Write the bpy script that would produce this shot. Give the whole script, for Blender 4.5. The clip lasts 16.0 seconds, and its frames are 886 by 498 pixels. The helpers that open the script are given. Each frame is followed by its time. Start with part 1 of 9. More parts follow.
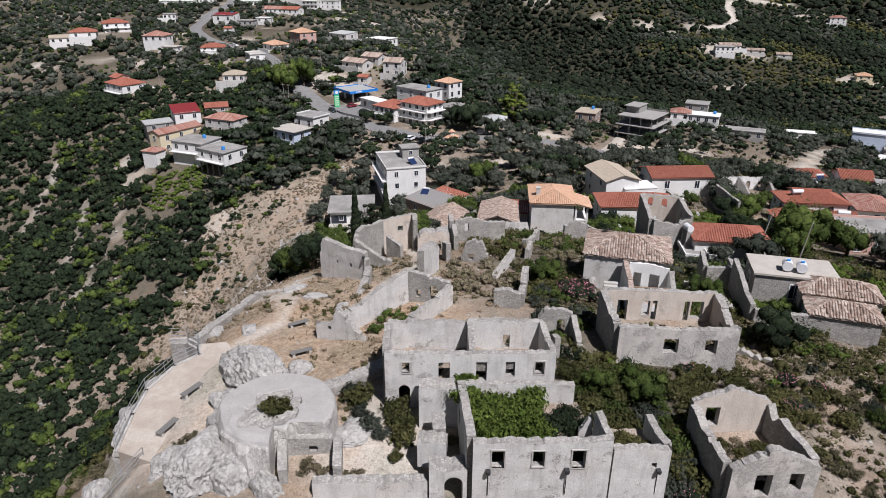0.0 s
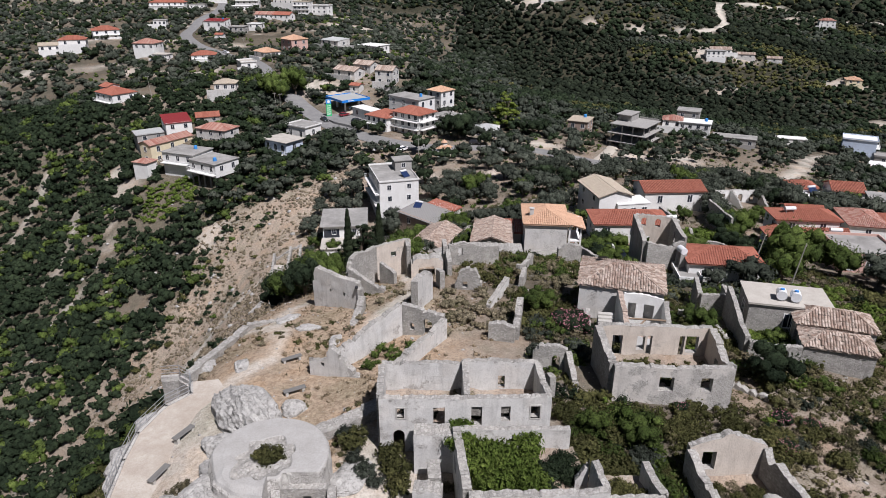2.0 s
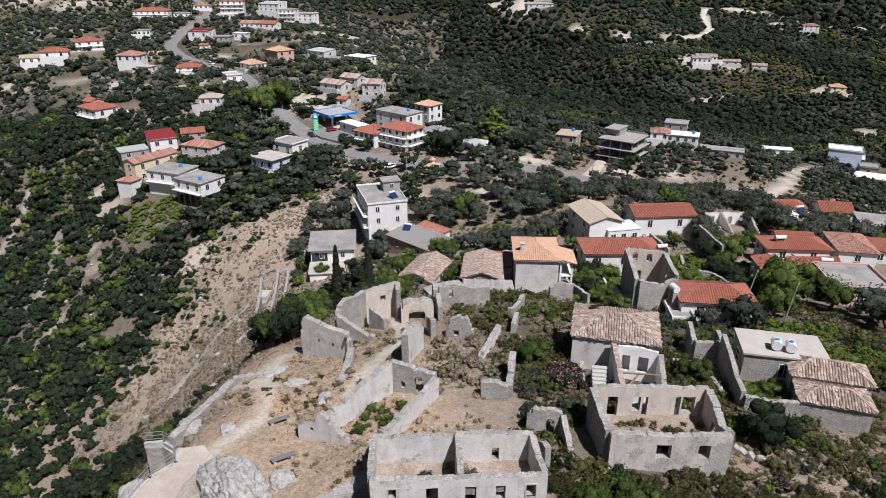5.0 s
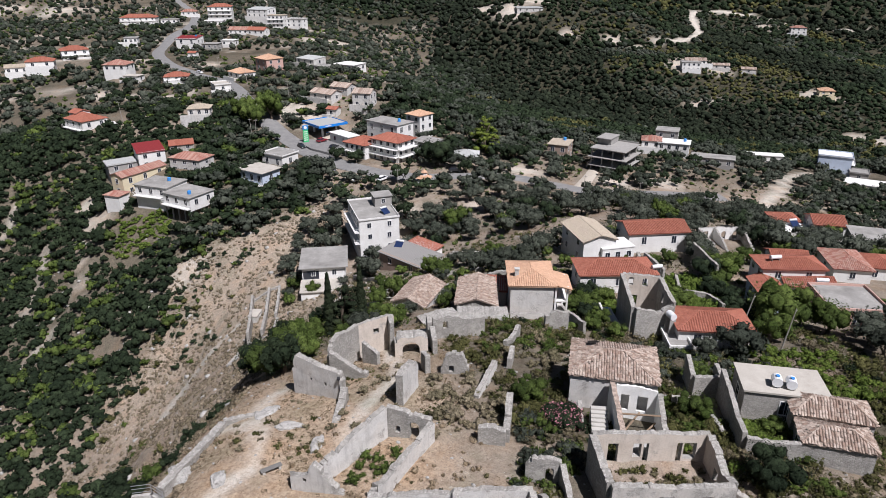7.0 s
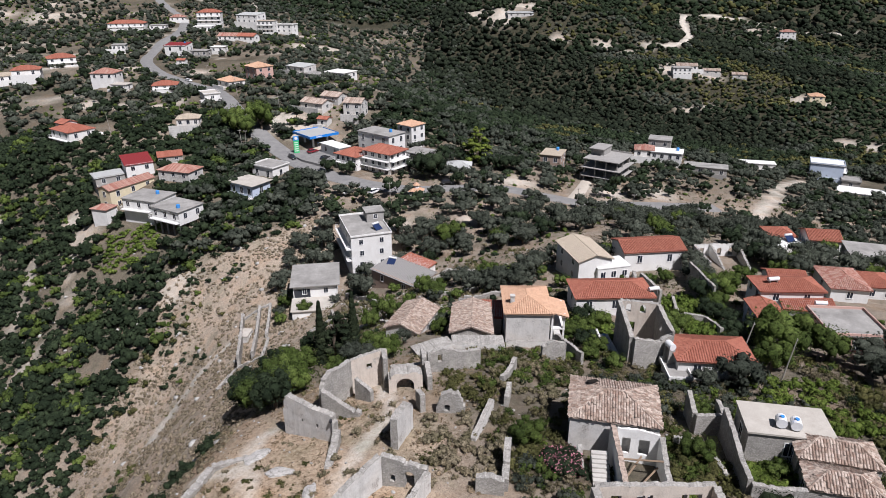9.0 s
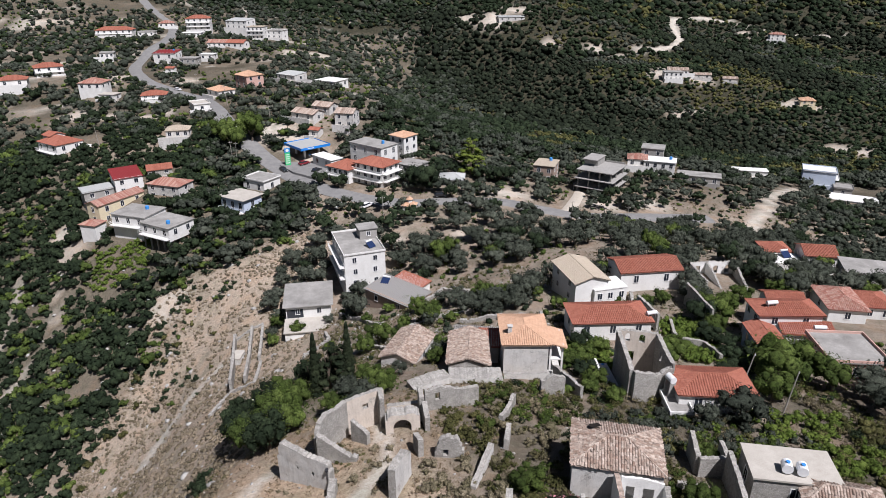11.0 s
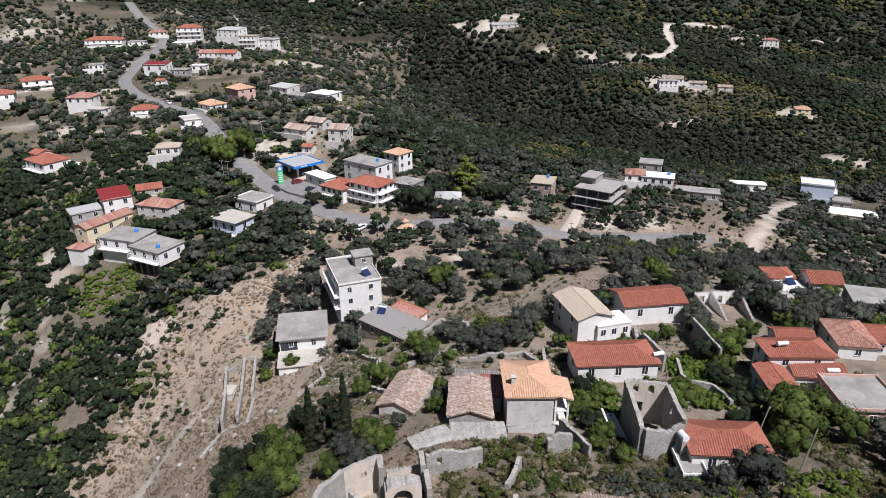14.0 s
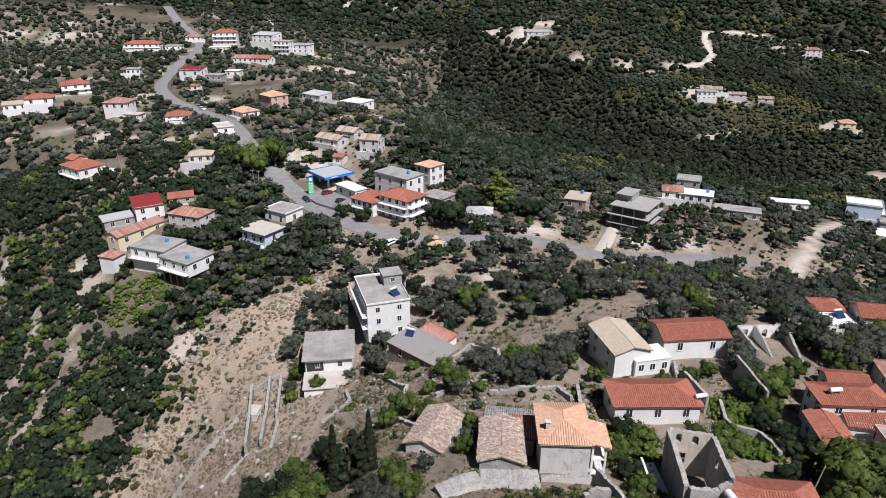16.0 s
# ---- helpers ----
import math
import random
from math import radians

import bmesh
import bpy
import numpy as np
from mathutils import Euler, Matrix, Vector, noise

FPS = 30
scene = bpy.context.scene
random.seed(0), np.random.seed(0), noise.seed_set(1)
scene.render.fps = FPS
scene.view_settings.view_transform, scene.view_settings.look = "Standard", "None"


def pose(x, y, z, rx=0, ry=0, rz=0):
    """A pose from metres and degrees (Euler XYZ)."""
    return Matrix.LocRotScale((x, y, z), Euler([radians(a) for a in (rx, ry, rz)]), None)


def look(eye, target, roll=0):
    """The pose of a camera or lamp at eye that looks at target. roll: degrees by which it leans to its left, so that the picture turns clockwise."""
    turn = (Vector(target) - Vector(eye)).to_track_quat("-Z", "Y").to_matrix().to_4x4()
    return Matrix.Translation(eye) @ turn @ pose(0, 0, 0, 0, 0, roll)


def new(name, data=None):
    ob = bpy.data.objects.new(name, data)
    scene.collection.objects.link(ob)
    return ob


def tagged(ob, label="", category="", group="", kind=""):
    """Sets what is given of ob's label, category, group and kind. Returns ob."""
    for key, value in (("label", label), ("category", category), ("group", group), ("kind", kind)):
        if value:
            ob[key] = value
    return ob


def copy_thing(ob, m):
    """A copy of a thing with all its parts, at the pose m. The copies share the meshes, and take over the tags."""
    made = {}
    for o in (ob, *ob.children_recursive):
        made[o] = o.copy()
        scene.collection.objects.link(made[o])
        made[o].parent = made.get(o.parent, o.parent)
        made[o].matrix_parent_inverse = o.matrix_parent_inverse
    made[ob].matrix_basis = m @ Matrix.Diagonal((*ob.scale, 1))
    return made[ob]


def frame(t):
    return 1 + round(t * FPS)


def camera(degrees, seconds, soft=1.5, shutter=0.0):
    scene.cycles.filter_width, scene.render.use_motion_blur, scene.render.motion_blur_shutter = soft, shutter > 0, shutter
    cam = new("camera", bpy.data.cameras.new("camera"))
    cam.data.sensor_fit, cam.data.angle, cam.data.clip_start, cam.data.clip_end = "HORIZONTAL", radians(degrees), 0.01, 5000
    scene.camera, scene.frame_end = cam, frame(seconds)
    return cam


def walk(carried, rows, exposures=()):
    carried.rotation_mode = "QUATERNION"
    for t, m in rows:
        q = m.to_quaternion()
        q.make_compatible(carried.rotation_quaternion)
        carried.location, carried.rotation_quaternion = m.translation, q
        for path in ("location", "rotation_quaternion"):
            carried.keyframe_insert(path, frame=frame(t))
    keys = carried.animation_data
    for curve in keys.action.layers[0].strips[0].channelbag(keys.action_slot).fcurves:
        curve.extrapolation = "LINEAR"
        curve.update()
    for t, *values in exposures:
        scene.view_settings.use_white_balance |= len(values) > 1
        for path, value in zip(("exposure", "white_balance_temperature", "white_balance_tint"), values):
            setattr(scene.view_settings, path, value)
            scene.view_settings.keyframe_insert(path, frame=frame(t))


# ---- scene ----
cam = camera(68.2, 16.0, soft=0.75)
PATH = [  # seconds, eye, target, roll
    (0, (-0.087, -0.249, 34.801), (-0.079, 1.579, 33.99), 0.3),
    (0.5, (-0.067, 0.182, 35.43), (-0.055, 2.01, 34.62), 0.3),
    (1, (-0.098, 0.579, 36.136), (-0.079, 2.408, 35.327), 0.3),
    (1.5, (-0.109, 0.981, 36.846), (-0.085, 2.809, 36.037), 0.2),
    (2, (-0.147, 1.413, 37.545), (-0.118, 3.242, 36.736), 0.2),
    (2.5, (-0.179, 1.886, 38.254), (-0.144, 3.715, 37.445), 0.2),
    (3, (-0.189, 2.372, 38.957), (-0.149, 4.201, 38.149), 0.1),
    (3.5, (-0.212, 2.894, 39.656), (-0.166, 4.724, 38.848), 0.1),
    (4, (-0.215, 3.542, 40.293), (-0.163, 5.372, 39.487), 0.1),
    (6.5, (-0.423, 6.838, 44.183), (-0.34, 8.667, 43.379), -0.0),
    (7, (-0.448, 7.676, 44.767), (-0.358, 9.506, 43.964), -0.1),
    (7.5, (-0.472, 8.53, 45.431), (-0.376, 10.36, 44.629), -0.1),
    (8, (-0.517, 9.346, 46.119), (-0.415, 11.176, 45.317), -0.1),
    (8.5, (-0.547, 10.187, 46.781), (-0.438, 12.017, 45.981), -0.1),
    (9, (-0.575, 11.067, 47.394), (-0.46, 12.897, 46.595), -0.1),
    (11.5, (-0.92, 15.242, 51.487), (-0.774, 17.07, 50.689), -0.3),
    (12, (-0.936, 16.262, 52.121), (-0.783, 18.09, 51.324), -0.3),
    (12.5, (-1.013, 17.337, 52.77), (-0.854, 19.166, 51.975), -0.3),
    (13, (-1.042, 18.383, 53.482), (-0.877, 20.211, 52.688), -0.4),
    (13.5, (-1.058, 19.445, 54.229), (-0.888, 21.273, 53.436), -0.4),
    (14, (-1.202, 20.577, 54.995), (-1.044, 22.406, 54.202), -0.4),
    (14.5, (-1.36, 21.801, 55.726), (-1.222, 23.632, 54.934), -0.3),
    (15, (-1.48, 23.106, 56.394), (-1.364, 24.94, 55.604), -0.2),
    (15.5, (-1.538, 24.542, 56.98), (-1.443, 26.378, 56.191), -0.1),
    (16, (-1.644, 26.072, 57.411), (-1.57, 27.91, 56.626), -0.1),
]
walk(cam, [(t, look(eye, target, roll)) for t, eye, target, roll in PATH], [(0.0, 0.21, 6280, 17), (3.0, 0.26, 6280, 17), (6.5, 0.31, 6280, 17), (9.0, 0.33, 6280, 17), (12.5, 0.36, 6280, 17), (16.0, 0.39, 6280, 17)])

# ---- light ----
SUN_DIR = Vector((0.29, -0.46, 0.84)).normalized()
world = bpy.data.worlds.new("sky")
scene.world = world
world.use_nodes = True
sky_tex = world.node_tree.nodes.new("ShaderNodeTexSky")
sky_tex.sky_type = "NISHITA"
sky_tex.sun_disc = False
sky_tex.sun_elevation = math.asin(SUN_DIR.z)
sky_tex.sun_rotation = math.atan2(SUN_DIR.x, SUN_DIR.y)
world.node_tree.links.new(sky_tex.outputs[0], world.node_tree.nodes["Background"].inputs[0])
world.node_tree.nodes["Background"].inputs[1].default_value = 0.025
sun = new("sun", bpy.data.lights.new("sun", "SUN"))
sun.data.energy, sun.data.angle, sun.data.color = 5.0, radians(0.53), (1.0, 0.985, 0.965)
sun.matrix_world = look((0, 0, 200), Vector((0, 0, 200)) - SUN_DIR)


# ---- materials ----
class Nodes:
    """A small wrapper to write node materials in few lines."""

    def __init__(self, name):
        self.mat = bpy.data.materials.new(name)
        self.mat.use_nodes = True
        self.tree = self.mat.node_tree
        self.bsdf = self.tree.nodes["Principled BSDF"]

    def add(self, kind, **inputs):
        node = self.tree.nodes.new("ShaderNode" + kind)
        for key, value in inputs.items():
            if key in ("data_type", "blend_type", "operation", "attribute_name", "feature", "distance", "bands_direction", "wave_type", "clamp", "noise_dimensions"):
                if key == "clamp":
                    node.use_clamp = value
                elif key == "data_type":
                    node.data_type = value
                elif key == "blend_type":
                    node.blend_type = value
                elif key == "operation":
                    node.operation = value
                elif key == "attribute_name":
                    node.attribute_name = value
                elif key == "feature":
                    node.feature = value
                elif key == "distance":
                    node.distance = value
                elif key == "bands_direction":
                    node.bands_direction = value
                elif key == "wave_type":
                    node.wave_type = value
            else:
                name = int(key[1:]) if key[0] == "i" and key[1:].isdigit() else key
                if isinstance(value, bpy.types.NodeSocket):
                    self.tree.links.new(value, node.inputs[name])
                else:
                    node.inputs[name].default_value = value
        return node

    def coords(self, scale=(1, 1, 1), space="Object"):
        co = self.tree.nodes.new("ShaderNodeTexCoord")
        mp = self.tree.nodes.new("ShaderNodeMapping")
        mp.inputs["Scale"].default_value = scale
        self.tree.links.new(co.outputs[space], mp.inputs[0])
        return mp.outputs[0]

    def place(self):
        return self.tree.nodes.new("ShaderNodeNewGeometry").outputs["Position"]

    def noise(self, vec, scale, detail=4.0, rough=0.6):
        n = self.add("TexNoise", Scale=scale, Detail=detail, Roughness=rough)
        self.tree.links.new(vec, n.inputs["Vector"])
        return n.outputs["Fac"]

    def ramp(self, fac, stops):
        node = self.tree.nodes.new("ShaderNodeValToRGB")
        while len(node.color_ramp.elements) < len(stops):
            node.color_ramp.elements.new(0.5)
        for el, (pos, col) in zip(node.color_ramp.elements, stops):
            el.position = pos
            el.color = (*col, 1) if len(col) == 3 else col
        self.tree.links.new(fac, node.inputs[0])
        return node.outputs["Color"]

    def mix(self, fac, a, b, blend="MIX"):
        node = self.tree.nodes.new("ShaderNodeMix")
        node.data_type, node.blend_type = "RGBA", blend
        for sock, value in ((node.inputs["Factor"], fac), (node.inputs[6], a), (node.inputs[7], b)):
            if isinstance(value, bpy.types.NodeSocket):
                self.tree.links.new(value, sock)
            else:
                sock.default_value = (*value, 1) if isinstance(value, tuple) else value
        return node.outputs[2]

    def bump(self, height, strength=0.5, distance=0.05):
        node = self.add("Bump", Strength=strength, Distance=distance, Height=height)
        self.tree.links.new(node.outputs[0], self.bsdf.inputs["Normal"])

    def done(self, color, rough=0.9, metal=0.0, spec=0.2):
        for name, value in (("Base Color", color), ("Roughness", rough), ("Metallic", metal), ("Specular IOR Level", spec)):
            if isinstance(value, bpy.types.NodeSocket):
                self.tree.links.new(value, self.bsdf.inputs[name])
            else:
                self.bsdf.inputs[name].default_value = (*value, 1) if isinstance(value, tuple) else value
        return self.mat


def bw(v):
    return (v, v, v)


def plaster(name, base, dirt, amount=0.5, scale=0.6, bump=0.3):
    """Wall paint or render with stains, streaks down the face and a fine grain."""
    n = Nodes(name)
    p = n.place()
    big = n.ramp(n.noise(p, scale, 6, 0.65), [(0.38, bw(0)), (0.68, bw(1))])
    streak = n.coords((2.2, 2.2, 0.25))
    st = n.ramp(n.noise(streak, 1.0, 5, 0.6), [(0.45, bw(0)), (0.75, bw(1))])
    col = n.mix(big, base, tuple(b * (1 - amount) + d * amount for b, d in zip(base, dirt)))
    col = n.mix(st, col, tuple(b * (1 - amount * 0.6) + d * amount * 0.6 for b, d in zip(base, dirt)))
    fine = n.noise(p, 9.0, 6, 0.7)
    col = n.mix(0.35, col, n.ramp(fine, [(0.3, bw(0.35)), (0.7, bw(1.0))]), "MULTIPLY")
    n.bump(fine, bump, 0.04)
    return n.done(col, 0.92)


def rubble(name, stone_a, stone_b, mortar, size=0.32):
    """Rough stone walling: courses of uneven stones in mortar, with weathering."""
    n = Nodes(name)
    p = n.place()
    warp = n.add("VectorMath", operation="ADD")
    noise_v = n.add("TexNoise", Scale=1.4, Detail=3.0)
    n.tree.links.new(p, noise_v.inputs["Vector"])
    scl = n.add("VectorMath", operation="SCALE", Scale=0.25)
    n.tree.links.new(noise_v.outputs["Color"], scl.inputs[0])
    n.tree.links.new(p, warp.inputs[0])
    n.tree.links.new(scl.outputs[0], warp.inputs[1])
    mp = n.tree.nodes.new("ShaderNodeMapping")
    mp.inputs["Scale"].default_value = (1, 1, 1.7)
    n.tree.links.new(warp.outputs[0], mp.inputs[0])
    vor = n.add("TexVoronoi", Scale=1 / size, Randomness=0.85)
    n.tree.links.new(mp.outputs[0], vor.inputs["Vector"])
    edge = n.add("TexVoronoi", feature="DISTANCE_TO_EDGE", Scale=1 / size, Randomness=0.85)
    n.tree.links.new(mp.outputs[0], edge.inputs["Vector"])
    stone = n.mix(n.ramp(vor.outputs["Color"], [(0.2, bw(0)), (0.8, bw(1))]), stone_a, stone_b)
    joint = n.ramp(edge.outputs["Distance"], [(0.03, bw(1)), (0.12, bw(0))])
    col = n.mix(joint, stone, tuple(0.8 * c for c in mortar))
    col = n.mix(n.ramp(n.noise(p, 0.8, 6, 0.7), [(0.5, bw(0)), (0.62, bw(0.8))]), col, tuple(1.15 * c for c in mortar))
    col = n.mix(0.5, col, n.ramp(n.noise(p, 0.45, 6, 0.7), [(0.32, bw(0.5)), (0.62, bw(1.0))]), "MULTIPLY")
    col = n.mix(0.45, col, n.ramp(n.noise(p, 6.0, 5, 0.7), [(0.3, bw(0.4)), (0.65, bw(1.0))]), "MULTIPLY")
    n.bump(n.mix(0.5, n.ramp(edge.outputs["Distance"], [(0.0, bw(0)), (0.15, bw(1))]), n.noise(p, 9, 4)), 0.8, 0.08)
    return n.done(col, 0.95)


def old_render(name, base, dirt, stone_a, stone_b, gone=0.56, size=0.3):
    """Weathered lime render, fallen off in patches down to the rubble behind it, with grey runs of rain."""
    n = Nodes(name)
    p = n.place()
    warp = n.add("TexNoise", Scale=2.2, Detail=4.0)
    n.tree.links.new(p, warp.inputs["Vector"])
    scl = n.add("VectorMath", operation="SCALE", Scale=0.3)
    n.tree.links.new(warp.outputs["Color"], scl.inputs[0])
    bent = n.add("VectorMath", operation="ADD")
    n.tree.links.new(p, bent.inputs[0])
    n.tree.links.new(scl.outputs[0], bent.inputs[1])
    mp = n.tree.nodes.new("ShaderNodeMapping")
    mp.inputs["Scale"].default_value = (1, 1, 1.8)
    n.tree.links.new(bent.outputs[0], mp.inputs[0])
    vor = n.add("TexVoronoi", Scale=1 / size, Randomness=0.95)
    edge = n.add("TexVoronoi", feature="DISTANCE_TO_EDGE", Scale=1 / size, Randomness=0.95)
    for q in (vor, edge):
        n.tree.links.new(mp.outputs[0], q.inputs["Vector"])
    stone = n.mix(vor.outputs["Color"], stone_a, stone_b)
    stone = n.mix(n.ramp(edge.outputs["Distance"], [(0.01, bw(1)), (0.08, bw(0))]), stone, tuple(0.7 * c for c in stone_a))
    coat = n.mix(n.ramp(n.noise(p, 0.9, 8, 0.72), [(0.36, bw(0)), (0.66, bw(1))]), base, tuple(0.62 * b + 0.38 * d for b, d in zip(base, dirt)))
    run = n.ramp(n.noise(n.coords((2.0, 2.0, 0.3)), 1.0, 6, 0.65), [(0.5, bw(0)), (0.74, bw(0.7))])
    coat = n.mix(run, coat, dirt)
    warm = n.ramp(n.noise(p, 0.5, 5, 0.6), [(0.5, bw(0)), (0.7, bw(0.2))])
    coat = n.mix(warm, coat, (base[0] * 0.92, base[1] * 0.8, base[2] * 0.68))
    mask = n.ramp(n.noise(p, 0.6, 9, 0.75), [(gone, bw(0)), (gone + 0.04, bw(1))])
    col = n.mix(mask, coat, stone)
    fine = n.noise(p, 9.0, 8, 0.75)
    col = n.mix(0.32, col, n.ramp(fine, [(0.34, bw(0.25)), (0.52, bw(1.0))]), "MULTIPLY")
    pits = n.ramp(n.noise(p, 4.1, 4, 0.8), [(0.26, bw(0.35)), (0.33, bw(1.0))])
    col = n.mix(0.4, col, pits, "MULTIPLY")
    relief = n.mix(mask, fine, n.ramp(edge.outputs["Distance"], [(0.0, bw(0)), (0.14, bw(0.8))]))
    n.bump(relief, 0.6, 0.05)
    return n.done(col, 0.95)


def tiles(name, a, b, stain, amount=0.5):
    """Clay roof tiles: each course and island a little different, lichen and soot in patches."""
    n = Nodes(name)
    p = n.place()
    geo = n.tree.nodes.new("ShaderNodeNewGeometry")
    col = n.mix(geo.outputs["Random Per Island"], a, b)
    col = n.mix(n.ramp(n.noise(p, 2.6, 5, 0.7), [(0.42, bw(0)), (0.7, bw(amount))]), col, stain)
    col = n.mix(0.6, col, n.ramp(n.noise(p, 7, 4, 0.8), [(0.36, bw(0.35)), (0.54, bw(1.0))]), "MULTIPLY")
    n.bump(n.noise(p, 16, 3), 0.3, 0.03)
    return n.done(col, 0.9)


def leaves(name, a, b, c):
    """Foliage: every clump its own green, the crown in light and dark sprays, shade of the gaps painted in."""
    n = Nodes(name)
    geo = n.tree.nodes.new("ShaderNodeNewGeometry")
    info = n.tree.nodes.new("ShaderNodeObjectInfo")
    p = geo.outputs["Position"]
    col = n.mix(geo.outputs["Random Per Island"], a, b)
    col = n.mix(n.ramp(n.noise(p, 0.16, 4, 0.6), [(0.4, bw(0)), (0.62, bw(0.8))]), col, c)
    col = n.mix(0.5, col, n.ramp(info.outputs["Random"], [(0.0, bw(0.65)), (1.0, bw(1.0))]), "MULTIPLY")
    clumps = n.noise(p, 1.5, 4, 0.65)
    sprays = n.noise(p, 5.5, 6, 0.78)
    # hollows of the bump are darkened too: gap shade put into the colour
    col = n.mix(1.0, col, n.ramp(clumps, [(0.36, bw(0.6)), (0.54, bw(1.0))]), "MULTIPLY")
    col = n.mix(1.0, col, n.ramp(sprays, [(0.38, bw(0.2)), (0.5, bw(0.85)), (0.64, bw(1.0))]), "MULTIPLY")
    n.bump(n.mix(0.35, sprays, clumps), 1.0, 0.3)
    return n.done(col, 0.85, 0.0, 0.06)


def plain(name, col, rough=0.6, metal=0.0, spec=0.3, vary=0.25):
    n = Nodes(name)
    p = n.place()
    c = n.mix(vary, col, n.ramp(n.noise(p, 3.0, 5, 0.7), [(0.3, bw(0.4)), (0.7, bw(1.0))]), "MULTIPLY")
    return n.done(c, rough, metal, spec)


M_WHITE = plaster("white_render", (0.78, 0.78, 0.76), (0.45, 0.42, 0.37), 0.3)
M_CREAM = plaster("cream_render", (0.72, 0.64, 0.45), (0.45, 0.38, 0.28), 0.3)
M_PINK = plaster("pink_render", (0.62, 0.4, 0.34), (0.4, 0.3, 0.26), 0.3)
M_BLUEWALL = plaster("pale_blue_render", (0.52, 0.6, 0.72), (0.4, 0.42, 0.45), 0.25)
M_TANWALL = plaster("tan_render", (0.36, 0.27, 0.22), (0.25, 0.2, 0.17), 0.4)
M_CONCRETE = plaster("raw_concrete", (0.36, 0.35, 0.33), (0.2, 0.19, 0.18), 0.5, 0.4)
M_ROOFCON = plaster("weathered_concrete_roof", (0.37, 0.36, 0.34), (0.15, 0.145, 0.135), 0.75, 0.25)
M_RENDER_OLD = old_render("old_lime_render", (0.59, 0.58, 0.555), (0.34, 0.33, 0.315), (0.37, 0.355, 0.33), (0.52, 0.5, 0.47), 0.56, 0.22)
M_RENDER_WORN = old_render("worn_render_over_rubble", (0.56, 0.53, 0.49), (0.34, 0.32, 0.3), (0.34, 0.325, 0.3), (0.5, 0.48, 0.445), 0.48, 0.2)
M_TOWER = old_render("worn_tower_masonry", (0.46, 0.445, 0.415), (0.32, 0.305, 0.28), (0.33, 0.315, 0.29), (0.48, 0.46, 0.43), 0.5, 0.2)
M_RENDER_PINK = old_render("inner_pink_render", (0.58, 0.52, 0.455), (0.38, 0.33, 0.28), (0.36, 0.33, 0.295), (0.52, 0.48, 0.43), 0.58, 0.22)
M_RUBBLE = rubble("limestone_rubble", (0.34, 0.325, 0.3), (0.5, 0.485, 0.45), (0.42, 0.4, 0.365), 0.24)
M_RUBBLE_DARK = rubble("old_rubble", (0.22, 0.21, 0.19), (0.42, 0.4, 0.36), (0.27, 0.25, 0.225))
M_STONEWALL = old_render("pale_stone_facing", (0.56, 0.55, 0.525), (0.42, 0.41, 0.39), (0.44, 0.43, 0.41), (0.58, 0.565, 0.535), 0.52, 0.3)
M_TILE_RED = tiles("new_red_tiles", (0.3, 0.105, 0.07), (0.37, 0.145, 0.1), (0.24, 0.095, 0.07), 0.45)
M_TILE_ORANGE = tiles("orange_tiles", (0.5, 0.31, 0.205), (0.58, 0.375, 0.255), (0.42, 0.265, 0.18), 0.3)
M_TILE_OLD = tiles("old_clay_tiles", (0.29, 0.2, 0.155), (0.56, 0.47, 0.4), (0.15, 0.12, 0.1), 0.9)
M_TILE_MIX = tiles("mottled_clay_tiles", (0.3, 0.12, 0.09), (0.44, 0.29, 0.235), (0.22, 0.105, 0.085), 0.5)
M_TILE_BEIGE = tiles("beige_tiles", (0.42, 0.365, 0.29), (0.48, 0.41, 0.32), (0.28, 0.235, 0.19), 0.7)
M_SHEET_RED = plain("red_sheet_metal", (0.22, 0.032, 0.034), 0.5)
M_SHEET_GREY = plain("grey_sheet_roof", (0.4, 0.41, 0.4), 0.5)
M_SLAB_OLD = rubble("stone_slab_roof", (0.3, 0.29, 0.27), (0.42, 0.4, 0.37), (0.22, 0.21, 0.2), 0.6)
M_GLASS = plain("dark_window", (0.02, 0.025, 0.035), 0.1, 0.0, 0.6, 0.0)
# flat near-black for the unlit inside of openings that are not cut
M_DARKIN = plain("painted_inside_dark", (0.025, 0.022, 0.02), 0.95, 0, 0.0, 0.0)
M_FRAME = plain("window_frame_paint", (0.75, 0.75, 0.74), 0.5)
M_WOOD = plain("weathered_wood", (0.22, 0.16, 0.11), 0.8)
M_METAL = plain("galvanised_metal", (0.45, 0.46, 0.47), 0.4, 0.7)
M_TANK = plain("blue_plastic_tank", (0.05, 0.25, 0.62), 0.4)
M_TANKW = plain("white_tank", (0.7, 0.71, 0.72), 0.35)
M_SOLAR = plain("solar_collector", (0.02, 0.035, 0.09), 0.12, 0.0, 0.6)
M_BLUE = plain("canopy_blue", (0.02, 0.2, 0.62), 0.35)
M_GREEN = plain("sign_green", (0.05, 0.5, 0.18), 0.4)
M_ASPHALT = None
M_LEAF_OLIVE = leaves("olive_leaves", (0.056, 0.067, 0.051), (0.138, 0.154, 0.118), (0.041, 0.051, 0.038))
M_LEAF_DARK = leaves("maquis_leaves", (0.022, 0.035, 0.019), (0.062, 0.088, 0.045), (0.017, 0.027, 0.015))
# darker maquis leaves: the shade on the far slopes is put into their colour
M_LEAF_SHADED = leaves("shaded_slope_leaves", (0.019, 0.027, 0.017), (0.052, 0.066, 0.04), (0.015, 0.021, 0.013))
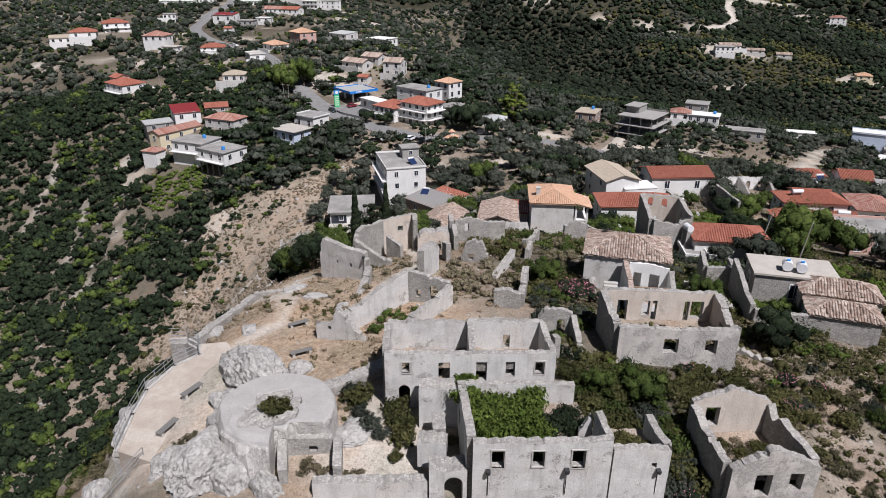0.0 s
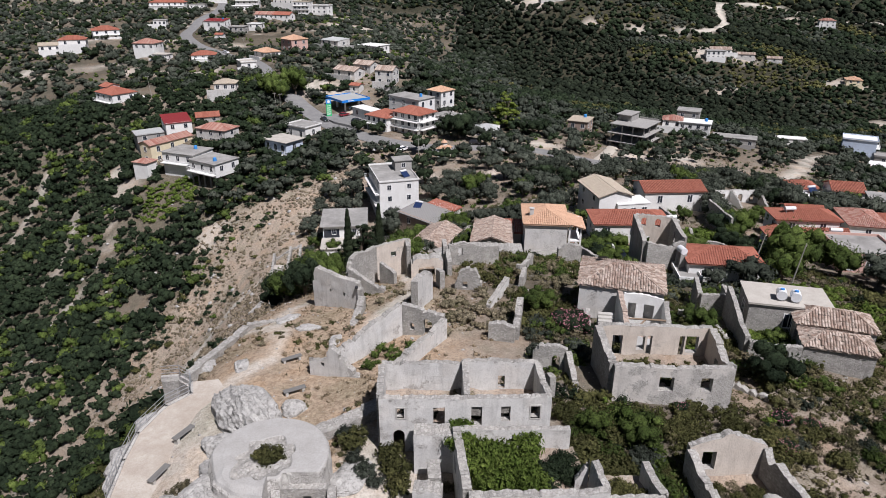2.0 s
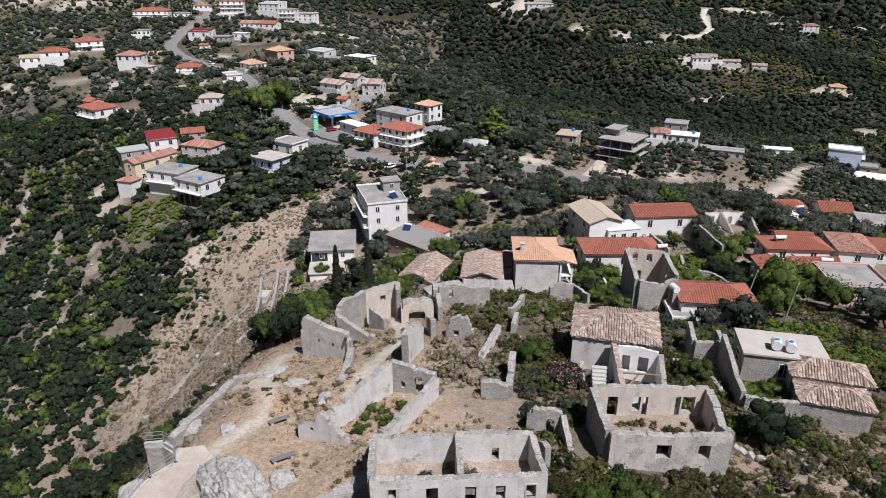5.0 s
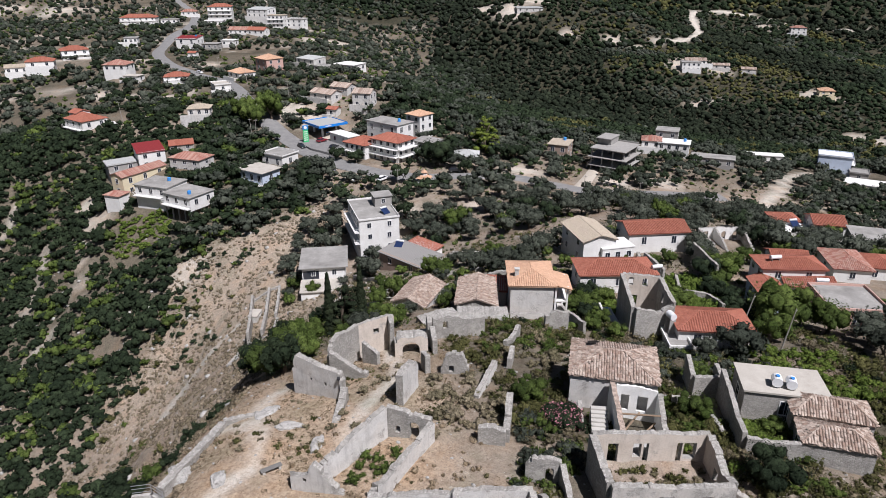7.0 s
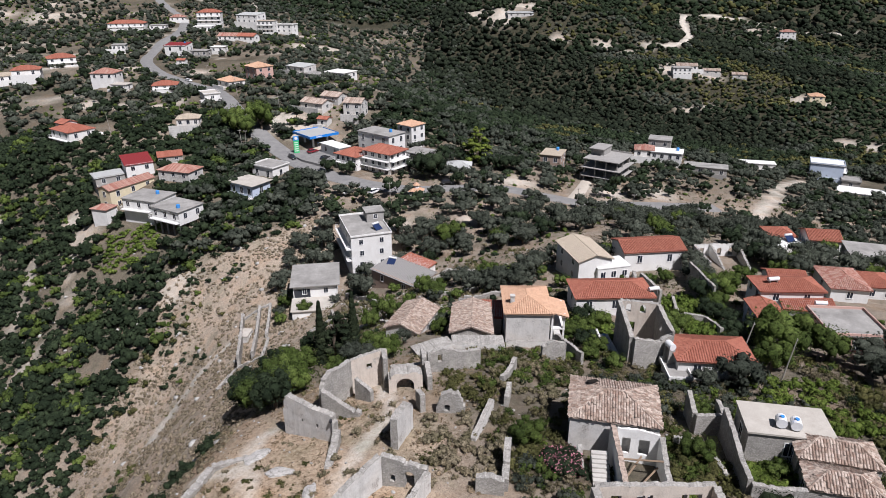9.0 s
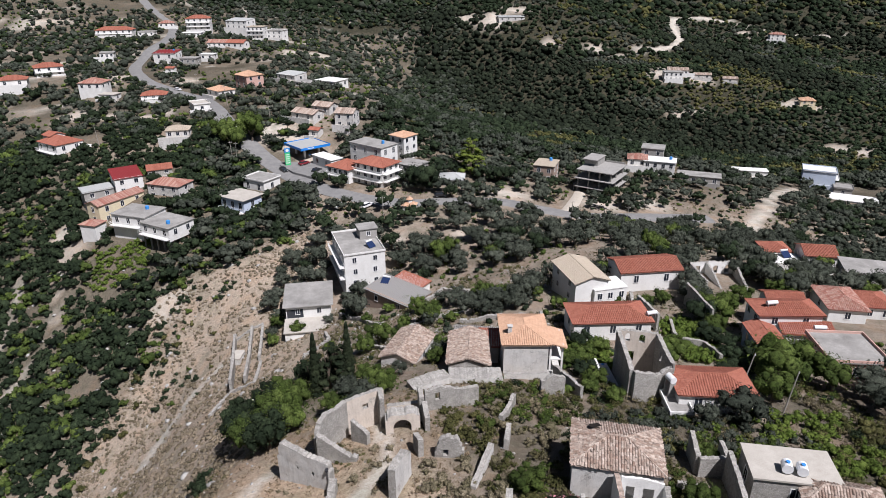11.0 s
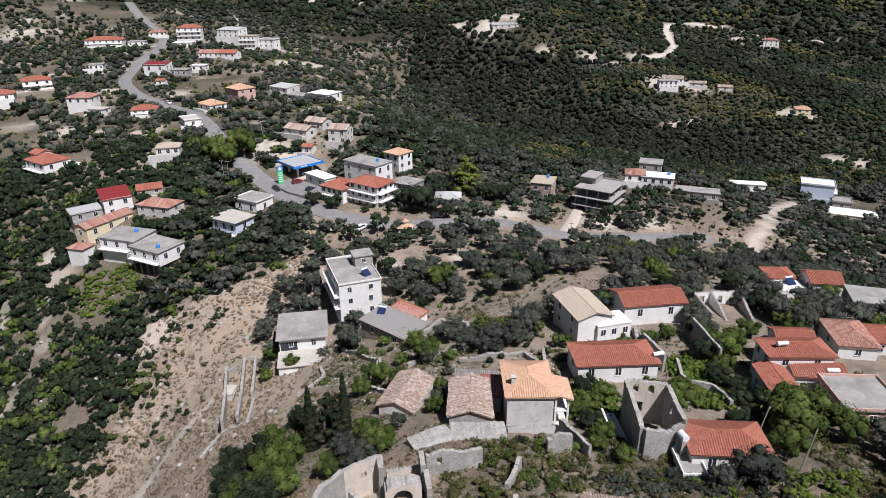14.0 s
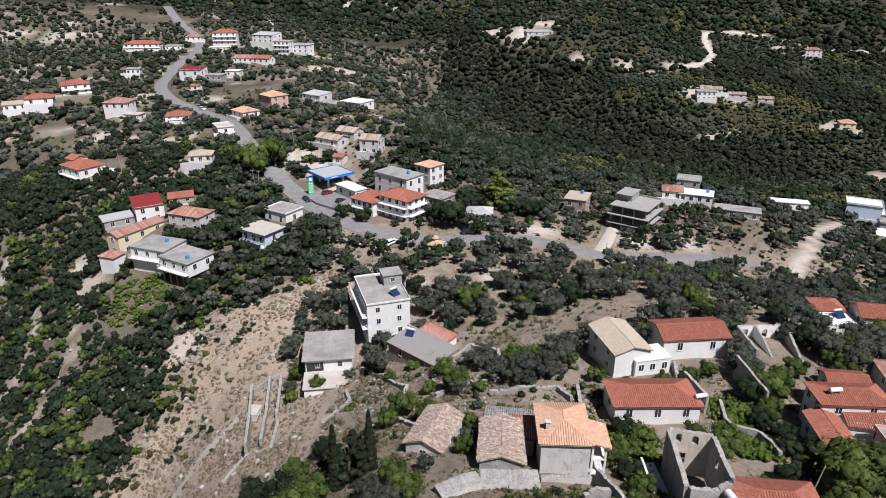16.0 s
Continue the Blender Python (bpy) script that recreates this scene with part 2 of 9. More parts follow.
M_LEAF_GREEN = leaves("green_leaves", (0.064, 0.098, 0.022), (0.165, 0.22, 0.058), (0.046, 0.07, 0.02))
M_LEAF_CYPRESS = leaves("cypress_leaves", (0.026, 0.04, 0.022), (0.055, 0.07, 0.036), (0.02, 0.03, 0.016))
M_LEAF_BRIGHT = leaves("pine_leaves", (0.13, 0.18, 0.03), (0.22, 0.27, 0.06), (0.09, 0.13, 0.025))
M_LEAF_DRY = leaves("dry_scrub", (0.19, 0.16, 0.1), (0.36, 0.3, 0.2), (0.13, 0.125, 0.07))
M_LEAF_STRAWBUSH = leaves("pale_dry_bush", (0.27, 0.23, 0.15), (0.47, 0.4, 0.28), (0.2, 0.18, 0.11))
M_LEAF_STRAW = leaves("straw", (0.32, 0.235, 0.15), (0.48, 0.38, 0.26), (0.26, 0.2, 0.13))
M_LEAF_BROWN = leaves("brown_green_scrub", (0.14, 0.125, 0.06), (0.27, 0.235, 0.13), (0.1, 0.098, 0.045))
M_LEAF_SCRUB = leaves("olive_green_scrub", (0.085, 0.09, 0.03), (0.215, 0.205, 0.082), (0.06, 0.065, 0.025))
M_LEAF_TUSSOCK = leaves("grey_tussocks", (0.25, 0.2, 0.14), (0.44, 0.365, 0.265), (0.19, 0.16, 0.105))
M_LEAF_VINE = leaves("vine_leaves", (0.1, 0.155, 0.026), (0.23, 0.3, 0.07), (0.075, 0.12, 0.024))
M_SHEET_DARK = plain("dull_grey_sheet", (0.24, 0.235, 0.225), 0.7)
M_FLOWER = plain("oleander_flowers", (0.55, 0.22, 0.28), 0.7)
M_BARK = plain("bark", (0.1, 0.08, 0.06), 0.95)


# ---- mesh helpers ----
def fast_mesh(name, verts, faces, material, smooth=False):
    """A mesh from arrays; all faces have the same number of corners."""
    verts, faces = np.asarray(verts, np.float32), np.asarray(faces, np.int32)
    me = bpy.data.meshes.new(name)
    me.vertices.add(len(verts))
    me.vertices.foreach_set("co", verts.ravel())
    k = faces.shape[1]
    me.loops.add(faces.size)
    me.loops.foreach_set("vertex_index", faces.ravel())
    me.polygons.add(len(faces))
    me.polygons.foreach_set("loop_start", np.arange(0, faces.size, k, dtype=np.int32))
    me.update(calc_edges=True)
    if smooth:
        me.polygons.foreach_set("use_smooth", np.ones(len(faces), bool))
    if material:
        me.materials.append(material)
    me.validate()
    return me


class Shape:
    """Collects boxes, prisms and polygons into one mesh."""

    def __init__(self):
        self.v, self.f = [], []

    def poly(self, *pts):
        i = len(self.v)
        self.v += [tuple(p) for p in pts]
        self.f.append(tuple(range(i, i + len(pts))))
        return self

    def box(self, x0, y0, z0, x1, y1, z1):
        i = len(self.v)
        self.v += [(x, y, z) for z in (z0, z1) for y in (y0, y1) for x in (x0, x1)]
        for q in ((0, 2, 3, 1), (4, 5, 7, 6), (0, 1, 5, 4), (2, 6, 7, 3), (0, 4, 6, 2), (1, 3, 7, 5)):
            self.f.append(tuple(i + k for k in q))
        return self

    def prism(self, pts, z0, z1):
        """A flat outline raised from z0 to z1."""
        i, n = len(self.v), len(pts)
        self.v += [(*p[:2], z0) for p in pts] + [(*p[:2], z1) for p in pts]
        self.f.append(tuple(i + k for k in reversed(range(n))))
        self.f.append(tuple(i + n + k for k in range(n)))
        for k in range(n):
            self.f.append((i + k, i + (k + 1) % n, i + n + (k + 1) % n, i + n + k))
        return self

    def tube(self, a, b, r0, r1=None, n=8):
        r1 = r0 if r1 is None else r1
        a, b = Vector(a), Vector(b)
        q = (b - a).to_track_quat("Z", "Y")
        i = len(self.v)
        for p, r in ((a, r0), (b, r1)):
            self.v += [tuple(p + q @ Vector((r * math.cos(2 * math.pi * k / n), r * math.sin(2 * math.pi * k / n), 0))) for k in range(n)]
        for k in range(n):
            self.f.append((i + k, i + (k + 1) % n, i + n + (k + 1) % n, i + n + k))
        self.f.append(tuple(i + k for k in reversed(range(n))))
        self.f.append(tuple(i + n + k for k in range(n)))
        return self

    def move(self, m, start=0):
        self.v[start:] = [tuple(m @ Vector(p)) for p in self.v[start:]]
        return self

    def weld(self):
        """Joins corners that meet."""
        seen, to, v = {}, [], []
        for p in self.v:
            key = tuple(round(c, 3) for c in p)
            if key not in seen:
                seen[key] = len(v)
                v.append(p)
            to.append(seen[key])
        self.v, self.f = v, [tuple(to[k] for k in f) for f in self.f]
        return self

    def mesh(self, name, material, smooth=False):
        me = bpy.data.meshes.new(name)
        me.from_pydata(self.v, [], self.f)
        me.materials.append(material)
        if smooth:
            me.polygons.foreach_set("use_smooth", np.ones(len(me.polygons), bool))
        me.update()
        return me


def part(name, shape, material, parent, label="", smooth=False):
    """Links a shape or a mesh as one part under a thing or a part."""
    me = shape.mesh(name, material, smooth) if isinstance(shape, Shape) else shape
    ob = new(name, me)
    ob.parent = parent
    return tagged(ob, label)


def thing(name, x, y, z, yaw=0.0, label="", category="", group="", kind=""):
    ob = new(name)
    ob.matrix_basis = pose(x, y, z, 0, 0, yaw)
    ob.empty_display_size = 0.5
    return tagged(ob, label, category, group, kind)


# ---- the lie of the land: cross-sections of the ridge, heights from west to east ----
OFFSETS = np.array([-400, -250, -150, -100, -65, -40, -22, -11, 0, 30, 60, 110, 180, 280, 450], float)
SECTIONS = []


def section(y, *heights):
    SECTIONS.append((y, heights))


section(-40, -130, -125, -112, -85, -52, -24, -6, -4, -2, -2, -3, -6, -14, -28, -52)
section(20, -130, -125, -110, -82, -50, -20, -2, -1.5, -4, -4, -3.5, -2, -10, -25, -50)
section(32, -130, -124, -108, -81, -49, -19, 0.6, 2.4, 1.2, 0, -2, -3.5, -10, -24, -50)
section(37, -130, -123, -106, -80, -48, -18.5, 1.0, 2.9, 2.8, 1.6, -1.5, -4, -10, -23, -50)
section(45, -130, -122, -105, -80, -48, -18, 1.2, 2.4, 4, 2.6, -1, -4, -10, -22, -50)
section(65, -130, -122, -105, -82, -50, -20, -1.3, 0.9, 2.6, 1.2, -1.5, -6, -14, -26, -50)
section(85, -130, -120, -104, -84, -54, -28, -8, -3.8, -1, -3, -5, -9, -16, -28, -50)
section(105, -125, -118, -102, -82, -52, -29, -15, -11, -8.5, -8, -8.8, -11, -18, -30, -50)
section(130, -120, -112, -96, -77, -56, -33.5, -23, -20, -16.5, -11.5, -11.5, -14, -20, -32, -50)
section(160, -110, -100, -82, -65, -50, -33, -28.5, -26, -23.5, -17, -14, -22, -34, -40, -50)
section(195, -95, -85, -68, -50, -34, -27, -23, -21.8, -20.5, -20, -23, -29, -38, -44, -50)
section(225, -88, -78, -58, -31, -25, -22, -20, -19.8, -19.5, -21, -24, -29, -39, -46, -50)
section(265, -78, -64, -28, -22, -19, -18.5, -18, -18, -18, -21, -25, -28, -40, -46, -48)
section(310, -60, -40, -16, -11, -9, -7, -6.5, -8.5, -11, -20, -27, -32, -42, -44, -45)
section(380, -20, -9, -7, -10.5, -8, -8, -10, -14, -18, -30, -36, -40, -46, -40, -40)
section(460, -5, -4, -4.5, -5, -6, -9, -15, -20.5, -26, -38, -42, -43, -38, -34, -42)
section(500, 0, 0, 0, -3.5, -6, -11, -17, -22, -26.5, -36, -39, -32, -24, -28, -42)
section(560, 10, 2, 1, -3, -8, -15, -20, -23.5, -27, -32, -32, -22, -22, -26, -42)
section(650, 30, 20, 8, 0, -8, -12, -14, -14, -14, -8, 0, 8, 4, -20, -40)
section(800, 60, 40, 20, 10, 6, 8, 10, 12, 14, 20, 26, 30, 25, 5, -10)
section(1100, 120, 100, 85, 75, 70, 70, 72, 73.5, 75, 80, 85, 90, 90, 75, 60)
section(1700, 300, 280, 260, 240, 230, 230, 230, 230, 230, 235, 240, 240, 230, 220, 200)
SEC_Y = np.array([s[0] for s in SECTIONS], float)
SEC_Z = np.array([s[1] for s in SECTIONS], float)


def slopes(xs, zs):
    d = np.diff(zs, axis=0) / np.diff(xs).reshape((-1,) + (1,) * (zs.ndim - 1))
    m = np.zeros_like(zs)
    m[0], m[-1], m[1:-1] = d[0], d[-1], (d[1:] + d[:-1]) / 2
    return m


SEC_M = slopes(OFFSETS, SEC_Z.T).T


def between(xs, x):
    x = np.clip(x, xs[0], xs[-1])
    i = np.clip(np.searchsorted(xs, x) - 1, 0, len(xs) - 2)
    h = xs[i + 1] - xs[i]
    t = (x - xs[i]) / h
    return i, ((1 + 2 * t) * (1 - t) ** 2, t * (1 - t) ** 2 * h, t * t * (3 - 2 * t), t * t * (t - 1) * h)


def lie(x, y):
    """The smooth height of the land at arrays of places."""
    x, y = np.atleast_1d(np.asarray(x, float)), np.atleast_1d(np.asarray(y, float))
    i, (a, b, c, d) = between(OFFSETS, x)
    row = a * SEC_Z[:, i] + b * SEC_M[:, i] + c * SEC_Z[:, i + 1] + d * SEC_M[:, i + 1]
    up = slopes(SEC_Y, row)
    j, (a, b, c, d) = between(SEC_Y, y)
    n = np.arange(len(x))
    return a * row[j, n] + b * up[j, n] + c * row[j + 1, n] + d * up[j + 1, n]


LATTICE = np.random.RandomState(7).rand(256, 256)


def vnoise(x, y):
    xi, yi = np.floor(x).astype(int), np.floor(y).astype(int)
    u, v = x - xi, y - yi
    u, v = u * u * (3 - 2 * u), v * v * (3 - 2 * v)
    g = lambda i, j: LATTICE[i % 256, j % 256]
    return (g(xi, yi) * (1 - u) + g(xi + 1, yi) * u) * (1 - v) + (g(xi, yi + 1) * (1 - u) + g(xi + 1, yi + 1) * u) * v


def fbm(x, y, octaves=4):
    s, a, k = 0, 0.5, 1.0
    for _ in range(octaves):
        s, a, k = s + a * vnoise(x * k + 13.7 * k, y * k - 7.1 * k), a * 0.5, k * 2.03
    return s


ROAD_MAIN = [(-237, 700), (-212, 650), (-190, 617), (-176, 587), (-162, 519), (-161, 478), (-154, 431), (-138, 396), (-120, 378), (-99, 356), (-82, 322), (-70, 296),
             (-54, 271), (-44, 257), (-34, 242), (-23, 229), (-9, 219), (3, 214), (14, 215), (32, 216), (44, 211), (54, 208), (66, 208), (82, 211), (105, 214)]
ROAD_DRIVE = [(54, 210), (60, 222), (67, 238)]
TRACK_EAST = [(112, 200), (123, 217), (133, 228), (149, 251), (172, 272)]
PATH_SLOPE = [(-44, 149), (-49, 145), (-53, 140), (-56, 137), (-59, 131)]
GULLIES = [[(-151, 250), (-152, 242), (-155, 232), (-158, 222)], [(-129, 224), (-127, 214), (-125, 203), (-128, 196)], [(-108, 208), (-107, 198), (-110, 190), (-116, 178)]]
HILL_TRACK = [(210, 585), (232, 589), (258, 614), (287, 675), (300, 725), (316, 764), (376, 771), (431, 744), (500, 735)]
PATHS_CASTLE = [[(-22, 38), (-21, 46), (-19, 52), (-16, 56), (-15.9, 59.5), (-16.7, 63), (-17.7, 66.1), (-17.1, 70.6), (-15.8, 71.9)], [(-23.6, 66), (-20, 64), (-16.7, 63)],
                [(-7.4, 56), (-7.4, 61), (-5.9, 64.3), (-4.1, 67.6), (-2.9, 70), (-2.6, 72.5), (-3.5, 75.5), (-4.2, 79.8), (-5.7, 84.8)], [(-6, 44), (-5.4, 40), (-5.8, 36.5), (-3, 35)], [(-21, 38), (-23, 34), (-27, 29)]]


# belts of the far hills darkened as if shaded: a line and half its width; the green back of the spur
SHADED_BELTS = [([(-8, 584), (62, 570), (96, 495), (134, 413), (178, 386)], 46), ([(25, 690), (124, 531)], 34), ([(290, 640), (287, 588), (302, 540), (309, 494)], 34), ([(440, 760), (484, 734), (560, 700)], 45)]
GREEN_SPUR = [(276, 669), (269, 593), (268, 537), (272, 471)]
# open plots and bare patches: x, y, radius
CLEARINGS = [(-291, 615, 8), (-262, 598, 7), (-181, 465, 9), (-150, 395, 8), (-146, 328, 8), (-110, 315, 7), (-128, 322, 6), (-50, 288, 9), (-42, 279, 6), (-69, 498, 10), (-52, 503, 12), (-115, 400, 6),
             (72, 660, 14), (95, 640, 16), (137, 591, 8), (175, 584, 9), (191, 569, 8), (213, 512, 12), (226, 490, 10), (198, 498, 9), (268, 437, 9), (279, 424, 8), (188, 437, 5), (202, 441, 6), (81, 388, 5), (92, 379, 5),
             (243, 348, 8), (250, 340, 7), (380, 723, 12), (418, 747, 14), (120, 668, 16), (-257, 470, 8), (-238, 450, 7), (-252, 490, 7), (-277, 587, 8), (-317, 588, 9), (-110, 221, 6), (-116, 233, 5), (-68, 187, 6), (38, 225, 7), (70, 222, 7), (88, 224, 6), (46, 184, 6), (20, 187, 5), (-3, 188, 4), (96, 196, 6), (64, 176, 5), (-30, 262, 7)]


def in_clearing(x, y, k=1.0):
    best = np.zeros(np.shape(x))
    for cx, cy, r in CLEARINGS:
        best = np.maximum(best, 1.45 - np.hypot(x - cx, y - cy) / (r * k))
    return np.clip(best, 0, 1)


def bare_slope(x, y):
    """How much a place belongs to the open tan slope under the castle (0 to 1)."""
    left = np.interp(y, [50, 75, 92, 102, 109, 125, 137, 151, 162, 170, 180, 191, 198], [-33, -40, -47, -54, -62, -84, -86, -88, -81, -75, -78, -75, -66])
    left = left + 26 * (fbm(x / 11 + 3, y / 11) - 0.47)
    edge = np.clip((x - left) / 16, 0, 1) * np.clip((y - 48) / 14, 0, 1) * np.clip((202 - y) / 10, 0, 1) * np.clip((-18 - x) / 6, 0, 1)
    return edge


def far_from(line, x, y):
    """The distance of places from a line of points."""
    best = np.full(np.shape(x), 1e9)
    for (ax, ay), (bx, by) in zip(line, line[1:]):
        dx, dy = bx - ax, by - ay
        t = np.clip(((x - ax) * dx + (y - ay) * dy) / (dx * dx + dy * dy), 0, 1)
        best = np.minimum(best, np.hypot(x - ax - t * dx, y - ay - t * dy))
    return best


def ground(x, y):
    """The height of the ground with its humps and hollows."""
    x, y = np.atleast_1d(np.asarray(x, float)), np.atleast_1d(np.asarray(y, float))
    z = lie(x, y)
    d = np.hypot(x, y)
    wild = np.clip((-x - 28) / 30, 0, 1) + np.clip((y - 300) / 150, 0, 1)
    amp = 0.5 + 2.5 * np.clip(wild, 0, 1) + 6 * np.clip((y - 560) / 300, 0, 1)
    calm = np.clip((far_from(ROAD_MAIN, x, y) - 4) / 12, 0.0, 1)
    z = z + calm * amp * (fbm(x / 17, y / 17) - 0.5) * 1.6 + calm * 0.5 * (fbm(x / 3.1, y / 3.1, 3) - 0.5)
    z = z + 30 * np.clip((y - 650) / 500, 0, 1) * (fbm(x / 150, y / 190, 3) - 0.45)
    return z


def off_paths(x, y):
    return np.min([far_from(q, x, y) for q in PATHS_CASTLE], axis=0)


def gz(x, y):
    return float(ground([x], [y])[0])


def lines(*runs):
    out = []
    for a, b, step in runs:
        out += list(np.arange(a, b, step))
    return np.array(out)


gx = lines((-1600, -400, 60), (-400, -160, 12), (-160, -76, 3), (-76, -50, 1.3), (-50, 60, 1.1), (60, 130, 2.5), (130, 320, 6), (320, 700, 15), (700, 1900, 60))
gy = lines((-160, -20, 14), (-20, 20, 4), (20, 115, 1.1), (115, 165, 1.4), (165, 290, 2.5), (290, 480, 5), (480, 900, 10), (900, 2600, 50))
GX, GY = np.meshgrid(gx, gy)
flat_x, flat_y = GX.ravel(), GY.ravel()
flat_z = ground(flat_x, flat_y)
nx, ny = len(gx), len(gy)
idx = np.arange(nx * ny).reshape(ny, nx)
quads = np.stack([idx[:-1, :-1], idx[:-1, 1:], idx[1:, 1:], idx[1:, :-1]], -1).reshape(-1, 4)

# cover of the ground: r bare pale earth and paths, g dry grass, b green growth with painted shade under it
bare = np.maximum.reduce([
    *[np.clip(1.5 - far_from(q, flat_x, flat_y) / 0.75, 0, 0.85) for q in PATHS_CASTLE],
    np.clip(1.5 - far_from(PATH_SLOPE, flat_x, flat_y) / 2.2, 0, 1),
    *[np.clip(1.2 - far_from(q, flat_x, flat_y) / 2.4, 0, 1) * np.clip(2.4 * fbm(flat_x / 3, flat_y / 3) - 0.75, 0, 0.7) for q in GULLIES],
    in_clearing(flat_x, flat_y) * (0.2 + 0.9 * fbm(flat_x / 5, flat_y / 5)),
    np.clip(1.5 - far_from(TRACK_EAST, flat_x, flat_y) / 2.0, 0, 0.75),
    np.clip(1.6 - far_from(HILL_TRACK, flat_x, flat_y) / 4.5, 0, 1),
    np.clip(1.5 - np.hypot(flat_x + 21.5, flat_y - 42) / 6.0, 0, 0.7),
    np.clip(1.5 - np.hypot(flat_x + 4, flat_y - 36) / 4.0, 0, 0.6),
    np.clip((fbm(flat_x / 15 + 3, flat_y / 15) - 0.62) * 8, 0, 0.8) * np.clip((flat_y - 280) / 60, 0, 1) * np.clip((-flat_x + 30) / 60, 0, 1),
])
tan_slope = bare_slope(flat_x, flat_y)
castle = np.exp(-(((flat_x + 14) / 18) ** 4) - (((flat_y - 60) / 26) ** 4))
slope_west = np.clip((-flat_x - 24) / 10, 0, 1) * np.clip((300 - flat_y) / 30, 0, 1)
dry = np.clip(np.maximum.reduce([castle, tan_slope * 1.3, 0.75 * slope_west]) + (0.9 - 0.5 * slope_west) * (fbm(flat_x / 9, flat_y / 9) - 0.42), 0, 1)
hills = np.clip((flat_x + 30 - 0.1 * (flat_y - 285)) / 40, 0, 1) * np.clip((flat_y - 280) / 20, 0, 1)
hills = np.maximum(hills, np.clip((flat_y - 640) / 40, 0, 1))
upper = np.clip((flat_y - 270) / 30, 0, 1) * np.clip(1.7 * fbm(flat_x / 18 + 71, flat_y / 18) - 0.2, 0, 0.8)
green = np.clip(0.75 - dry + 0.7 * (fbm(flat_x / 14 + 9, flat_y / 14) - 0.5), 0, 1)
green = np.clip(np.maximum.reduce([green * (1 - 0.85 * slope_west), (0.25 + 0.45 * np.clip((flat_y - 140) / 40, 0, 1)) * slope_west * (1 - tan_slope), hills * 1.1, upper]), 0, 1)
plots = np.clip((flat_y - 82) / 10, 0, 1) * np.clip((245 - flat_y) / 20, 0, 1) * np.clip((flat_x + 40) / 10, 0, 1)
green = green * (1 - 0.55 * plots) * (1 - 0.9 * in_clearing(flat_x, flat_y)) * (1 - 0.85 * np.exp(-(((flat_x - 37) / 14) ** 4) - (((flat_y - 41) / 13) ** 4)))

g = Nodes("hill_ground")
att = g.add("Attribute", attribute_name="cover")
sep = g.tree.nodes.new("ShaderNodeSeparateColor")
g.tree.links.new(att.outputs["Color"], sep.inputs[0])
p = g.place()
mid = g.noise(p, 0.35, 8, 0.7)
fine = g.noise(p, 2.2, 6, 0.72)
earth = g.mix(g.ramp(mid, [(0.35, bw(0)), (0.65, bw(1))]), (0.22, 0.172, 0.134), (0.39, 0.33, 0.27))
straw_warm = g.mix(g.ramp(fine, [(0.35, bw(0)), (0.65, bw(1))]), (0.25, 0.183, 0.127), (0.45, 0.358, 0.262))
straw = g.mix(g.ramp(fine, [(0.35, bw(0)), (0.65, bw(1))]), (0.25, 0.2, 0.155), (0.46, 0.385, 0.305))
# near-black litter and herbs: the shade under the bushes is in this colour
shaded_herb = g.mix(g.ramp(fine, [(0.38, bw(0)), (0.62, bw(1))]), (0.012, 0.014, 0.009), (0.05, 0.05, 0.03))
pale = g.mix(g.ramp(fine, [(0.3, bw(0)), (0.7, bw(1))]), (0.42, 0.38, 0.325), (0.6, 0.56, 0.5))
col = g.mix(sep.outputs[1], earth, g.mix(att.outputs["Alpha"], straw, straw_warm))
col = g.mix(g.mix(0.12, sep.outputs[2], g.ramp(mid, [(0.4, bw(0)), (0.6, bw(1))]), "MULTIPLY"), col, shaded_herb)
col = g.mix(sep.outputs[0], col, pale)
nrm = g.tree.nodes.new("ShaderNodeSeparateXYZ")
g.tree.links.new(g.tree.nodes.new("ShaderNodeNewGeometry").outputs["True Normal"], nrm.inputs[0])
rock = g.mix(g.ramp(g.noise(p, 1.1, 8, 0.75), [(0.3, bw(0)), (0.6, bw(1))]), (0.32, 0.295, 0.26), (0.54, 0.515, 0.47))
steep = g.add("Math", operation="MULTIPLY", i0=g.ramp(nrm.outputs[2], [(0.55, bw(0.8)), (0.75, bw(0))]), i1=g.ramp(g.noise(p, 0.14, 6, 0.7), [(0.5, bw(0)), (0.6, bw(1))]))
open_rock = g.add("Math", operation="SUBTRACT", clamp=True, i0=steep.outputs[0], i1=sep.outputs[2])
col = g.mix(open_rock.outputs[0], col, rock)
peb = g.ramp(g.noise(p, 1.7, 3, 0.8), [(0.64, bw(0)), (0.7, bw(0.8))])
peb = g.mix(sep.outputs[2], peb, bw(0))
col = g.mix(peb, col, (0.45, 0.42, 0.37))
g.bump(g.mix(0.5, fine, g.noise(p, 7, 5, 0.7)), 0.8, 0.25)
speck = g.noise(p, 6.5, 6, 0.8)
col = g.mix(0.65, col, g.ramp(speck, [(0.36, bw(0.35)), (0.52, bw(1.1))]), "MULTIPLY")
clods = g.ramp(g.noise(p, 1.3, 5, 0.75), [(0.34, bw(0.5)), (0.5, bw(1.1))])
col = g.mix(0.3, col, clods, "MULTIPLY")
blotch = g.ramp(g.noise(p, 0.22, 5, 0.6), [(0.36, (0.78, 0.82, 0.78)), (0.5, (1.0, 1.0, 1.0)), (0.64, (1.04, 0.96, 0.88))])
col = g.mix(0.9, col, blotch, "MULTIPLY")
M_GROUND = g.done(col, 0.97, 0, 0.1)

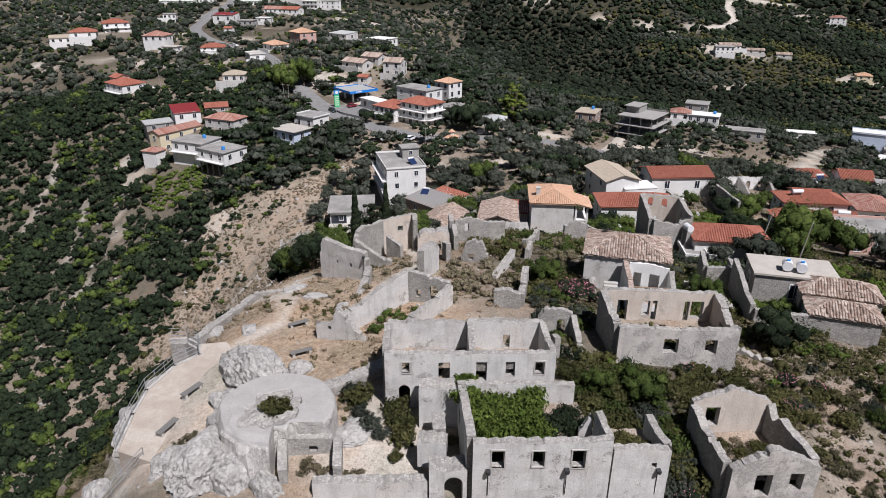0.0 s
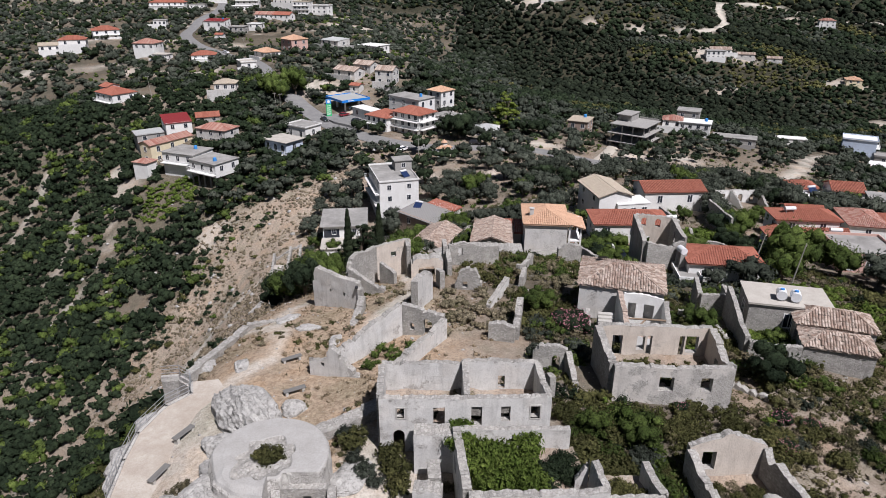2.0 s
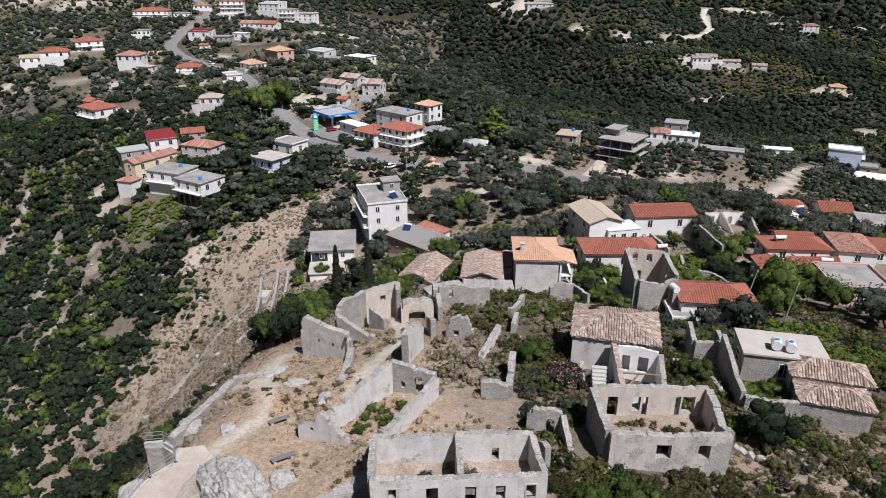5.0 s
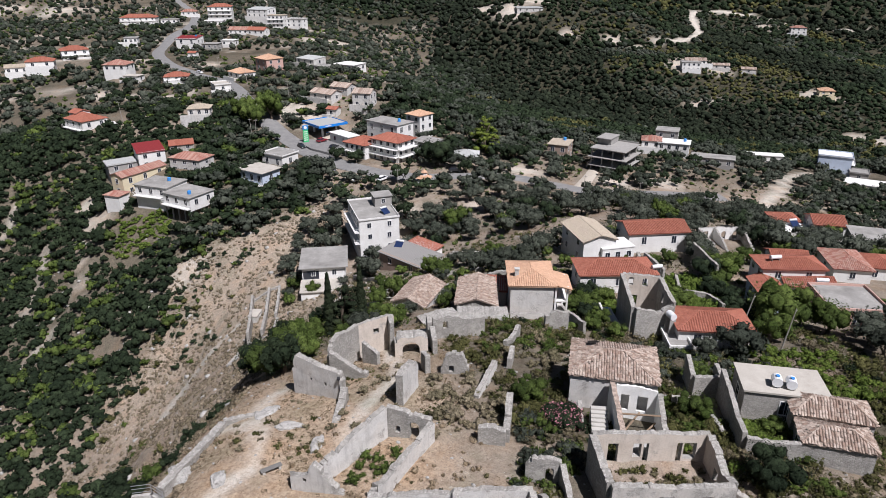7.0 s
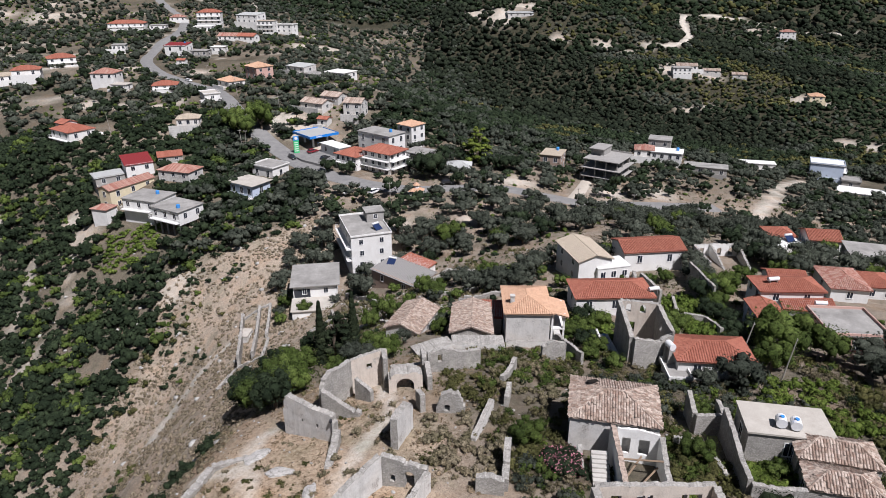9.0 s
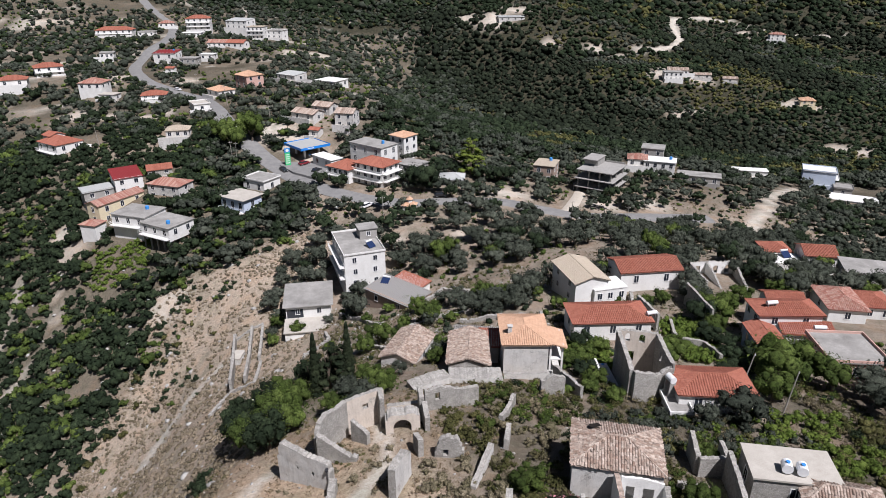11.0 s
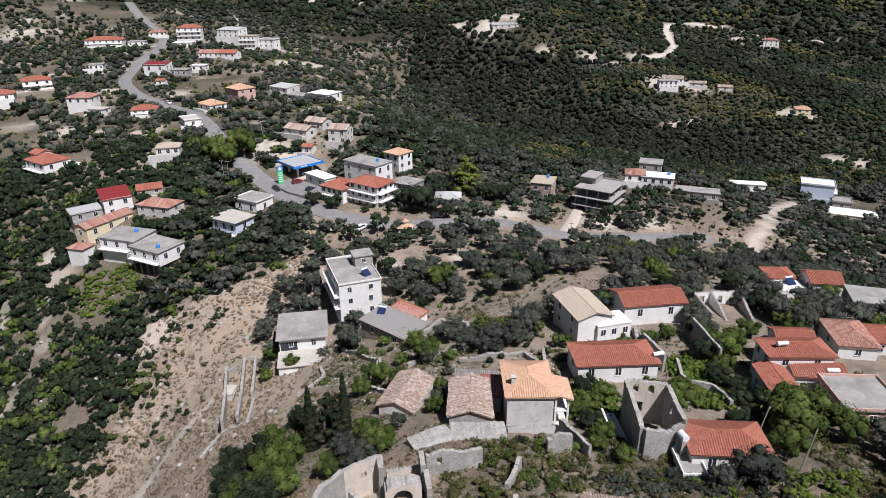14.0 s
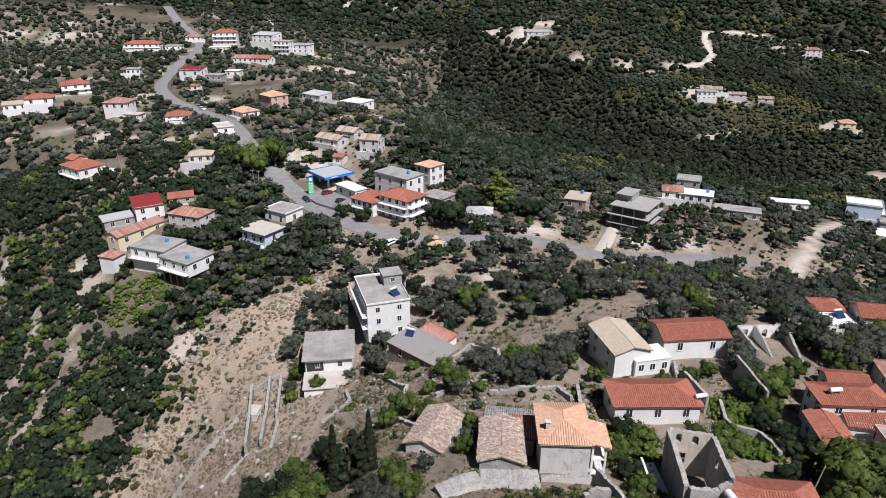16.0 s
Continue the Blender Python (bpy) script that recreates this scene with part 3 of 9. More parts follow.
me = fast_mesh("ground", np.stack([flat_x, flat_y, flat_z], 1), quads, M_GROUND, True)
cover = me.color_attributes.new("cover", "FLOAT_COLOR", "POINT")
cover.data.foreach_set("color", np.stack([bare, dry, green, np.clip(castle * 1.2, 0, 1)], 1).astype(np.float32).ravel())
tagged(new("ground", me), "stony hillside with dry grass, bare earth and scrub", "ground", kind="structure")

n = Nodes("asphalt")
p = n.place()
c = n.ramp(n.noise(p, 0.5, 6, 0.7), [(0.3, (0.17, 0.17, 0.17)), (0.7, (0.26, 0.255, 0.245))])
c = n.mix(0.4, c, n.ramp(n.noise(p, 12, 4, 0.7), [(0.3, bw(0.5)), (0.7, bw(1))]), "MULTIPLY")
M_ASPHALT = n.done(c, 0.95)
M_DIRT = plaster("pale_track", (0.5, 0.455, 0.39), (0.36, 0.31, 0.25), 0.6)


def ribbon(name, line, width, lift, material, label, category):
    """A road laid on the ground along a line of points."""
    pts = []
    n = len(line)
    for i in range(n - 1):
        p0, p1, p2, p3 = (Vector(line[max(0, min(n - 1, i + k))]) for k in (-1, 0, 1, 2))
        steps = max(2, int((p2 - p1).length / 2.5))
        for s in range(steps):
            t = s / steps
            pts.append(0.5 * ((2 * p1) + (p2 - p0) * t + (2 * p0 - 5 * p1 + 4 * p2 - p3) * t * t + (3 * p1 - p0 - 3 * p2 + p3) * t ** 3))
    pts.append(Vector(line[-1]))
    verts = []
    for i, q in enumerate(pts):
        d = (pts[min(i + 1, len(pts) - 1)] - pts[max(i - 1, 0)]).normalized()
        side = Vector((d.y, -d.x))
        row = [q + side * width * (k / 4 - 0.5) for k in range(5)]
        zs = ground([r.x for r in row], [r.y for r in row])
        top = float(np.max(zs)) * 0.5 + zs * 0.5
        verts += [(r.x, r.y, z + lift - (0.5 if k in (0, 4) else 0)) for k, (r, z) in enumerate(zip(row, top))]
    i = np.arange(len(pts) - 1)[:, None] * 5 + np.arange(4)[None, :]
    faces = np.stack([i, i + 1, i + 6, i + 5], -1).reshape(-1, 4)
    tagged(new(name, fast_mesh(name, verts, faces, material, True)), label, category, kind="structure")


ribbon("road", ROAD_MAIN, 8.0, 0.35, M_ASPHALT, "sun-bleached grey asphalt village road", "road")
ribbon("driveway", ROAD_DRIVE, 4.5, 0.3, M_DIRT, "pale concrete drive up to the unfinished building", "driveway")


# ---- houses ----
def tile_slope(shape, a, b, c, d, pitch=0.32, course=0.5, rng=None, fine=True, worn=0.0):
    """Rows of round tiles over the slope a, b (eave) to c, d (top, over b and a); a corner may be shared (c == d)."""
    a, b, c, d = Vector(a), Vector(b), Vector(c), Vector(d)
    eave = b - a
    L = eave.length
    u = eave / L
    nrm = u.cross(((c + d) / 2) - a).normalized()
    if nrm.z < 0:
        nrm = -nrm
    v = nrm.cross(u)
    if v.z < 0:
        v = -v
    cu, cv, du = (c - a).dot(u), (c - a).dot(v), (d - a).dot(u)
    n = max(3, int(L / pitch))
    for k in range(n):
        u0, u1 = L * k / n, L * (k + 1) / n
        um = (u0 + u1) / 2
        top = cv
        if um < du:
            top = cv * um / du
        elif um > cu:
            top = cv * (L - um) / (L - cu)
        if top < 0.15:
            continue
        m = max(1, int(top / course)) if fine else 1
        for r in range(m):
            v0, v1 = top * r / m, top * (r + 1) / m
            jit = rng.uniform(-0.012, 0.012) - worn * rng.uniform(-0.03, 0.05) if rng else 0
            if worn and rng.random() < 0.05 * worn:
                continue
            slip = worn * rng.uniform(-0.09, 0.05) if worn else 0
            base0, base1 = (0.05, 0.0) if fine else (0.0, 0.0)
            i = len(shape.v)
            for vv, lift in ((v0 - 0.04 + slip, base0 + jit), (v1 + slip, base1 + jit)):
                for f, hgt in ((0.0, 0.0), (0.25, 0.085), (0.62, 0.085), (0.87, 0.0), (1.0, -0.01)):
                    shape.v.append(tuple(a + u * (u0 + (u1 - u0) * f) + v * vv + nrm * (lift + hgt + 0.02)))
            for q in range(4):
                shape.f.append((i + q, i + q + 1, i + 6 + q, i + 5 + q))
    return shape


def ridge_caps(shape, a, b, rng, r=0.12):
    a, b = Vector(a), Vector(b)
    n = max(1, int((b - a).length / 0.45))
    for k in range(n):
        p, q = a.lerp(b, k / n), a.lerp(b, (k + 1.05) / n)
        shape.tube(p + Vector((0, 0, 0.05)), q + Vector((0, 0, 0.03)), r * rng.uniform(0.95, 1.1), r * 0.85, 6)


def window(parent, side, pos, z, w, h, hw, hd, door=False, frame_mat=None, shutter=None):
    """A framed window or door on a wall of a house of half width hw and half depth hd."""
    ob = new("door" if door else "window")
    ob.parent = parent
    if side == "f":
        ob.matrix_basis = pose(pos, -hd, z, 0, 0, 0)
    elif side == "b":
        ob.matrix_basis = pose(pos, hd, z, 0, 0, 180)
    elif side == "r":
        ob.matrix_basis = pose(hw, pos, z, 0, 0, 90)
    else:
        ob.matrix_basis = pose(-hw, pos, z, 0, 0, -90)
    fr = Shape()
    t, o = 0.09, 0.05
    fr.box(-w / 2 - t, -o, -t, -w / 2, 0.02, h + t).box(w / 2, -o, -t, w / 2 + t, 0.02, h + t)
    fr.box(-w / 2, -o, h, w / 2, 0.02, h + t).box(-w / 2 - t, -0.1, -t, w / 2 + t, 0.02, 0)
    if w > 0.8:
        fr.box(-0.03, -o * 0.7, 0, 0.03, 0.02, h)
    part("frame", fr, frame_mat or M_FRAME, ob)
    part("pane", Shape().box(-w / 2, -0.015, 0, w / 2, 0.03, h), M_GLASS if not door else M_WOOD, ob)
    if shutter:
        for s in (-1, 1):
            part("shutter", Shape().box(s * (w / 2 + 0.05) - (w / 2 if s < 0 else 0), -0.09, 0, s * (w / 2 + 0.05) + (w / 2 if s > 0 else 0), -0.052, h), shutter, ob)
    return ob


M_TERRACE = plaster("pale_terrace", (0.5, 0.47, 0.42), (0.3, 0.27, 0.23), 0.5)
WALLS_AT = []  # x, y, radius kept free of plants


def house(label, x, y, w, d, yaw, eave, roof="hip", wall=None, top=None, win=(2, 1, 0, 1), storeys=0, rise=None, over=0.35, drop=3.0, name="house",
          category="house", base=None, fine=True, chimney=None, tank=None, solar=None, door=None, balcony=(), group="", shutter=None):
    wall, top = wall or M_WHITE, top or M_TILE_RED
    rng = random.Random(int(x * 13 + y * 7))
    g0 = min(gz(x + a * w / 2, y + b * d / 2) for a in (-1, 1) for b in (-1, 1)) if base is None else base
    zb = max(g0, eave - (storeys * 3.0 if storeys else 99)) if base is None else base
    zb = min(zb, eave - 2.4)
    h = eave - zb
    drop = max(drop, zb - g0 + 1.0)
    ob = thing(name, x, y, zb, yaw, label, category, group)
    WALLS_AT.append((x, y, math.hypot(w, d) / 2 + 0.5))
    hw, hd = w / 2, d / 2
    part("wall", Shape().box(-hw, -hd, -drop, hw, hd, h), wall, ob)
    rise = rise if rise is not None else min(w, d) * 0.5 * 0.42
    o = over
    ex, ey = hw + o, hd + o
    ze = h - o * 0.3
    if roof in ("hip", "gable", "mono"):
        slab, sh = Shape(), Shape()
        long_x = w >= d
        if roof == "hip":
            k = min(ex, ey)
            r0, r1 = ((-ex + k, 0, ze + rise), (ex - k, 0, ze + rise)) if long_x else ((0, -ey + k, ze + rise), (0, ey - k, ze + rise))
            c = [(-ex, -ey, ze), (ex, -ey, ze), (ex, ey, ze), (-ex, ey, ze)]
            planes = [(c[0], c[1], r1, r0), (c[2], c[3], r0, r1), (c[1], c[2], r1, r1), (c[3], c[0], r0, r0)] if long_x else \
                     [(c[1], c[2], r1, r0), (c[3], c[0], r0, r1), (c[0], c[1], r0, r0), (c[2], c[3], r1, r1)]
            hips = [(c[0], r0), (c[1], r1 if long_x else r0), (c[2], r1), (c[3], r0 if long_x else r1), (r0, r1)]
        elif roof == "gable":
            if long_x:
                r0, r1 = (-ex, 0, ze + rise), (ex, 0, ze + rise)
                planes = [((-ex, -ey, ze), (ex, -ey, ze), r1, r0), ((ex, ey, ze), (-ex, ey, ze), r0, r1)]
                ends = [((-hw, -hd, h - 0.02), (-hw, hd, h - 0.02), (-hw, 0, ze + rise - 0.05)), ((hw, hd, h - 0.02), (hw, -hd, h - 0.02), (hw, 0, ze + rise - 0.05))]
            else:
                r0, r1 = (0, -ey, ze + rise), (0, ey, ze + rise)
                planes = [((ex, -ey, ze), (ex, ey, ze), r1, r0), ((-ex, ey, ze), (-ex, -ey, ze), r0, r1)]
                ends = [((hw, -hd, h - 0.02), (-hw, -hd, h - 0.02), (0, -hd, ze + rise - 0.05)), ((-hw, hd, h - 0.02), (hw, hd, h - 0.02), (0, hd, ze + rise - 0.05))]
            hips = [(r0, r1)]
            for e in ends:
                gb = Shape()
                inward = Vector((0, 0, 0)) - Vector((e[2][0], e[2][1], 0))
                inward = inward.normalized() * 0.25
                q = [Vector(t) + inward for t in e]
                gb.poly(*e).poly(*reversed(q))
                for s in range(3):
                    gb.poly(e[(s + 1) % 3], e[s], q[s], q[(s + 1) % 3])
                part("gable", gb.weld(), wall, ob)
        else:
            r0, r1 = (-ex, ey, ze + rise), (ex, ey, ze + rise)
            planes = [((-ex, -ey, ze), (ex, -ey, ze), r1, r0)]
            hips = []
            part("gable", Shape().prism([(-hw, -hd), (hw, -hd), (hw, hd), (-hw, hd)], h - 0.02, h + 0.0).poly((-hw, -hd, h), (hw, -hd, h), (hw, hd, h + rise * 0.8), (-hw, hd, h + rise * 0.8))
                 .poly((-hw, hd, h), (-hw, -hd, h), (-hw, hd, h + rise * 0.8)).poly((hw, -hd, h), (hw, hd, h), (hw, hd, h + rise * 0.8)).poly((hw, hd, h), (-hw, hd, h), (-hw, hd, h + rise * 0.8), (hw, hd, h + rise * 0.8)).weld(), wall, ob)
        for pl in planes:
            q = [Vector(t) for t in pl]
            if (q[2] - q[3]).length < 1e-4:
                q = q[:3]
            slab.poly(*q).poly(*reversed([t - Vector((0, 0, 0.14)) for t in q]))
            slab.poly(q[0] - Vector((0, 0, 0.14)), q[1] - Vector((0, 0, 0.14)), q[1], q[0])
            tile_slope(sh, *pl, rng=rng, fine=fine, **(dict(worn=1.0, pitch=0.26, course=0.4) if top is M_TILE_OLD and fine else {}))
        for a, b in hips:
            ridge_caps(sh, a, b, rng)
        rf = part("roof", slab.weld(), top, ob)
        tagged(part("roof_tiles", sh, top, rf), kind="stuff")
    elif roof == "sheet":
        slab, k = Shape(), 0
        while -ex + k * 0.5 < ex - 0.3:
            x0 = -ex + k * 0.5
            for xa, za, xb, zb2 in ((x0, 0.0, x0 + 0.34, 0.0), (x0 + 0.34, 0.0, x0 + 0.38, 0.06), (x0 + 0.38, 0.06, x0 + 0.46, 0.06), (x0 + 0.46, 0.06, x0 + 0.5, 0.0)):
                slab.poly((xa, -ey, ze + za), (xb, -ey, ze + zb2), (xb, ey, ze + rise + zb2), (xa, ey, ze + rise + za))
            k += 1
        xe = -ex + k * 0.5
        slab.poly((-ex, ey, ze + rise - 0.1), (xe, ey, ze + rise - 0.1), (xe, -ey, ze - 0.1), (-ex, -ey, ze - 0.1))
        slab.poly((-ex, -ey, ze - 0.1), (xe, -ey, ze - 0.1), (xe, -ey, ze), (-ex, -ey, ze)).weld()
        part("roof", slab, top, ob)
        part("upper_wall", Shape().poly((-hw, hd, h), (-hw, -hd, h), (-hw, hd, h + rise * 0.9)).poly((hw, -hd, h), (hw, hd, h), (hw, hd, h + rise * 0.9)).poly((hw, hd, h), (-hw, hd, h), (-hw, hd, h + rise * 0.9), (hw, hd, h + rise * 0.9)).weld(), wall, ob)
    else:
        part("roof", Shape().box(-ex, -ey, h, ex, ey, h + 0.2), top, ob)
        if roof == "parapet":
            pp = Shape().box(-ex, -ey, h + 0.2, ex, -ey + 0.15, h + 0.6).box(-ex, ey - 0.15, h + 0.2, ex, ey, h + 0.6)
            pp.box(-ex, -ey + 0.15, h + 0.2, -ex + 0.15, ey - 0.15, h + 0.6).box(ex - 0.15, -ey + 0.15, h + 0.2, ex, ey - 0.15, h + 0.6)
            part("parapet", pp, wall, ob)
    ns = storeys or max(1, round(h / 3.0))
    fh = h / ns
    for s in range(ns):
        for side, count in zip("frbl", win):
            span = w if side in "fb" else d
            for k in range(count):
                pos = span * ((k + 0.5) / count - 0.5) + rng.uniform(-0.1, 0.1)
                is_door = door == (side, k) and s == 0
                if is_door:
                    window(ob, side, pos, 0.05, 1.0, 2.05, hw, hd, True)
                else:
                    window(ob, side, pos, s * fh + fh * (0.34 if fine else 0.24), 0.95 if fine else 1.25, fh * (0.42 if fine else 0.52), hw, hd, shutter=shutter)
    for side, level, depth in balcony:
        z = level * fh
        bal = Shape()
        if side == "f":
            bal.box(-hw, -hd - depth, z - 0.18, hw, -hd, z)
            rails = [((-hw, -hd - depth), (hw, -hd - depth)), ((-hw, -hd - depth), (-hw, -hd)), ((hw, -hd - depth), (hw, -hd))]
        elif side == "l":
            bal.box(-hw - depth, -hd, z - 0.18, -hw, hd, z)
            rails = [((-hw - depth, -hd), (-hw - depth, hd)), ((-hw - depth, -hd), (-hw, -hd)), ((-hw - depth, hd), (-hw, hd))]
        else:
            bal.box(hw, -hd, z - 0.18, hw + depth, hd, z)
            rails = [((hw + depth, -hd), (hw + depth, hd)), ((hw, -hd), (hw + depth, -hd)), ((hw, hd), (hw + depth, hd))]
        bo = part("balcony", bal, M_CONCRETE if wall is M_CONCRETE else M_WHITE, ob)
        rl = Shape()
        for (ax, ay), (bx, by) in rails:
            rl.tube((ax, ay, z + 1.0), (bx, by, z + 1.0), 0.035, n=6)
            rl.tube((ax, ay, z + 0.5), (bx, by, z + 0.5), 0.025, n=5)
            m = max(2, int(math.hypot(bx - ax, by - ay) / 1.2))
            for k in range(m + 1):
                px, py = ax + (bx - ax) * k / m, ay + (by - ay) * k / m
                rl.tube((px, py, z), (px, py, z + 1.0), 0.025, n=5)
        part("railing", rl, M_FRAME, bo)
    if not fine and base is None and rng.random() < 0.75:
        deep, side = rng.uniform(2.2, 4.0), rng.choice((-1, 1))
        far = hw + (rng.uniform(1.5, 4.0) if rng.random() < 0.6 else 0.0)
        x0, x1 = (-far, hw) if side < 0 else (-hw, far)
        level = max(0.3, min(h - 2.3, gz(x, y) + 0.5 - zb))
        part("terrace", Shape().box(x0, -hd - deep, -drop - 2.0, x1, -hd - 0.005, level), M_TERRACE, ob, "pale concrete terrace")
        part("terrace_wall", Shape().box(x0, -hd - deep - 0.2, -drop - 2.0, x1, -hd - deep - 0.004, level + 0.7), wall, ob)
    if chimney:
        cx, cy, ch = chimney
        part("chimney", Shape().box(cx - 0.3, cy - 0.3, h - 0.2, cx + 0.3, cy + 0.3, h + ch).box(cx - 0.38, cy - 0.38, h + ch, cx + 0.38, cy + 0.38, h + ch + 0.12), wall, ob)
    if tank:
        tx, ty, tm = tank
        part("water_tank", Shape().tube((tx, ty, h + 0.2), (tx, ty, h + 1.2), 0.6, 0.6, 12).tube((tx, ty, h + 1.2), (tx, ty, h + 1.4), 0.6, 0.25, 12), tm, ob)
    if solar:
        sx, sy, rz = solar
        sp = Shape().poly((-1, -0.9, 0.15), (1, -0.9, 0.15), (1, 0.7, 1.2), (-1, 0.7, 1.2)).poly((-1, 0.7, 1.14), (1, 0.7, 1.14), (1, -0.9, 0.09), (-1, -0.9, 0.09)).poly((-1, -0.9, 0.09), (1, -0.9, 0.09), (1, -0.9, 0.15), (-1, -0.9, 0.15))
        so = part("solar_collector", sp, M_SOLAR, ob)
        so.matrix_basis = pose(sx, sy, h + 0.2, 0, 0, rz)
        part("boiler", Shape().tube((-0.95, 0.85, 1.35), (0.95, 0.85, 1.35), 0.26, 0.26, 10), M_TANKW, so)
        for k in (-0.8, 0.8):
            part("leg", Shape().box(k - 0.03, 0.65, 0.0, k + 0.03, 0.71, 1.2), M_METAL, so)
            part("leg", Shape().box(k - 0.03, -0.85, 0.0, k + 0.03, -0.79, 0.12), M_METAL, so)
    return ob


# the lane of houses below the ruins
house("white stone house with orange hipped tile roof", 17.4, 97.6, 6.4, 8.3, -5, 1.0, "hip", M_STONEWALL, M_TILE_ORANGE, (0, 2, 0, 1), 2, chimney=(-2.2, -1.8, 1.5), base=-4.6)
house("long red tiled house with pale walls", 35.5, 112.6, 13.4, 7.0, -2, -5.3, "hip", M_WHITE, M_TILE_RED, (3, 1, 0, 1), 1, base=-8.6)
house("white house under an old beige tile roof", 35.6, 130.7, 6.9, 10.9, 10, -5.7, "gable", M_WHITE, M_TILE_BEIGE, (0, 2, 0, 2), 2, rise=1.2, base=-11)
house("white flat-roofed annexe with rooftop boiler", 40.0, 127.6, 6.9, 4.8, 10, -7.5, "flat", M_WHITE, M_WHITE, (3, 1, 0, 0), 1, solar=(-1.2, 0.2, 30), over=0.1, base=-10.5)
house("long white house with red tiled roof", 50.6, 135.0, 12.9, 7.4, 3, -6.8, "gable", M_WHITE, M_TILE_RED, (2, 1, 0, 0), 1, rise=1.3, base=-10.6)
house("single-storey house with red hipped roof", 39.7, 83.4, 9.5, 6.1, -9, 0.3, "hip", M_WHITE, M_TILE_RED, (2, 1, 0, 1), 1, base=-2.9)
house("red tiled house with white rooftop boiler", 64.5, 107.7, 10.4, 5.4, -6, -3.0, "hip", M_WHITE, M_TILE_RED, (2, 1, 0, 2), 2, base=-8.5)
house("white house wing with red tile roof", 67.8, 113.6, 6.2, 4.2, -10, -4.2, "gable", M_WHITE, M_TILE_RED, (0, 1, 0, 1), 1)
house("blue-painted house with stepped red roof", 58.6, 102.2, 4.2, 7.4, -8, -4.9, "gable", M_BLUEWALL, M_TILE_RED, (1, 0, 0, 2), 1, base=-8.5)
house("low red tiled lean-to", 66.2, 103.4, 8.0, 3.2, -14, -5.0, "mono", M_WHITE, M_TILE_RED, (1, 1, 0, 0), 1, rise=0.8)
house("pink house with flat concrete roof", 67.8, 95.8, 8.2, 8.2, -9, -4.0, "parapet", M_PINK, M_ROOFCON, (3, 2, 0, 1), 1, base=-7.5)
house("house with mottled clay tile roof", 83.0, 119.0, 6.6, 9.5, -14, -8.0, "hip", M_WHITE, M_TILE_MIX, (1, 2, 0, 1), 1)
house("white house with red tile roof", 89.6, 118.8, 5.4, 6.6, -14, -8.5, "hip", M_WHITE, M_TILE_RED, (2, 1, 0, 0), 1)
house("red tiled house behind the lane", 91.7, 155.7, 6.0, 6.0, -8, -13.4, "hip", M_WHITE, M_TILE_RED, (1, 1, 0, 1), 1)
house("white flat-roofed house with solar boilers", 91.0, 150.0, 6.5, 6.6, -12, -14.0, "flat", M_WHITE, M_WHITE, (2, 2, 0, 1), 1, solar=(0.5, 0.5, 20), over=0.1)
house("small white house with red roof", 98.8, 150.0, 7.0, 7.0, -13, -12.2, "gable", M_WHITE, M_TILE_RED, (1, 1, 0, 2), 1)
house("grey flat-roofed house shell", 103.5, 137.0, 12.0, 8.0, -22, -11.0, "flat", M_CONCRETE, M_ROOFCON, (2, 1, 0, 1), 1)
house("three-storey white house with balconies", -11.1, 171.9, 10.4, 16.0, 15, -15.3, "parapet", M_WHITE, M_ROOFCON, (2, 3, 0, 4), 3, balcony=(("l", 1, 1.3), ("l", 2, 1.3)), over=0.15, solar=(2.4, -4.5, 25), base=-24.5)
house("rooftop stair room with grey walls", -8.8, 175.6, 4.6, 4.2, 15, -12.4, "flat", M_CONCRETE, M_ROOFCON, (1, 0, 0, 0), 1, base=-15.1, drop=0.0, over=0.3, category="stair room", name="stair_room")
fh = house("white two-storey flat-roofed house on a slope", -22.9, 158.4, 10.4, 11.6, 5, -23.0, "flat", M_WHITE, M_ROOFCON, (2, 1, 0, 2), 2, over=0.7, base=-29.4, drop=5, door=("f", 0))
part("terrace", Shape().box(-5.3, -12.2, -6.0, 5.3, -5.805, 3.1), M_WHITE, fh, "white painted terrace over a lower storey")
part("terrace_slab", Shape().box(-5.6, -12.6, 3.1, 5.6, -5.805, 3.3), M_TERRACE, fh, "pale concrete terrace slab")
# no recess is built: a dark panel on the wall paints its shade
part("dark_recess", Shape().box(-5.0, -5.82, 3.4, -1.2, -5.79, 5.6), M_GLASS, fh, "dark panel that stands for the shade of the veranda recess")
# the terrace is solid: a black panel paints the dark of an opening
part("garage_opening", Shape().box(-4.6, -12.22, -2.6, -1.8, -12.18, 0.4), M_DARKIN, fh, "black panel that stands for an unlit opening under the terrace")
house("low grey house with slab roof", -1.2, 151.5, 14.4, 7.2, -45, -19.6, "sheet", M_TANWALL, M_SHEET_DARK, (2, 1, 0, 1), 1, rise=1.0, solar=(-5, 1, 20), base=-23)
house("red tiled lean-to beside the grey house", 2.4, 157.0, 8.5, 3.4, -45, -19.4, "mono", M_WHITE, M_TILE_RED, (0, 0, 0, 0), 1, rise=0.5)
house("stone barn with faded clay tile roof", 0.3, 106.9, 5.6, 9.0, -24, -6.6, "gable", M_STONEWALL, M_TILE_OLD, (1, 1, 0, 1), 1, rise=1.3, base=-9.8)
house("stone barn with weathered clay tile roof", 9.4, 98.6, 5.8, 8.6, -8, -2.4, "gable", M_RUBBLE, M_TILE_OLD, (0, 0, 0, 2), 1, rise=1.1, base=-6.5)
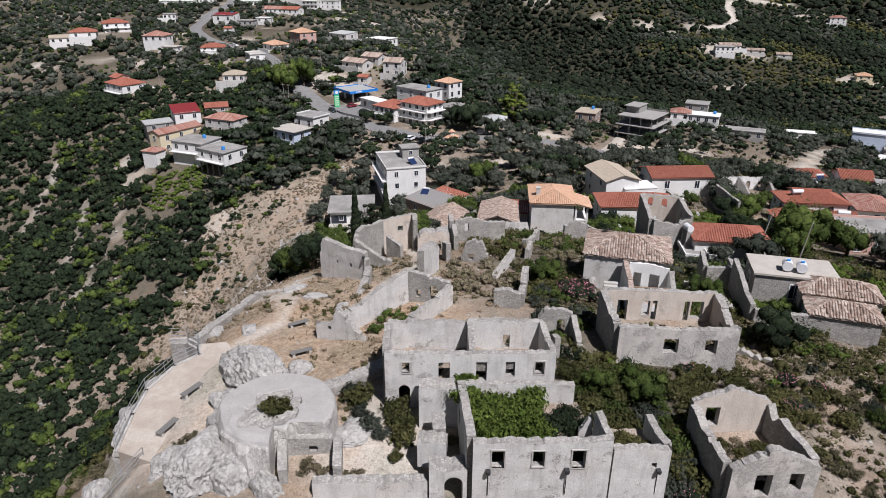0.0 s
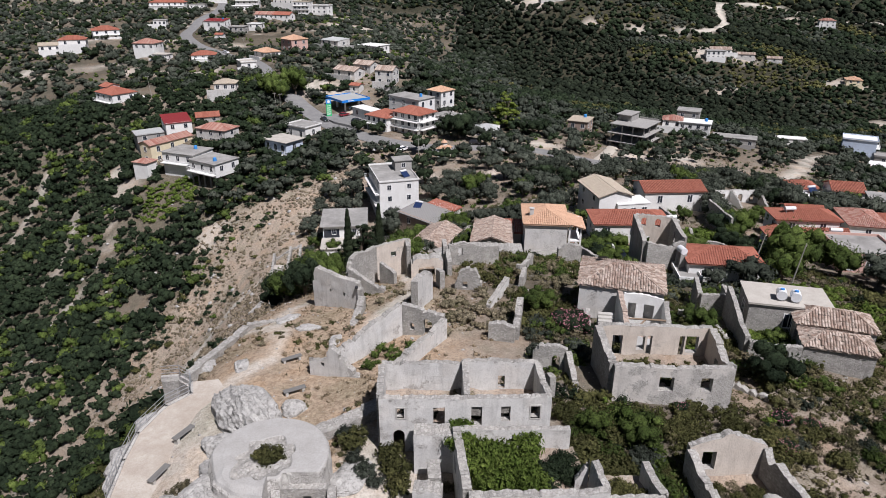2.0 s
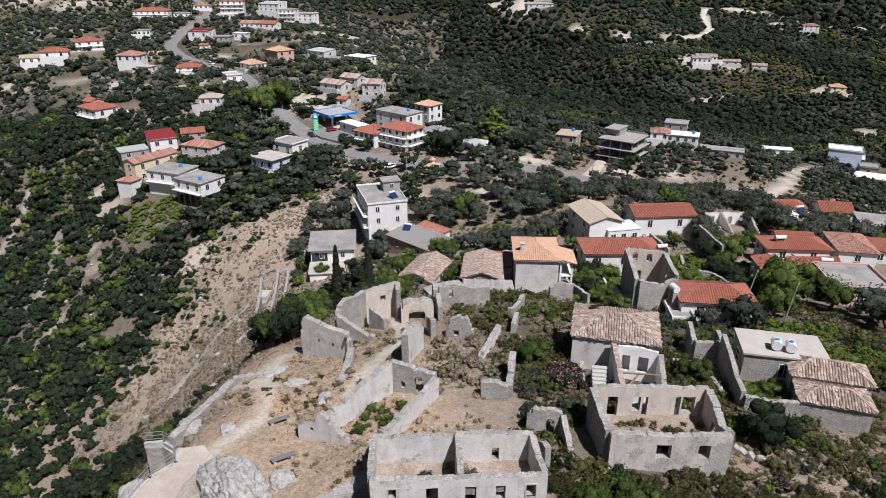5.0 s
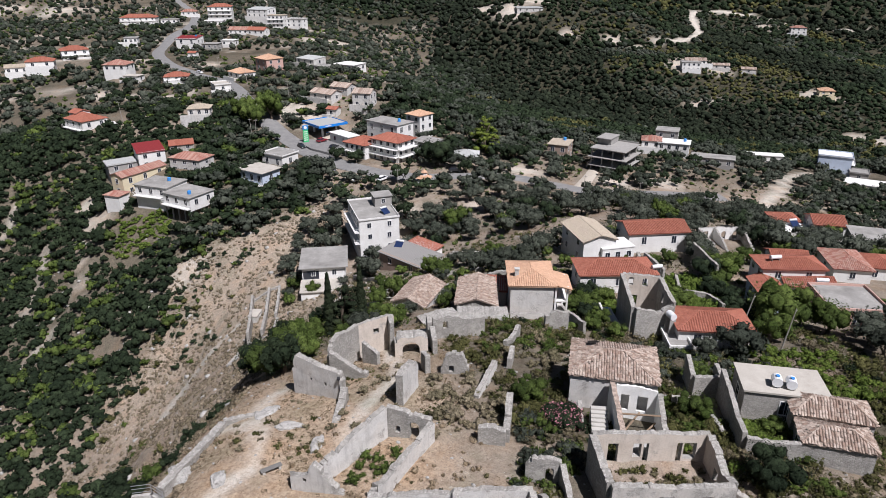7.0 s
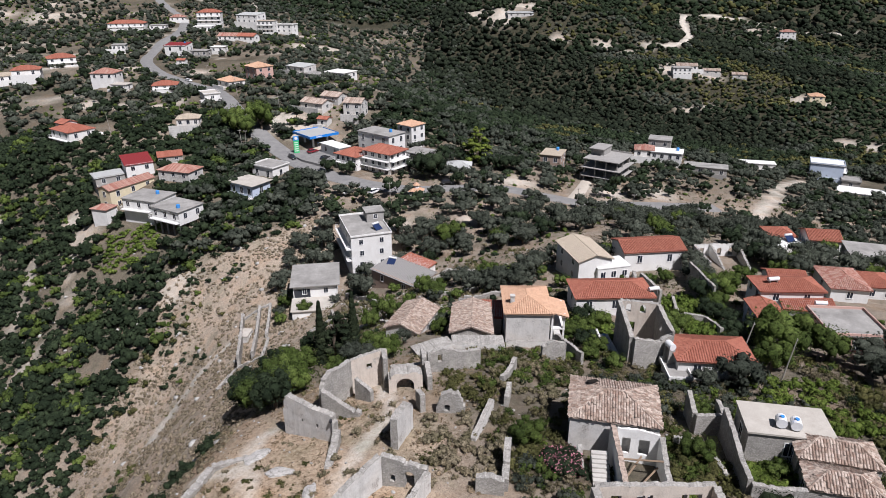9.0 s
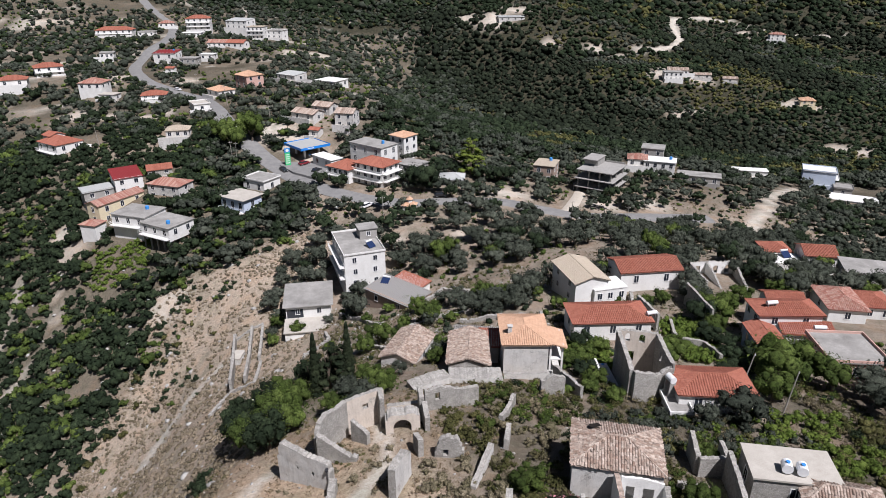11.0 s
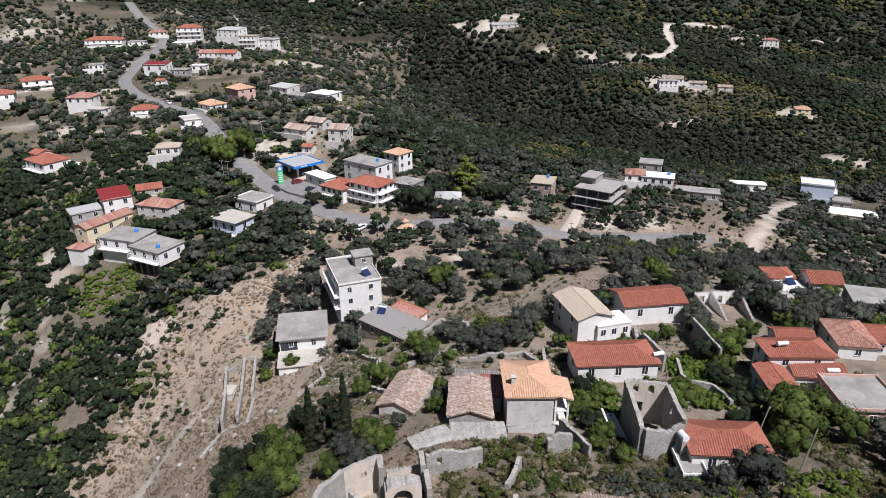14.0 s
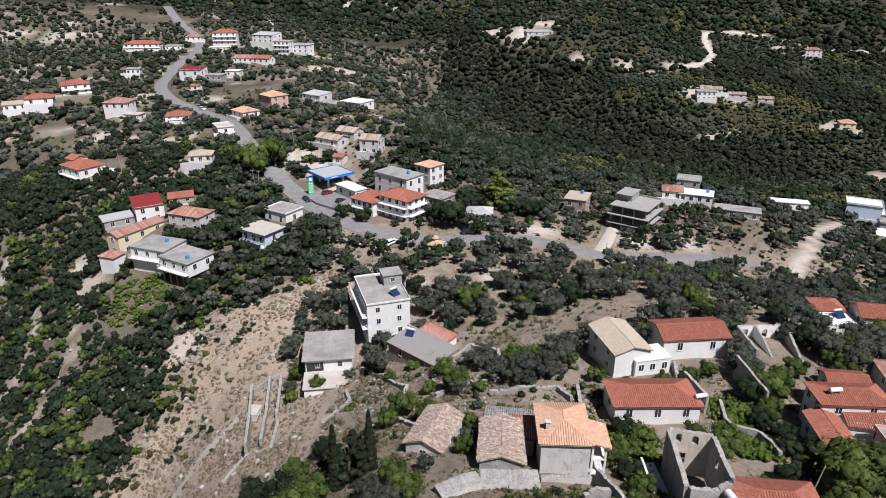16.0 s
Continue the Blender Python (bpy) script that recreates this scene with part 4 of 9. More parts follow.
house("low shed with stone slab roof behind the orange-roofed house", 11.8, 106.4, 7.6, 5.0, -12, gz(11.8, 106.4) + 2.6, "mono", M_RUBBLE, M_SLAB_OLD, (0, 0, 0, 1), 1, rise=0.7)
house("small red tiled lean-to against the orange-roofed house", 12.9, 101.2, 2.8, 4.2, -8, -2.6, "mono", M_STONEWALL, M_TILE_RED, (0, 0, 0, 0), 1, rise=0.5)
# by the road
house("white restaurant with orange tile roof and balconies", -7.0, 236.5, 12.5, 9.0, -40, -12.0, "hip", M_WHITE, M_TILE_RED, (4, 3, 0, 2), 3, balcony=(("f", 1, 1.6), ("f", 2, 1.6), ("r", 1, 1.6), ("r", 2, 1.6)), over=0.7, base=-20, fine=False)
house("white restaurant wing with tiled roof", -17.5, 241.5, 10.0, 10.0, -40, -14.2, "hip", M_WHITE, M_TILE_RED, (4, 1, 0, 2), 2, balcony=(("f", 1, 1.4),), over=0.6, base=-20, fine=False)
house("long white house with flat roof", -8.5, 258.0, 16.0, 9.0, -42, -11.0, "flat", M_WHITE, M_ROOFCON, (3, 2, 0, 1), 2, tank=(4, 1, M_TANK), base=-18.5, fine=False)
house("white tower house with orange hipped roof", 3.0, 265.0, 7.5, 7.5, -45, -9.6, "hip", M_WHITE, M_TILE_ORANGE, (2, 2, 0, 1), 3, base=-18.5, fine=False)
house("small white roadside house with grey roof", 19.3, 235.5, 8.4, 7.5, -8, -18.0, "hip", M_WHITE, M_SHEET_GREY, (3, 1, 0, 1), 1, base=-21.4, fine=False)
house("tan two-storey house with bare concrete roof", 56.3, 249.5, 7.5, 9.5, -25, -18.0, "flat", M_TANWALL, M_TILE_BEIGE, (2, 2, 0, 1), 2, tank=(1, 3, M_TANK), base=-24.3, fine=False)
house("white house with red tiled roof", 98.5, 268.0, 7.5, 7.5, -20, -21.8, "hip", M_WHITE, M_TILE_MIX, (2, 1, 0, 1), 1, fine=False)
house("white house with a veranda and rooftop tank", 106.5, 264.0, 12.0, 7.5, -25, -22.2, "flat", M_WHITE, M_WHITE, (4, 1, 0, 1), 1, tank=(4, 1, M_TANK), fine=False)
house("grey flat-roofed house of raw concrete", 108.0, 276.0, 8.8, 8.0, -25, -20.0, "flat", M_CONCRETE, M_ROOFCON, (2, 1, 0, 1), 2, fine=False)
house("long low grey house with concrete roof", 120.5, 257.5, 16.0, 6.5, -25, -26.8, "flat", M_CONCRETE, M_ROOFCON, (4, 1, 0, 1), 1, fine=False)
house("pale blue two-storey house with white roof terrace", 188.0, 282.0, 13.0, 9.0, -30, -33.8, "parapet", M_BLUEWALL, M_WHITE, (0, 3, 0, 0), 2, balcony=(("r", 1, 1.4),), fine=False)
house("white flat-roofed house beside the track", 190.0, 260.0, 18.0, 9.0, -30, -40.0, "flat", M_BLUEWALL, M_WHITE, (3, 2, 0, 1), 1, fine=False, base=-43.5)
house("roofless grey block house", 193.5, 272.0, 7.0, 7.0, -30, -38.8, "parapet", M_CONCRETE, M_ROOFCON, (1, 1, 0, 1), 1, fine=False)
house("low white house with red lean-to", 160.0, 290.0, 15.0, 5.0, -18, -35.5, "flat", M_WHITE, M_WHITE, (2, 0, 0, 0), 1, fine=False)
# western terrace cluster
house("house with bright red sheet roof", -98.4, 251.6, 9.4, 9.0, 30, -18.8, "sheet", M_WHITE, M_SHEET_RED, (2, 1, 0, 1), 2, rise=1.8, fine=False, base=-25)
house("shed with pale sheet roof", -107.6, 247.0, 10.0, 6.0, 35, -22.3, "sheet", M_CONCRETE, M_SHEET_GREY, (2, 0, 0, 1), 1, rise=0.6, fine=False)
house("yellow house with long mottled tile roof", -97.2, 236.5, 6.0, 18.0, -32, -22.4, "gable", M_CREAM, M_TILE_MIX, (1, 3, 0, 1), 2, rise=1.3, fine=False, base=-29.5)
house("white flat-roofed house with blue tanks", -84.8, 222.3, 13.0, 10.0, -22, -22.7, "flat", M_WHITE, M_ROOFCON, (3, 0, 0, 1), 1, tank=(2, 2, M_TANK), balcony=(("f", 0, 1.5),), fine=False, base=-26, drop=6)
house("white flat-roofed house on concrete pillars", -73.6, 214.8, 12.5, 10.0, -32, -23.6, "flat", M_WHITE, M_ROOFCON, (3, 2, 0, 0), 1, tank=(3, -2, M_TANK), balcony=(("f", 0, 1.5),), fine=False, base=-27, drop=1.0)
house("small pavilion with red tile roof", -101.0, 224.5, 6.0, 5.0, -20, -27.0, "hip", M_WHITE, M_TILE_MIX, (0, 0, 0, 0), 1, fine=False)
house("brick house with orange tile roof", -88.8, 259.0, 8.5, 6.5, 20, -18.5, "gable", M_RUBBLE, M_TILE_RED, (2, 1, 0, 1), 2, fine=False)
house("stone house with mottled tile roof", -80.5, 243.5, 13.0, 8.0, -22, -19.6, "hip", M_RENDER_OLD, M_TILE_MIX, (3, 1, 0, 1), 2, fine=False, base=-25)
house("pale blue house with white flat roof on posts", -52.5, 227.0, 10.5, 8.0, -35, -19.8, "flat", M_BLUEWALL, M_TERRACE, (3, 1, 0, 1), 1, over=0.8, balcony=(("f", 0, 1.6),), fine=False, base=-24)
house("roofless white block building by the road", -48.0, 241.0, 10.0, 8.0, -35, -18.2, "parapet", M_WHITE, M_ROOFCON, (2, 1, 0, 1), 1, fine=False, base=-22.5)
house("white villa with orange roofs", -137.5, 290.0, 14.0, 11.0, -38, -15.0, "hip", M_WHITE, M_TILE_RED, (3, 2, 0, 2), 2, balcony=(("f", 1, 1.6),), fine=False, base=-22)
house("white flat-roofed villa wing", -126.5, 291.5, 9.0, 8.0, -38, -17.0, "flat", M_WHITE, M_WHITE, (2, 2, 0, 0), 1, fine=False, base=-21.5)
house("small stone house among olive trees", -89.5, 290.0, 9.0, 7.0, 8, -11.0, "hip", M_RENDER_OLD, M_TILE_BEIGE, (3, 1, 0, 1), 1, fine=False)
# upper village
house("old stone house with faded tile roof", -37.0, 297.0, 12.0, 7.0, -35, -6.6, "gable", M_RENDER_OLD, M_TILE_OLD, (2, 1, 0, 1), 1, fine=False)
house("old two-storey stone house", -20.0, 291.0, 8.0, 7.5, -18, -5.6, "gable", M_RENDER_OLD, M_TILE_OLD, (2, 2, 0, 1), 2, fine=False)
house("pale pink house with orange hipped roof", -85.5, 352.0, 11.0, 9.0, -48, -5.6, "hip", M_WHITE, M_TILE_ORANGE, (2, 2, 0, 1), 1, fine=False)
house("pink two-storey house with orange hipped roof", -75.0, 371.0, 11.0, 10.0, -48, -1.5, "hip", M_PINK, M_TILE_ORANGE, (2, 2, 0, 1), 2, fine=False)
house("white flat-roofed house on the hill", -32.0, 366.0, 13.0, 11.0, -35, -4.2, "flat", M_WHITE, M_WHITE, (3, 2, 0, 1), 1, fine=False)
house("grey house with small orange roof", -55.0, 385.0, 14.0, 9.0, -40, -3.5, "sheet", M_RENDER_OLD, M_SHEET_GREY, (3, 1, 0, 1), 1, rise=0.8, fine=False)
house("two-storey house with red hipped roof and veranda", -117.0, 349.0, 11.5, 8.5, 12, -6.8, "hip", M_WHITE, M_TILE_RED, (3, 1, 0, 1), 2, balcony=(("f", 1, 1.5),), fine=False)
house("house with faded pink tile roof", -150.0, 362.0, 11.5, 10.0, -5, -2.6, "hip", M_WHITE, M_TILE_MIX, (3, 2, 0, 1), 1, fine=False)
house("white house with red hipped roof and balcony", -190.5, 403.0, 14.0, 10.0, 30, 0.0, "hip", M_WHITE, M_TILE_RED, (3, 2, 0, 1), 2, balcony=(("f", 1, 1.6),), fine=False)
house("white house with red tile roof", -194.0, 372.0, 13.0, 9.0, 20, -2.0, "hip", M_WHITE, M_TILE_RED, (2, 1, 0, 1), 1, fine=False)
house("long villa with red tiled roof", -208.0, 553.0, 26.0, 11.0, 5, 6.5, "hip", M_WHITE, M_TILE_RED, (6, 1, 0, 1), 2, balcony=(("f", 1, 1.6),), fine=False)
house("three-storey white house with red roof", -150.0, 570.0, 18.0, 11.0, 5, 13.0, "hip", M_WHITE, M_TILE_RED, (4, 1, 0, 1), 3, balcony=(("f", 1, 1.5), ("f", 2, 1.5)), fine=False)
house("white house with dark red flat roof", -139.5, 449.0, 13.5, 11.0, -6, 1.3, "sheet", M_WHITE, M_SHEET_RED, (2, 2, 0, 1), 2, rise=1.0, tank=(3, 3, M_TANK), fine=False, base=-7)
house("unfinished three-storey concrete house", -105.0, 566.0, 13.0, 11.0, -8, 6.5, "flat", M_WHITE, M_TILE_BEIGE, (4, 1, 0, 1), 3, balcony=(("f", 1, 1.5), ("f", 2, 1.5)), fine=False)
house("white house with sloping roofs", -121.0, 584.0, 20.0, 12.0, -25, 10.0, "sheet", M_WHITE, M_SHEET_GREY, (4, 2, 0, 1), 2, rise=1.5, fine=False)
house("low white house with red roof", -121.5, 508.0, 14.0, 9.0, -8, 1.0, "gable", M_WHITE, M_TILE_MIX, (4, 1, 0, 1), 1, fine=False)
house("low white house with gabled red roof", -108.0, 505.0, 13.0, 9.0, -15, 1.0, "gable", M_WHITE, M_TILE_RED, (3, 1, 0, 1), 1, fine=False)
house("white roofless house shell on the hill", -91.0, 573.0, 14.0, 10.0, -20, 3.0, "parapet", M_WHITE, M_ROOFCON, (3, 1, 0, 1), 2, fine=False)
house("low white annexe with a flat roof beside the villa", -186.0, 556.0, 12.0, 9.0, 5, gz(-186, 556) + 3.4, "flat", M_WHITE, M_ROOFCON, (3, 1, 0, 1), 1, fine=False)
house("small white house with faded red roof by the road", -181.0, 590.0, 12.0, 9.0, 10, gz(-181, 590) + 3.6, "hip", M_WHITE, M_TILE_MIX, (3, 1, 0, 1), 1, fine=False)
house("low white house below the three-storey house", -150.0, 549.0, 14.0, 8.0, 0, gz(-150, 549) + 3.0, "flat", M_WHITE, M_WHITE, (3, 1, 0, 1), 1, fine=False)
house("grey unfinished block house with a flat roof", -126.0, 449.0, 10.0, 9.0, -6, gz(-126, 449) + 3.4, "flat", M_CONCRETE, M_ROOFCON, (3, 1, 0, 1), 1, fine=False)
house("white flat-roofed outbuilding behind the block house", -118.0, 462.0, 9.0, 7.0, -10, gz(-118, 462) + 3.2, "flat", M_WHITE, M_WHITE, (2, 1, 0, 1), 1, fine=False)
house("small open shelter with red tile roof", -130.0, 421.0, 5.0, 4.0, -10, gz(-130, 421) + 2.6, "gable", M_WHITE, M_TILE_RED, (1, 0, 0, 1), 1, fine=False)
house("low white flat-roofed annexe with a terrace", -141.0, 356.0, 8.0, 6.0, -12, gz(-141, 356) + 2.8, "flat", M_WHITE, M_TERRACE, (2, 1, 0, 1), 1, fine=False)
house("roofless low white house shell by the road", -88.5, 322.0, 7.0, 9.0, 28, gz(-88.5, 322) + 2.6, "parapet", M_WHITE, M_TERRACE, (1, 2, 0, 1), 1, fine=False)
house("long low house with faded grey tile roof", -206.0, 374.0, 14.0, 8.0, 24, gz(-206, 374) + 3.0, "gable", M_WHITE, M_TILE_BEIGE, (4, 1, 0, 1), 1, rise=1.3, fine=False)
house("raised red tiled roof of the white villa", -141.5, 294.0, 6.0, 6.0, -38, -13.2, "gable", M_WHITE, M_TILE_RED, (1, 1, 0, 1), 1, rise=1.2, fine=False, base=-16.5, drop=0.5)
house("small hut with red roof beside the old houses", -32.5, 283.0, 4.5, 4.0, -25, gz(-32.5, 283) + 2.6, "gable", M_RENDER_OLD, M_TILE_RED, (1, 0, 0, 0), 1, fine=False)
house("low grey outbuilding beside the restaurant", 5.5, 246.0, 9.0, 8.0, -40, -15.6, "flat", M_CONCRETE, M_ROOFCON, (1, 1, 0, 1), 1, fine=False, base=-19.5)
# across the valley
house("white house on the far hillside", 204.0, 489.0, 13.0, 8.0, -10, -21.8, "flat", M_WHITE, M_ROOFCON, (4, 1, 0, 1), 2, fine=False)
house("small house with pyramid tile roof", 275.0, 434.0, 9.0, 9.0, -20, -33.0, "hip", M_CREAM, M_TILE_ORANGE, (2, 1, 0, 1), 2, fine=False)
house("small white farmhouse with faded tile roof", 405.0, 705.0, 15.0, 10.0, -20, -18.0, "hip", M_WHITE, M_TILE_MIX, (3, 1, 0, 1), 2, fine=False)
house("white farmhouse with faded tile roof on the spur", 212.0, 500.0, 15.0, 8.0, -12, -22.0, "gable", M_WHITE, M_TILE_OLD, (4, 1, 0, 1), 1, fine=False)
house("low stone farm building on the spur", 228.0, 492.0, 12.0, 6.0, -18, -24.5, "gable", M_RENDER_OLD, M_TILE_OLD, (2, 0, 0, 1), 1, fine=False)
house("small stone shed on the spur", 246.0, 485.0, 10.0, 6.0, -22, -26.5, "gable", M_RENDER_OLD, M_TILE_OLD, (1, 0, 0, 1), 1, fine=False)
house("long low farm shed with pale blue roof", 110.0, 641.0, 24.0, 10.0, 3, 6.5, "sheet", M_RENDER_OLD, M_SHEET_GREY, (4, 0, 0, 1), 1, rise=1.0, fine=False)
house("pale flat-roofed house in the olive groves", -178.0, 455.0, 8.0, 8.0, 12, 1.0, "flat", M_WHITE, M_ROOFCON, (3, 1, 0, 1), 1, fine=False)
house("old stone house with a collapsed corner", -30.0, 303.0, 9.0, 7.0, -30, -5.0, "gable", M_RENDER_OLD, M_TILE_OLD, (2, 1, 0, 1), 1, fine=False)
house("flat-roofed white house above the old quarter", -45.0, 372.0, 12.0, 8.0, -38, -6.0, "flat", M_WHITE, M_ROOFCON, (3, 1, 0, 1), 1, fine=False)


# ---- the ruined castle quarter ----
STONE_V = np.array([(1, 0, 0.1), (0.3, 0.95, 0), (-0.8, 0.6, 0.1), (-0.8, -0.6, 0), (0.3, -0.95, 0.1), (0.45, 0.3, 0.75), (-0.5, 0.2, 0.8), (0, -0.5, 0.75)])
STONE_F = np.array([(0, 1, 5), (1, 2, 6), (1, 6, 5), (2, 3, 6), (3, 7, 6), (3, 4, 7), (4, 0, 7), (0, 5, 7), (5, 6, 7)])


def cap_stones(parent, rows, material):
    """Loose stones along the broken top of a wall: x, y, z, size, turn."""
    vs, fs = [], []
    for x, y, z, s, a in rows:
        v = STONE_V * (s, s * 0.75, s * 0.6)
        vs.append(np.stack([v[:, 0] * math.cos(a) - v[:, 1] * math.sin(a) + x, v[:, 0] * math.sin(a) + v[:, 1] * math.cos(a) + y, v[:, 2] + z], 1))
        fs.append(STONE_F + 8 * len(fs))
    v = np.concatenate(vs) - np.array(parent.matrix_basis.translation)
    tagged(part("rubble_crown", fast_mesh("rubble_crown", v, np.concatenate(fs), material), None, parent), kind="stuff")


def ruin_wall(parent, a, b, top, base=None, thick=0.55, holes=(), face=None, crown=None, rough=0.16, seed=0, name="wall", label=""):
    """A broken wall from a to b. top: heights along it, as (share, z); holes: (from, to, sill, head, arched), metres along the wall and heights."""
    face, crown = face or M_RENDER_OLD, crown or M_RUBBLE
    rng = random.Random(seed + int(a[0] * 31 + a[1] * 17 + b[0] * 7))
    ax, ay, bx, by = *a, *b
    L = math.hypot(bx - ax, by - ay)
    ux, uy = (bx - ax) / L, (by - ay) / L
    us = sorted(set([0.0, L] + [round(L * k / max(2, int(L / 0.24)), 3) for k in range(max(2, int(L / 0.24)) + 1)]))
    for h in holes:
        us = [u for u in us if min(abs(u - h[0]), abs(u - h[1])) > 0.12] + [h[0], h[1]]
    us = sorted(set(us))
    gs = [gz(ax + ux * u, ay + uy * u) for u in us]
    if base is None:
        base = min(gs) - 0.6
    xs, zs = zip(*top)
    tops = []
    drift = 0.0
    for u in us:
        drift = 0.72 * drift + 0.55 * rng.uniform(-rough, rough)
        tops.append(float(np.interp(u / L, xs, zs)) + drift - (rng.random() < 0.06) * rough * 1.5)
    hi = max(tops)
    vs = [base]
    while vs[-1] + 0.7 < hi:
        vs.append(vs[-1] + 0.7)
    for h in holes:
        vs = [v for v in vs if min(abs(v - h[2]), abs(v - h[3])) > 0.12 or v == base] + [h[2], h[3]]
    vs = sorted(set(vs)) + [hi + 1]
    nu, nv = len(us), len(vs)
    solid = np.zeros((nu - 1, nv - 1), bool)
    for i in range(nu - 1):
        um = (us[i] + us[i + 1]) / 2
        for j in range(nv - 1):
            if vs[j] > min(tops[i], tops[i + 1]) - 0.02:
                continue
            vm = (vs[j] + min(vs[j + 1], tops[i])) / 2
            if any(h[0] < um < h[1] and h[2] < vm < h[3] for h in holes):
                continue
            solid[i, j] = True
    verts, faces, kinds, ids = [], [], [], {}

    def vert(i, j, s):
        key = (i, j, s)
        if key not in ids:
            z = min(vs[j], tops[i])
            if s and z >= tops[i] - 1e-6:
                z += ((i * 37 + seed * 11) % 7 - 3) * 0.02
            w = (0.5 if s else -0.5) * thick + 0.05 * (noise.noise((ax + us[i] * 0.9, ay + z * 0.9, s * 3.0)))
            ids[key] = len(verts)
            verts.append((ax + ux * us[i] - uy * w, ay + uy * us[i] + ux * w, z))
        return ids[key]

    def at(i, j):
        return 0 <= i < nu - 1 and 0 <= j < nv - 1 and solid[i, j]

    for i in range(nu - 1):
        for j in range(nv - 1):
            if not solid[i, j]:
                continue
            q = [(i, j), (i + 1, j), (i + 1, j + 1), (i, j + 1)]
            faces.append([vert(*k, 0) for k in q])
            kinds.append(0)
            faces.append([vert(*k, 1) for k in reversed(q)])
            kinds.append(0)
            for di, dj, e in ((0, -1, (0, 1)), (1, 0, (1, 2)), (0, 1, (2, 3)), (-1, 0, (3, 0))):
                if not at(i + di, j + dj):
                    p, r = q[e[0]], q[e[1]]
                    faces.append([vert(*r, 0), vert(*p, 0), vert(*p, 1), vert(*r, 1)])
                    kinds.append(1)
    # arch heads
    for h in holes:
        if len(h) > 4 and h[4]:
            r = (h[1] - h[0]) / 2
            um, n = (h[0] + h[1]) / 2, 6
            for side in (-1, 1):
                corner = (um + side * r, h[3])
                arc = [(um + side * r * math.cos(math.pi / 2 * k / n), h[3] - r + r * math.sin(math.pi / 2 * k / n)) for k in range(n + 1)]
                for s in (0, 1):
                    w = (0.5 if s else -0.5) * thick * 0.98
                    put = lambda u, z: (verts.append((ax + ux * u - uy * w, ay + uy * u + ux * w, z)), len(verts) - 1)[1]
                    c0 = vert(int(np.argmin(np.abs(np.array(us) - (h[1] if side > 0 else h[0])))), int(np.argmin(np.abs(np.array(vs) - h[3]))), s)
                    ring = [put(*q) for q in arc]
                    if s == 0:
                        first = ring
                    for k in range(n):
                        faces.append([c0, ring[k], ring[k + 1]] if (side > 0) == (s == 0) else [c0, ring[k + 1], ring[k]])
                        kinds.append(0)
                for k in range(n):
                    faces.append([first[k], first[k + 1], ring[k + 1], ring[k]])
                    kinds.append(1)
    me = bpy.data.meshes.new(name)
    inv = parent.matrix_basis.inverted()
    me.from_pydata([tuple(inv @ Vector(v)) for v in verts], [], faces)
    me.materials.append(face)
    me.materials.append(crown)
    me.polygons.foreach_set("material_index", np.array(kinds, np.int32))
    me.update()
    ob = new(name, me)
    ob.parent = parent
    if crown is M_RUBBLE and rough > 0.045 and name == "wall":
        loose, u = [], 0.15
        while u < L - 0.1:
            z = float(np.interp(u, us, tops))
            w = rng.uniform(-0.45, 0.45) * thick
            loose.append((ax + ux * u - uy * w, ay + uy * u + ux * w, z - 0.05, rng.uniform(0.04, 0.13), rng.uniform(0, 6.28)))
            u += rng.uniform(0.08, 0.24)
        if loose:
            cap_stones(parent, loose, crown)
    return tagged(ob, label)


def ruin(label, x, y, category="ruin", name="ruined_house"):
    return thing(name, x, y, gz(x, y), 0, label, category)


def surround(parent, a, b, h, thick=0.55, material=None):
    """A pale dressed-stone frame round a window hole of a wall."""
    ax, ay, bx, by = *a, *b
    L = math.hypot(bx - ax, by - ay)
    m = Matrix.Translation((ax, ay, 0)) @ Matrix.Rotation(math.atan2(by - ay, bx - ax), 4, "Z")
    s, t, o = Shape(), 0.09, -thick / 2 - 0.045
    s.box(h[0] - t, o, h[2] - t, h[0], o + 0.16, h[3] + t).box(h[1], o, h[2] - t, h[1] + t, o + 0.16, h[3] + t)
    s.box(h[0], o, h[3], h[1], o + 0.16, h[3] + t).box(h[0], o, h[2] - t, h[1], o + 0.16, h[2])
    s.move(parent.matrix_basis.inverted() @ m)
    part("window_surround", s, material or M_WHITE_STONE, parent)


def earth_fill(parent, a, b, c, d, level, seed=0, name="earth_floor"):
    """Rubble and earth that fill a roofless room up to a level, heaped towards the walls; a to d are its corners."""
    n, verts = 14, []
    for i in range(n + 1):
        for j in range(n + 1):
            u, v = i / n, j / n
            x = (a[0] * (1 - u) + b[0] * u) * (1 - v) + (d[0] * (1 - u) + c[0] * u) * v
            y = (a[1] * (1 - u) + b[1] * u) * (1 - v) + (d[1] * (1 - u) + c[1] * u) * v
            rim = max(abs(u - 0.5), abs(v - 0.5)) * 2
            verts.append((x, y, level + 0.35 * rim ** 4 + 0.3 * noise.noise((x * 0.6, y * 0.6, seed)) + 0.14 * noise.noise((x * 2.3, y * 2.3, seed))))
    faces = [(i * (n + 1) + j, (i + 1) * (n + 1) + j, (i + 1) * (n + 1) + j + 1, i * (n + 1) + j + 1) for i in range(n) for j in range(n)]
    part(name, fast_mesh(name, np.array(verts) - np.array(parent.matrix_basis.translation), faces, M_GROUND, True), None, parent, "heaped earth and rubble")


M_WHITE_STONE = plaster("dressed_pale_stone", (0.5, 0.485, 0.45), (0.33, 0.31, 0.28), 0.5)


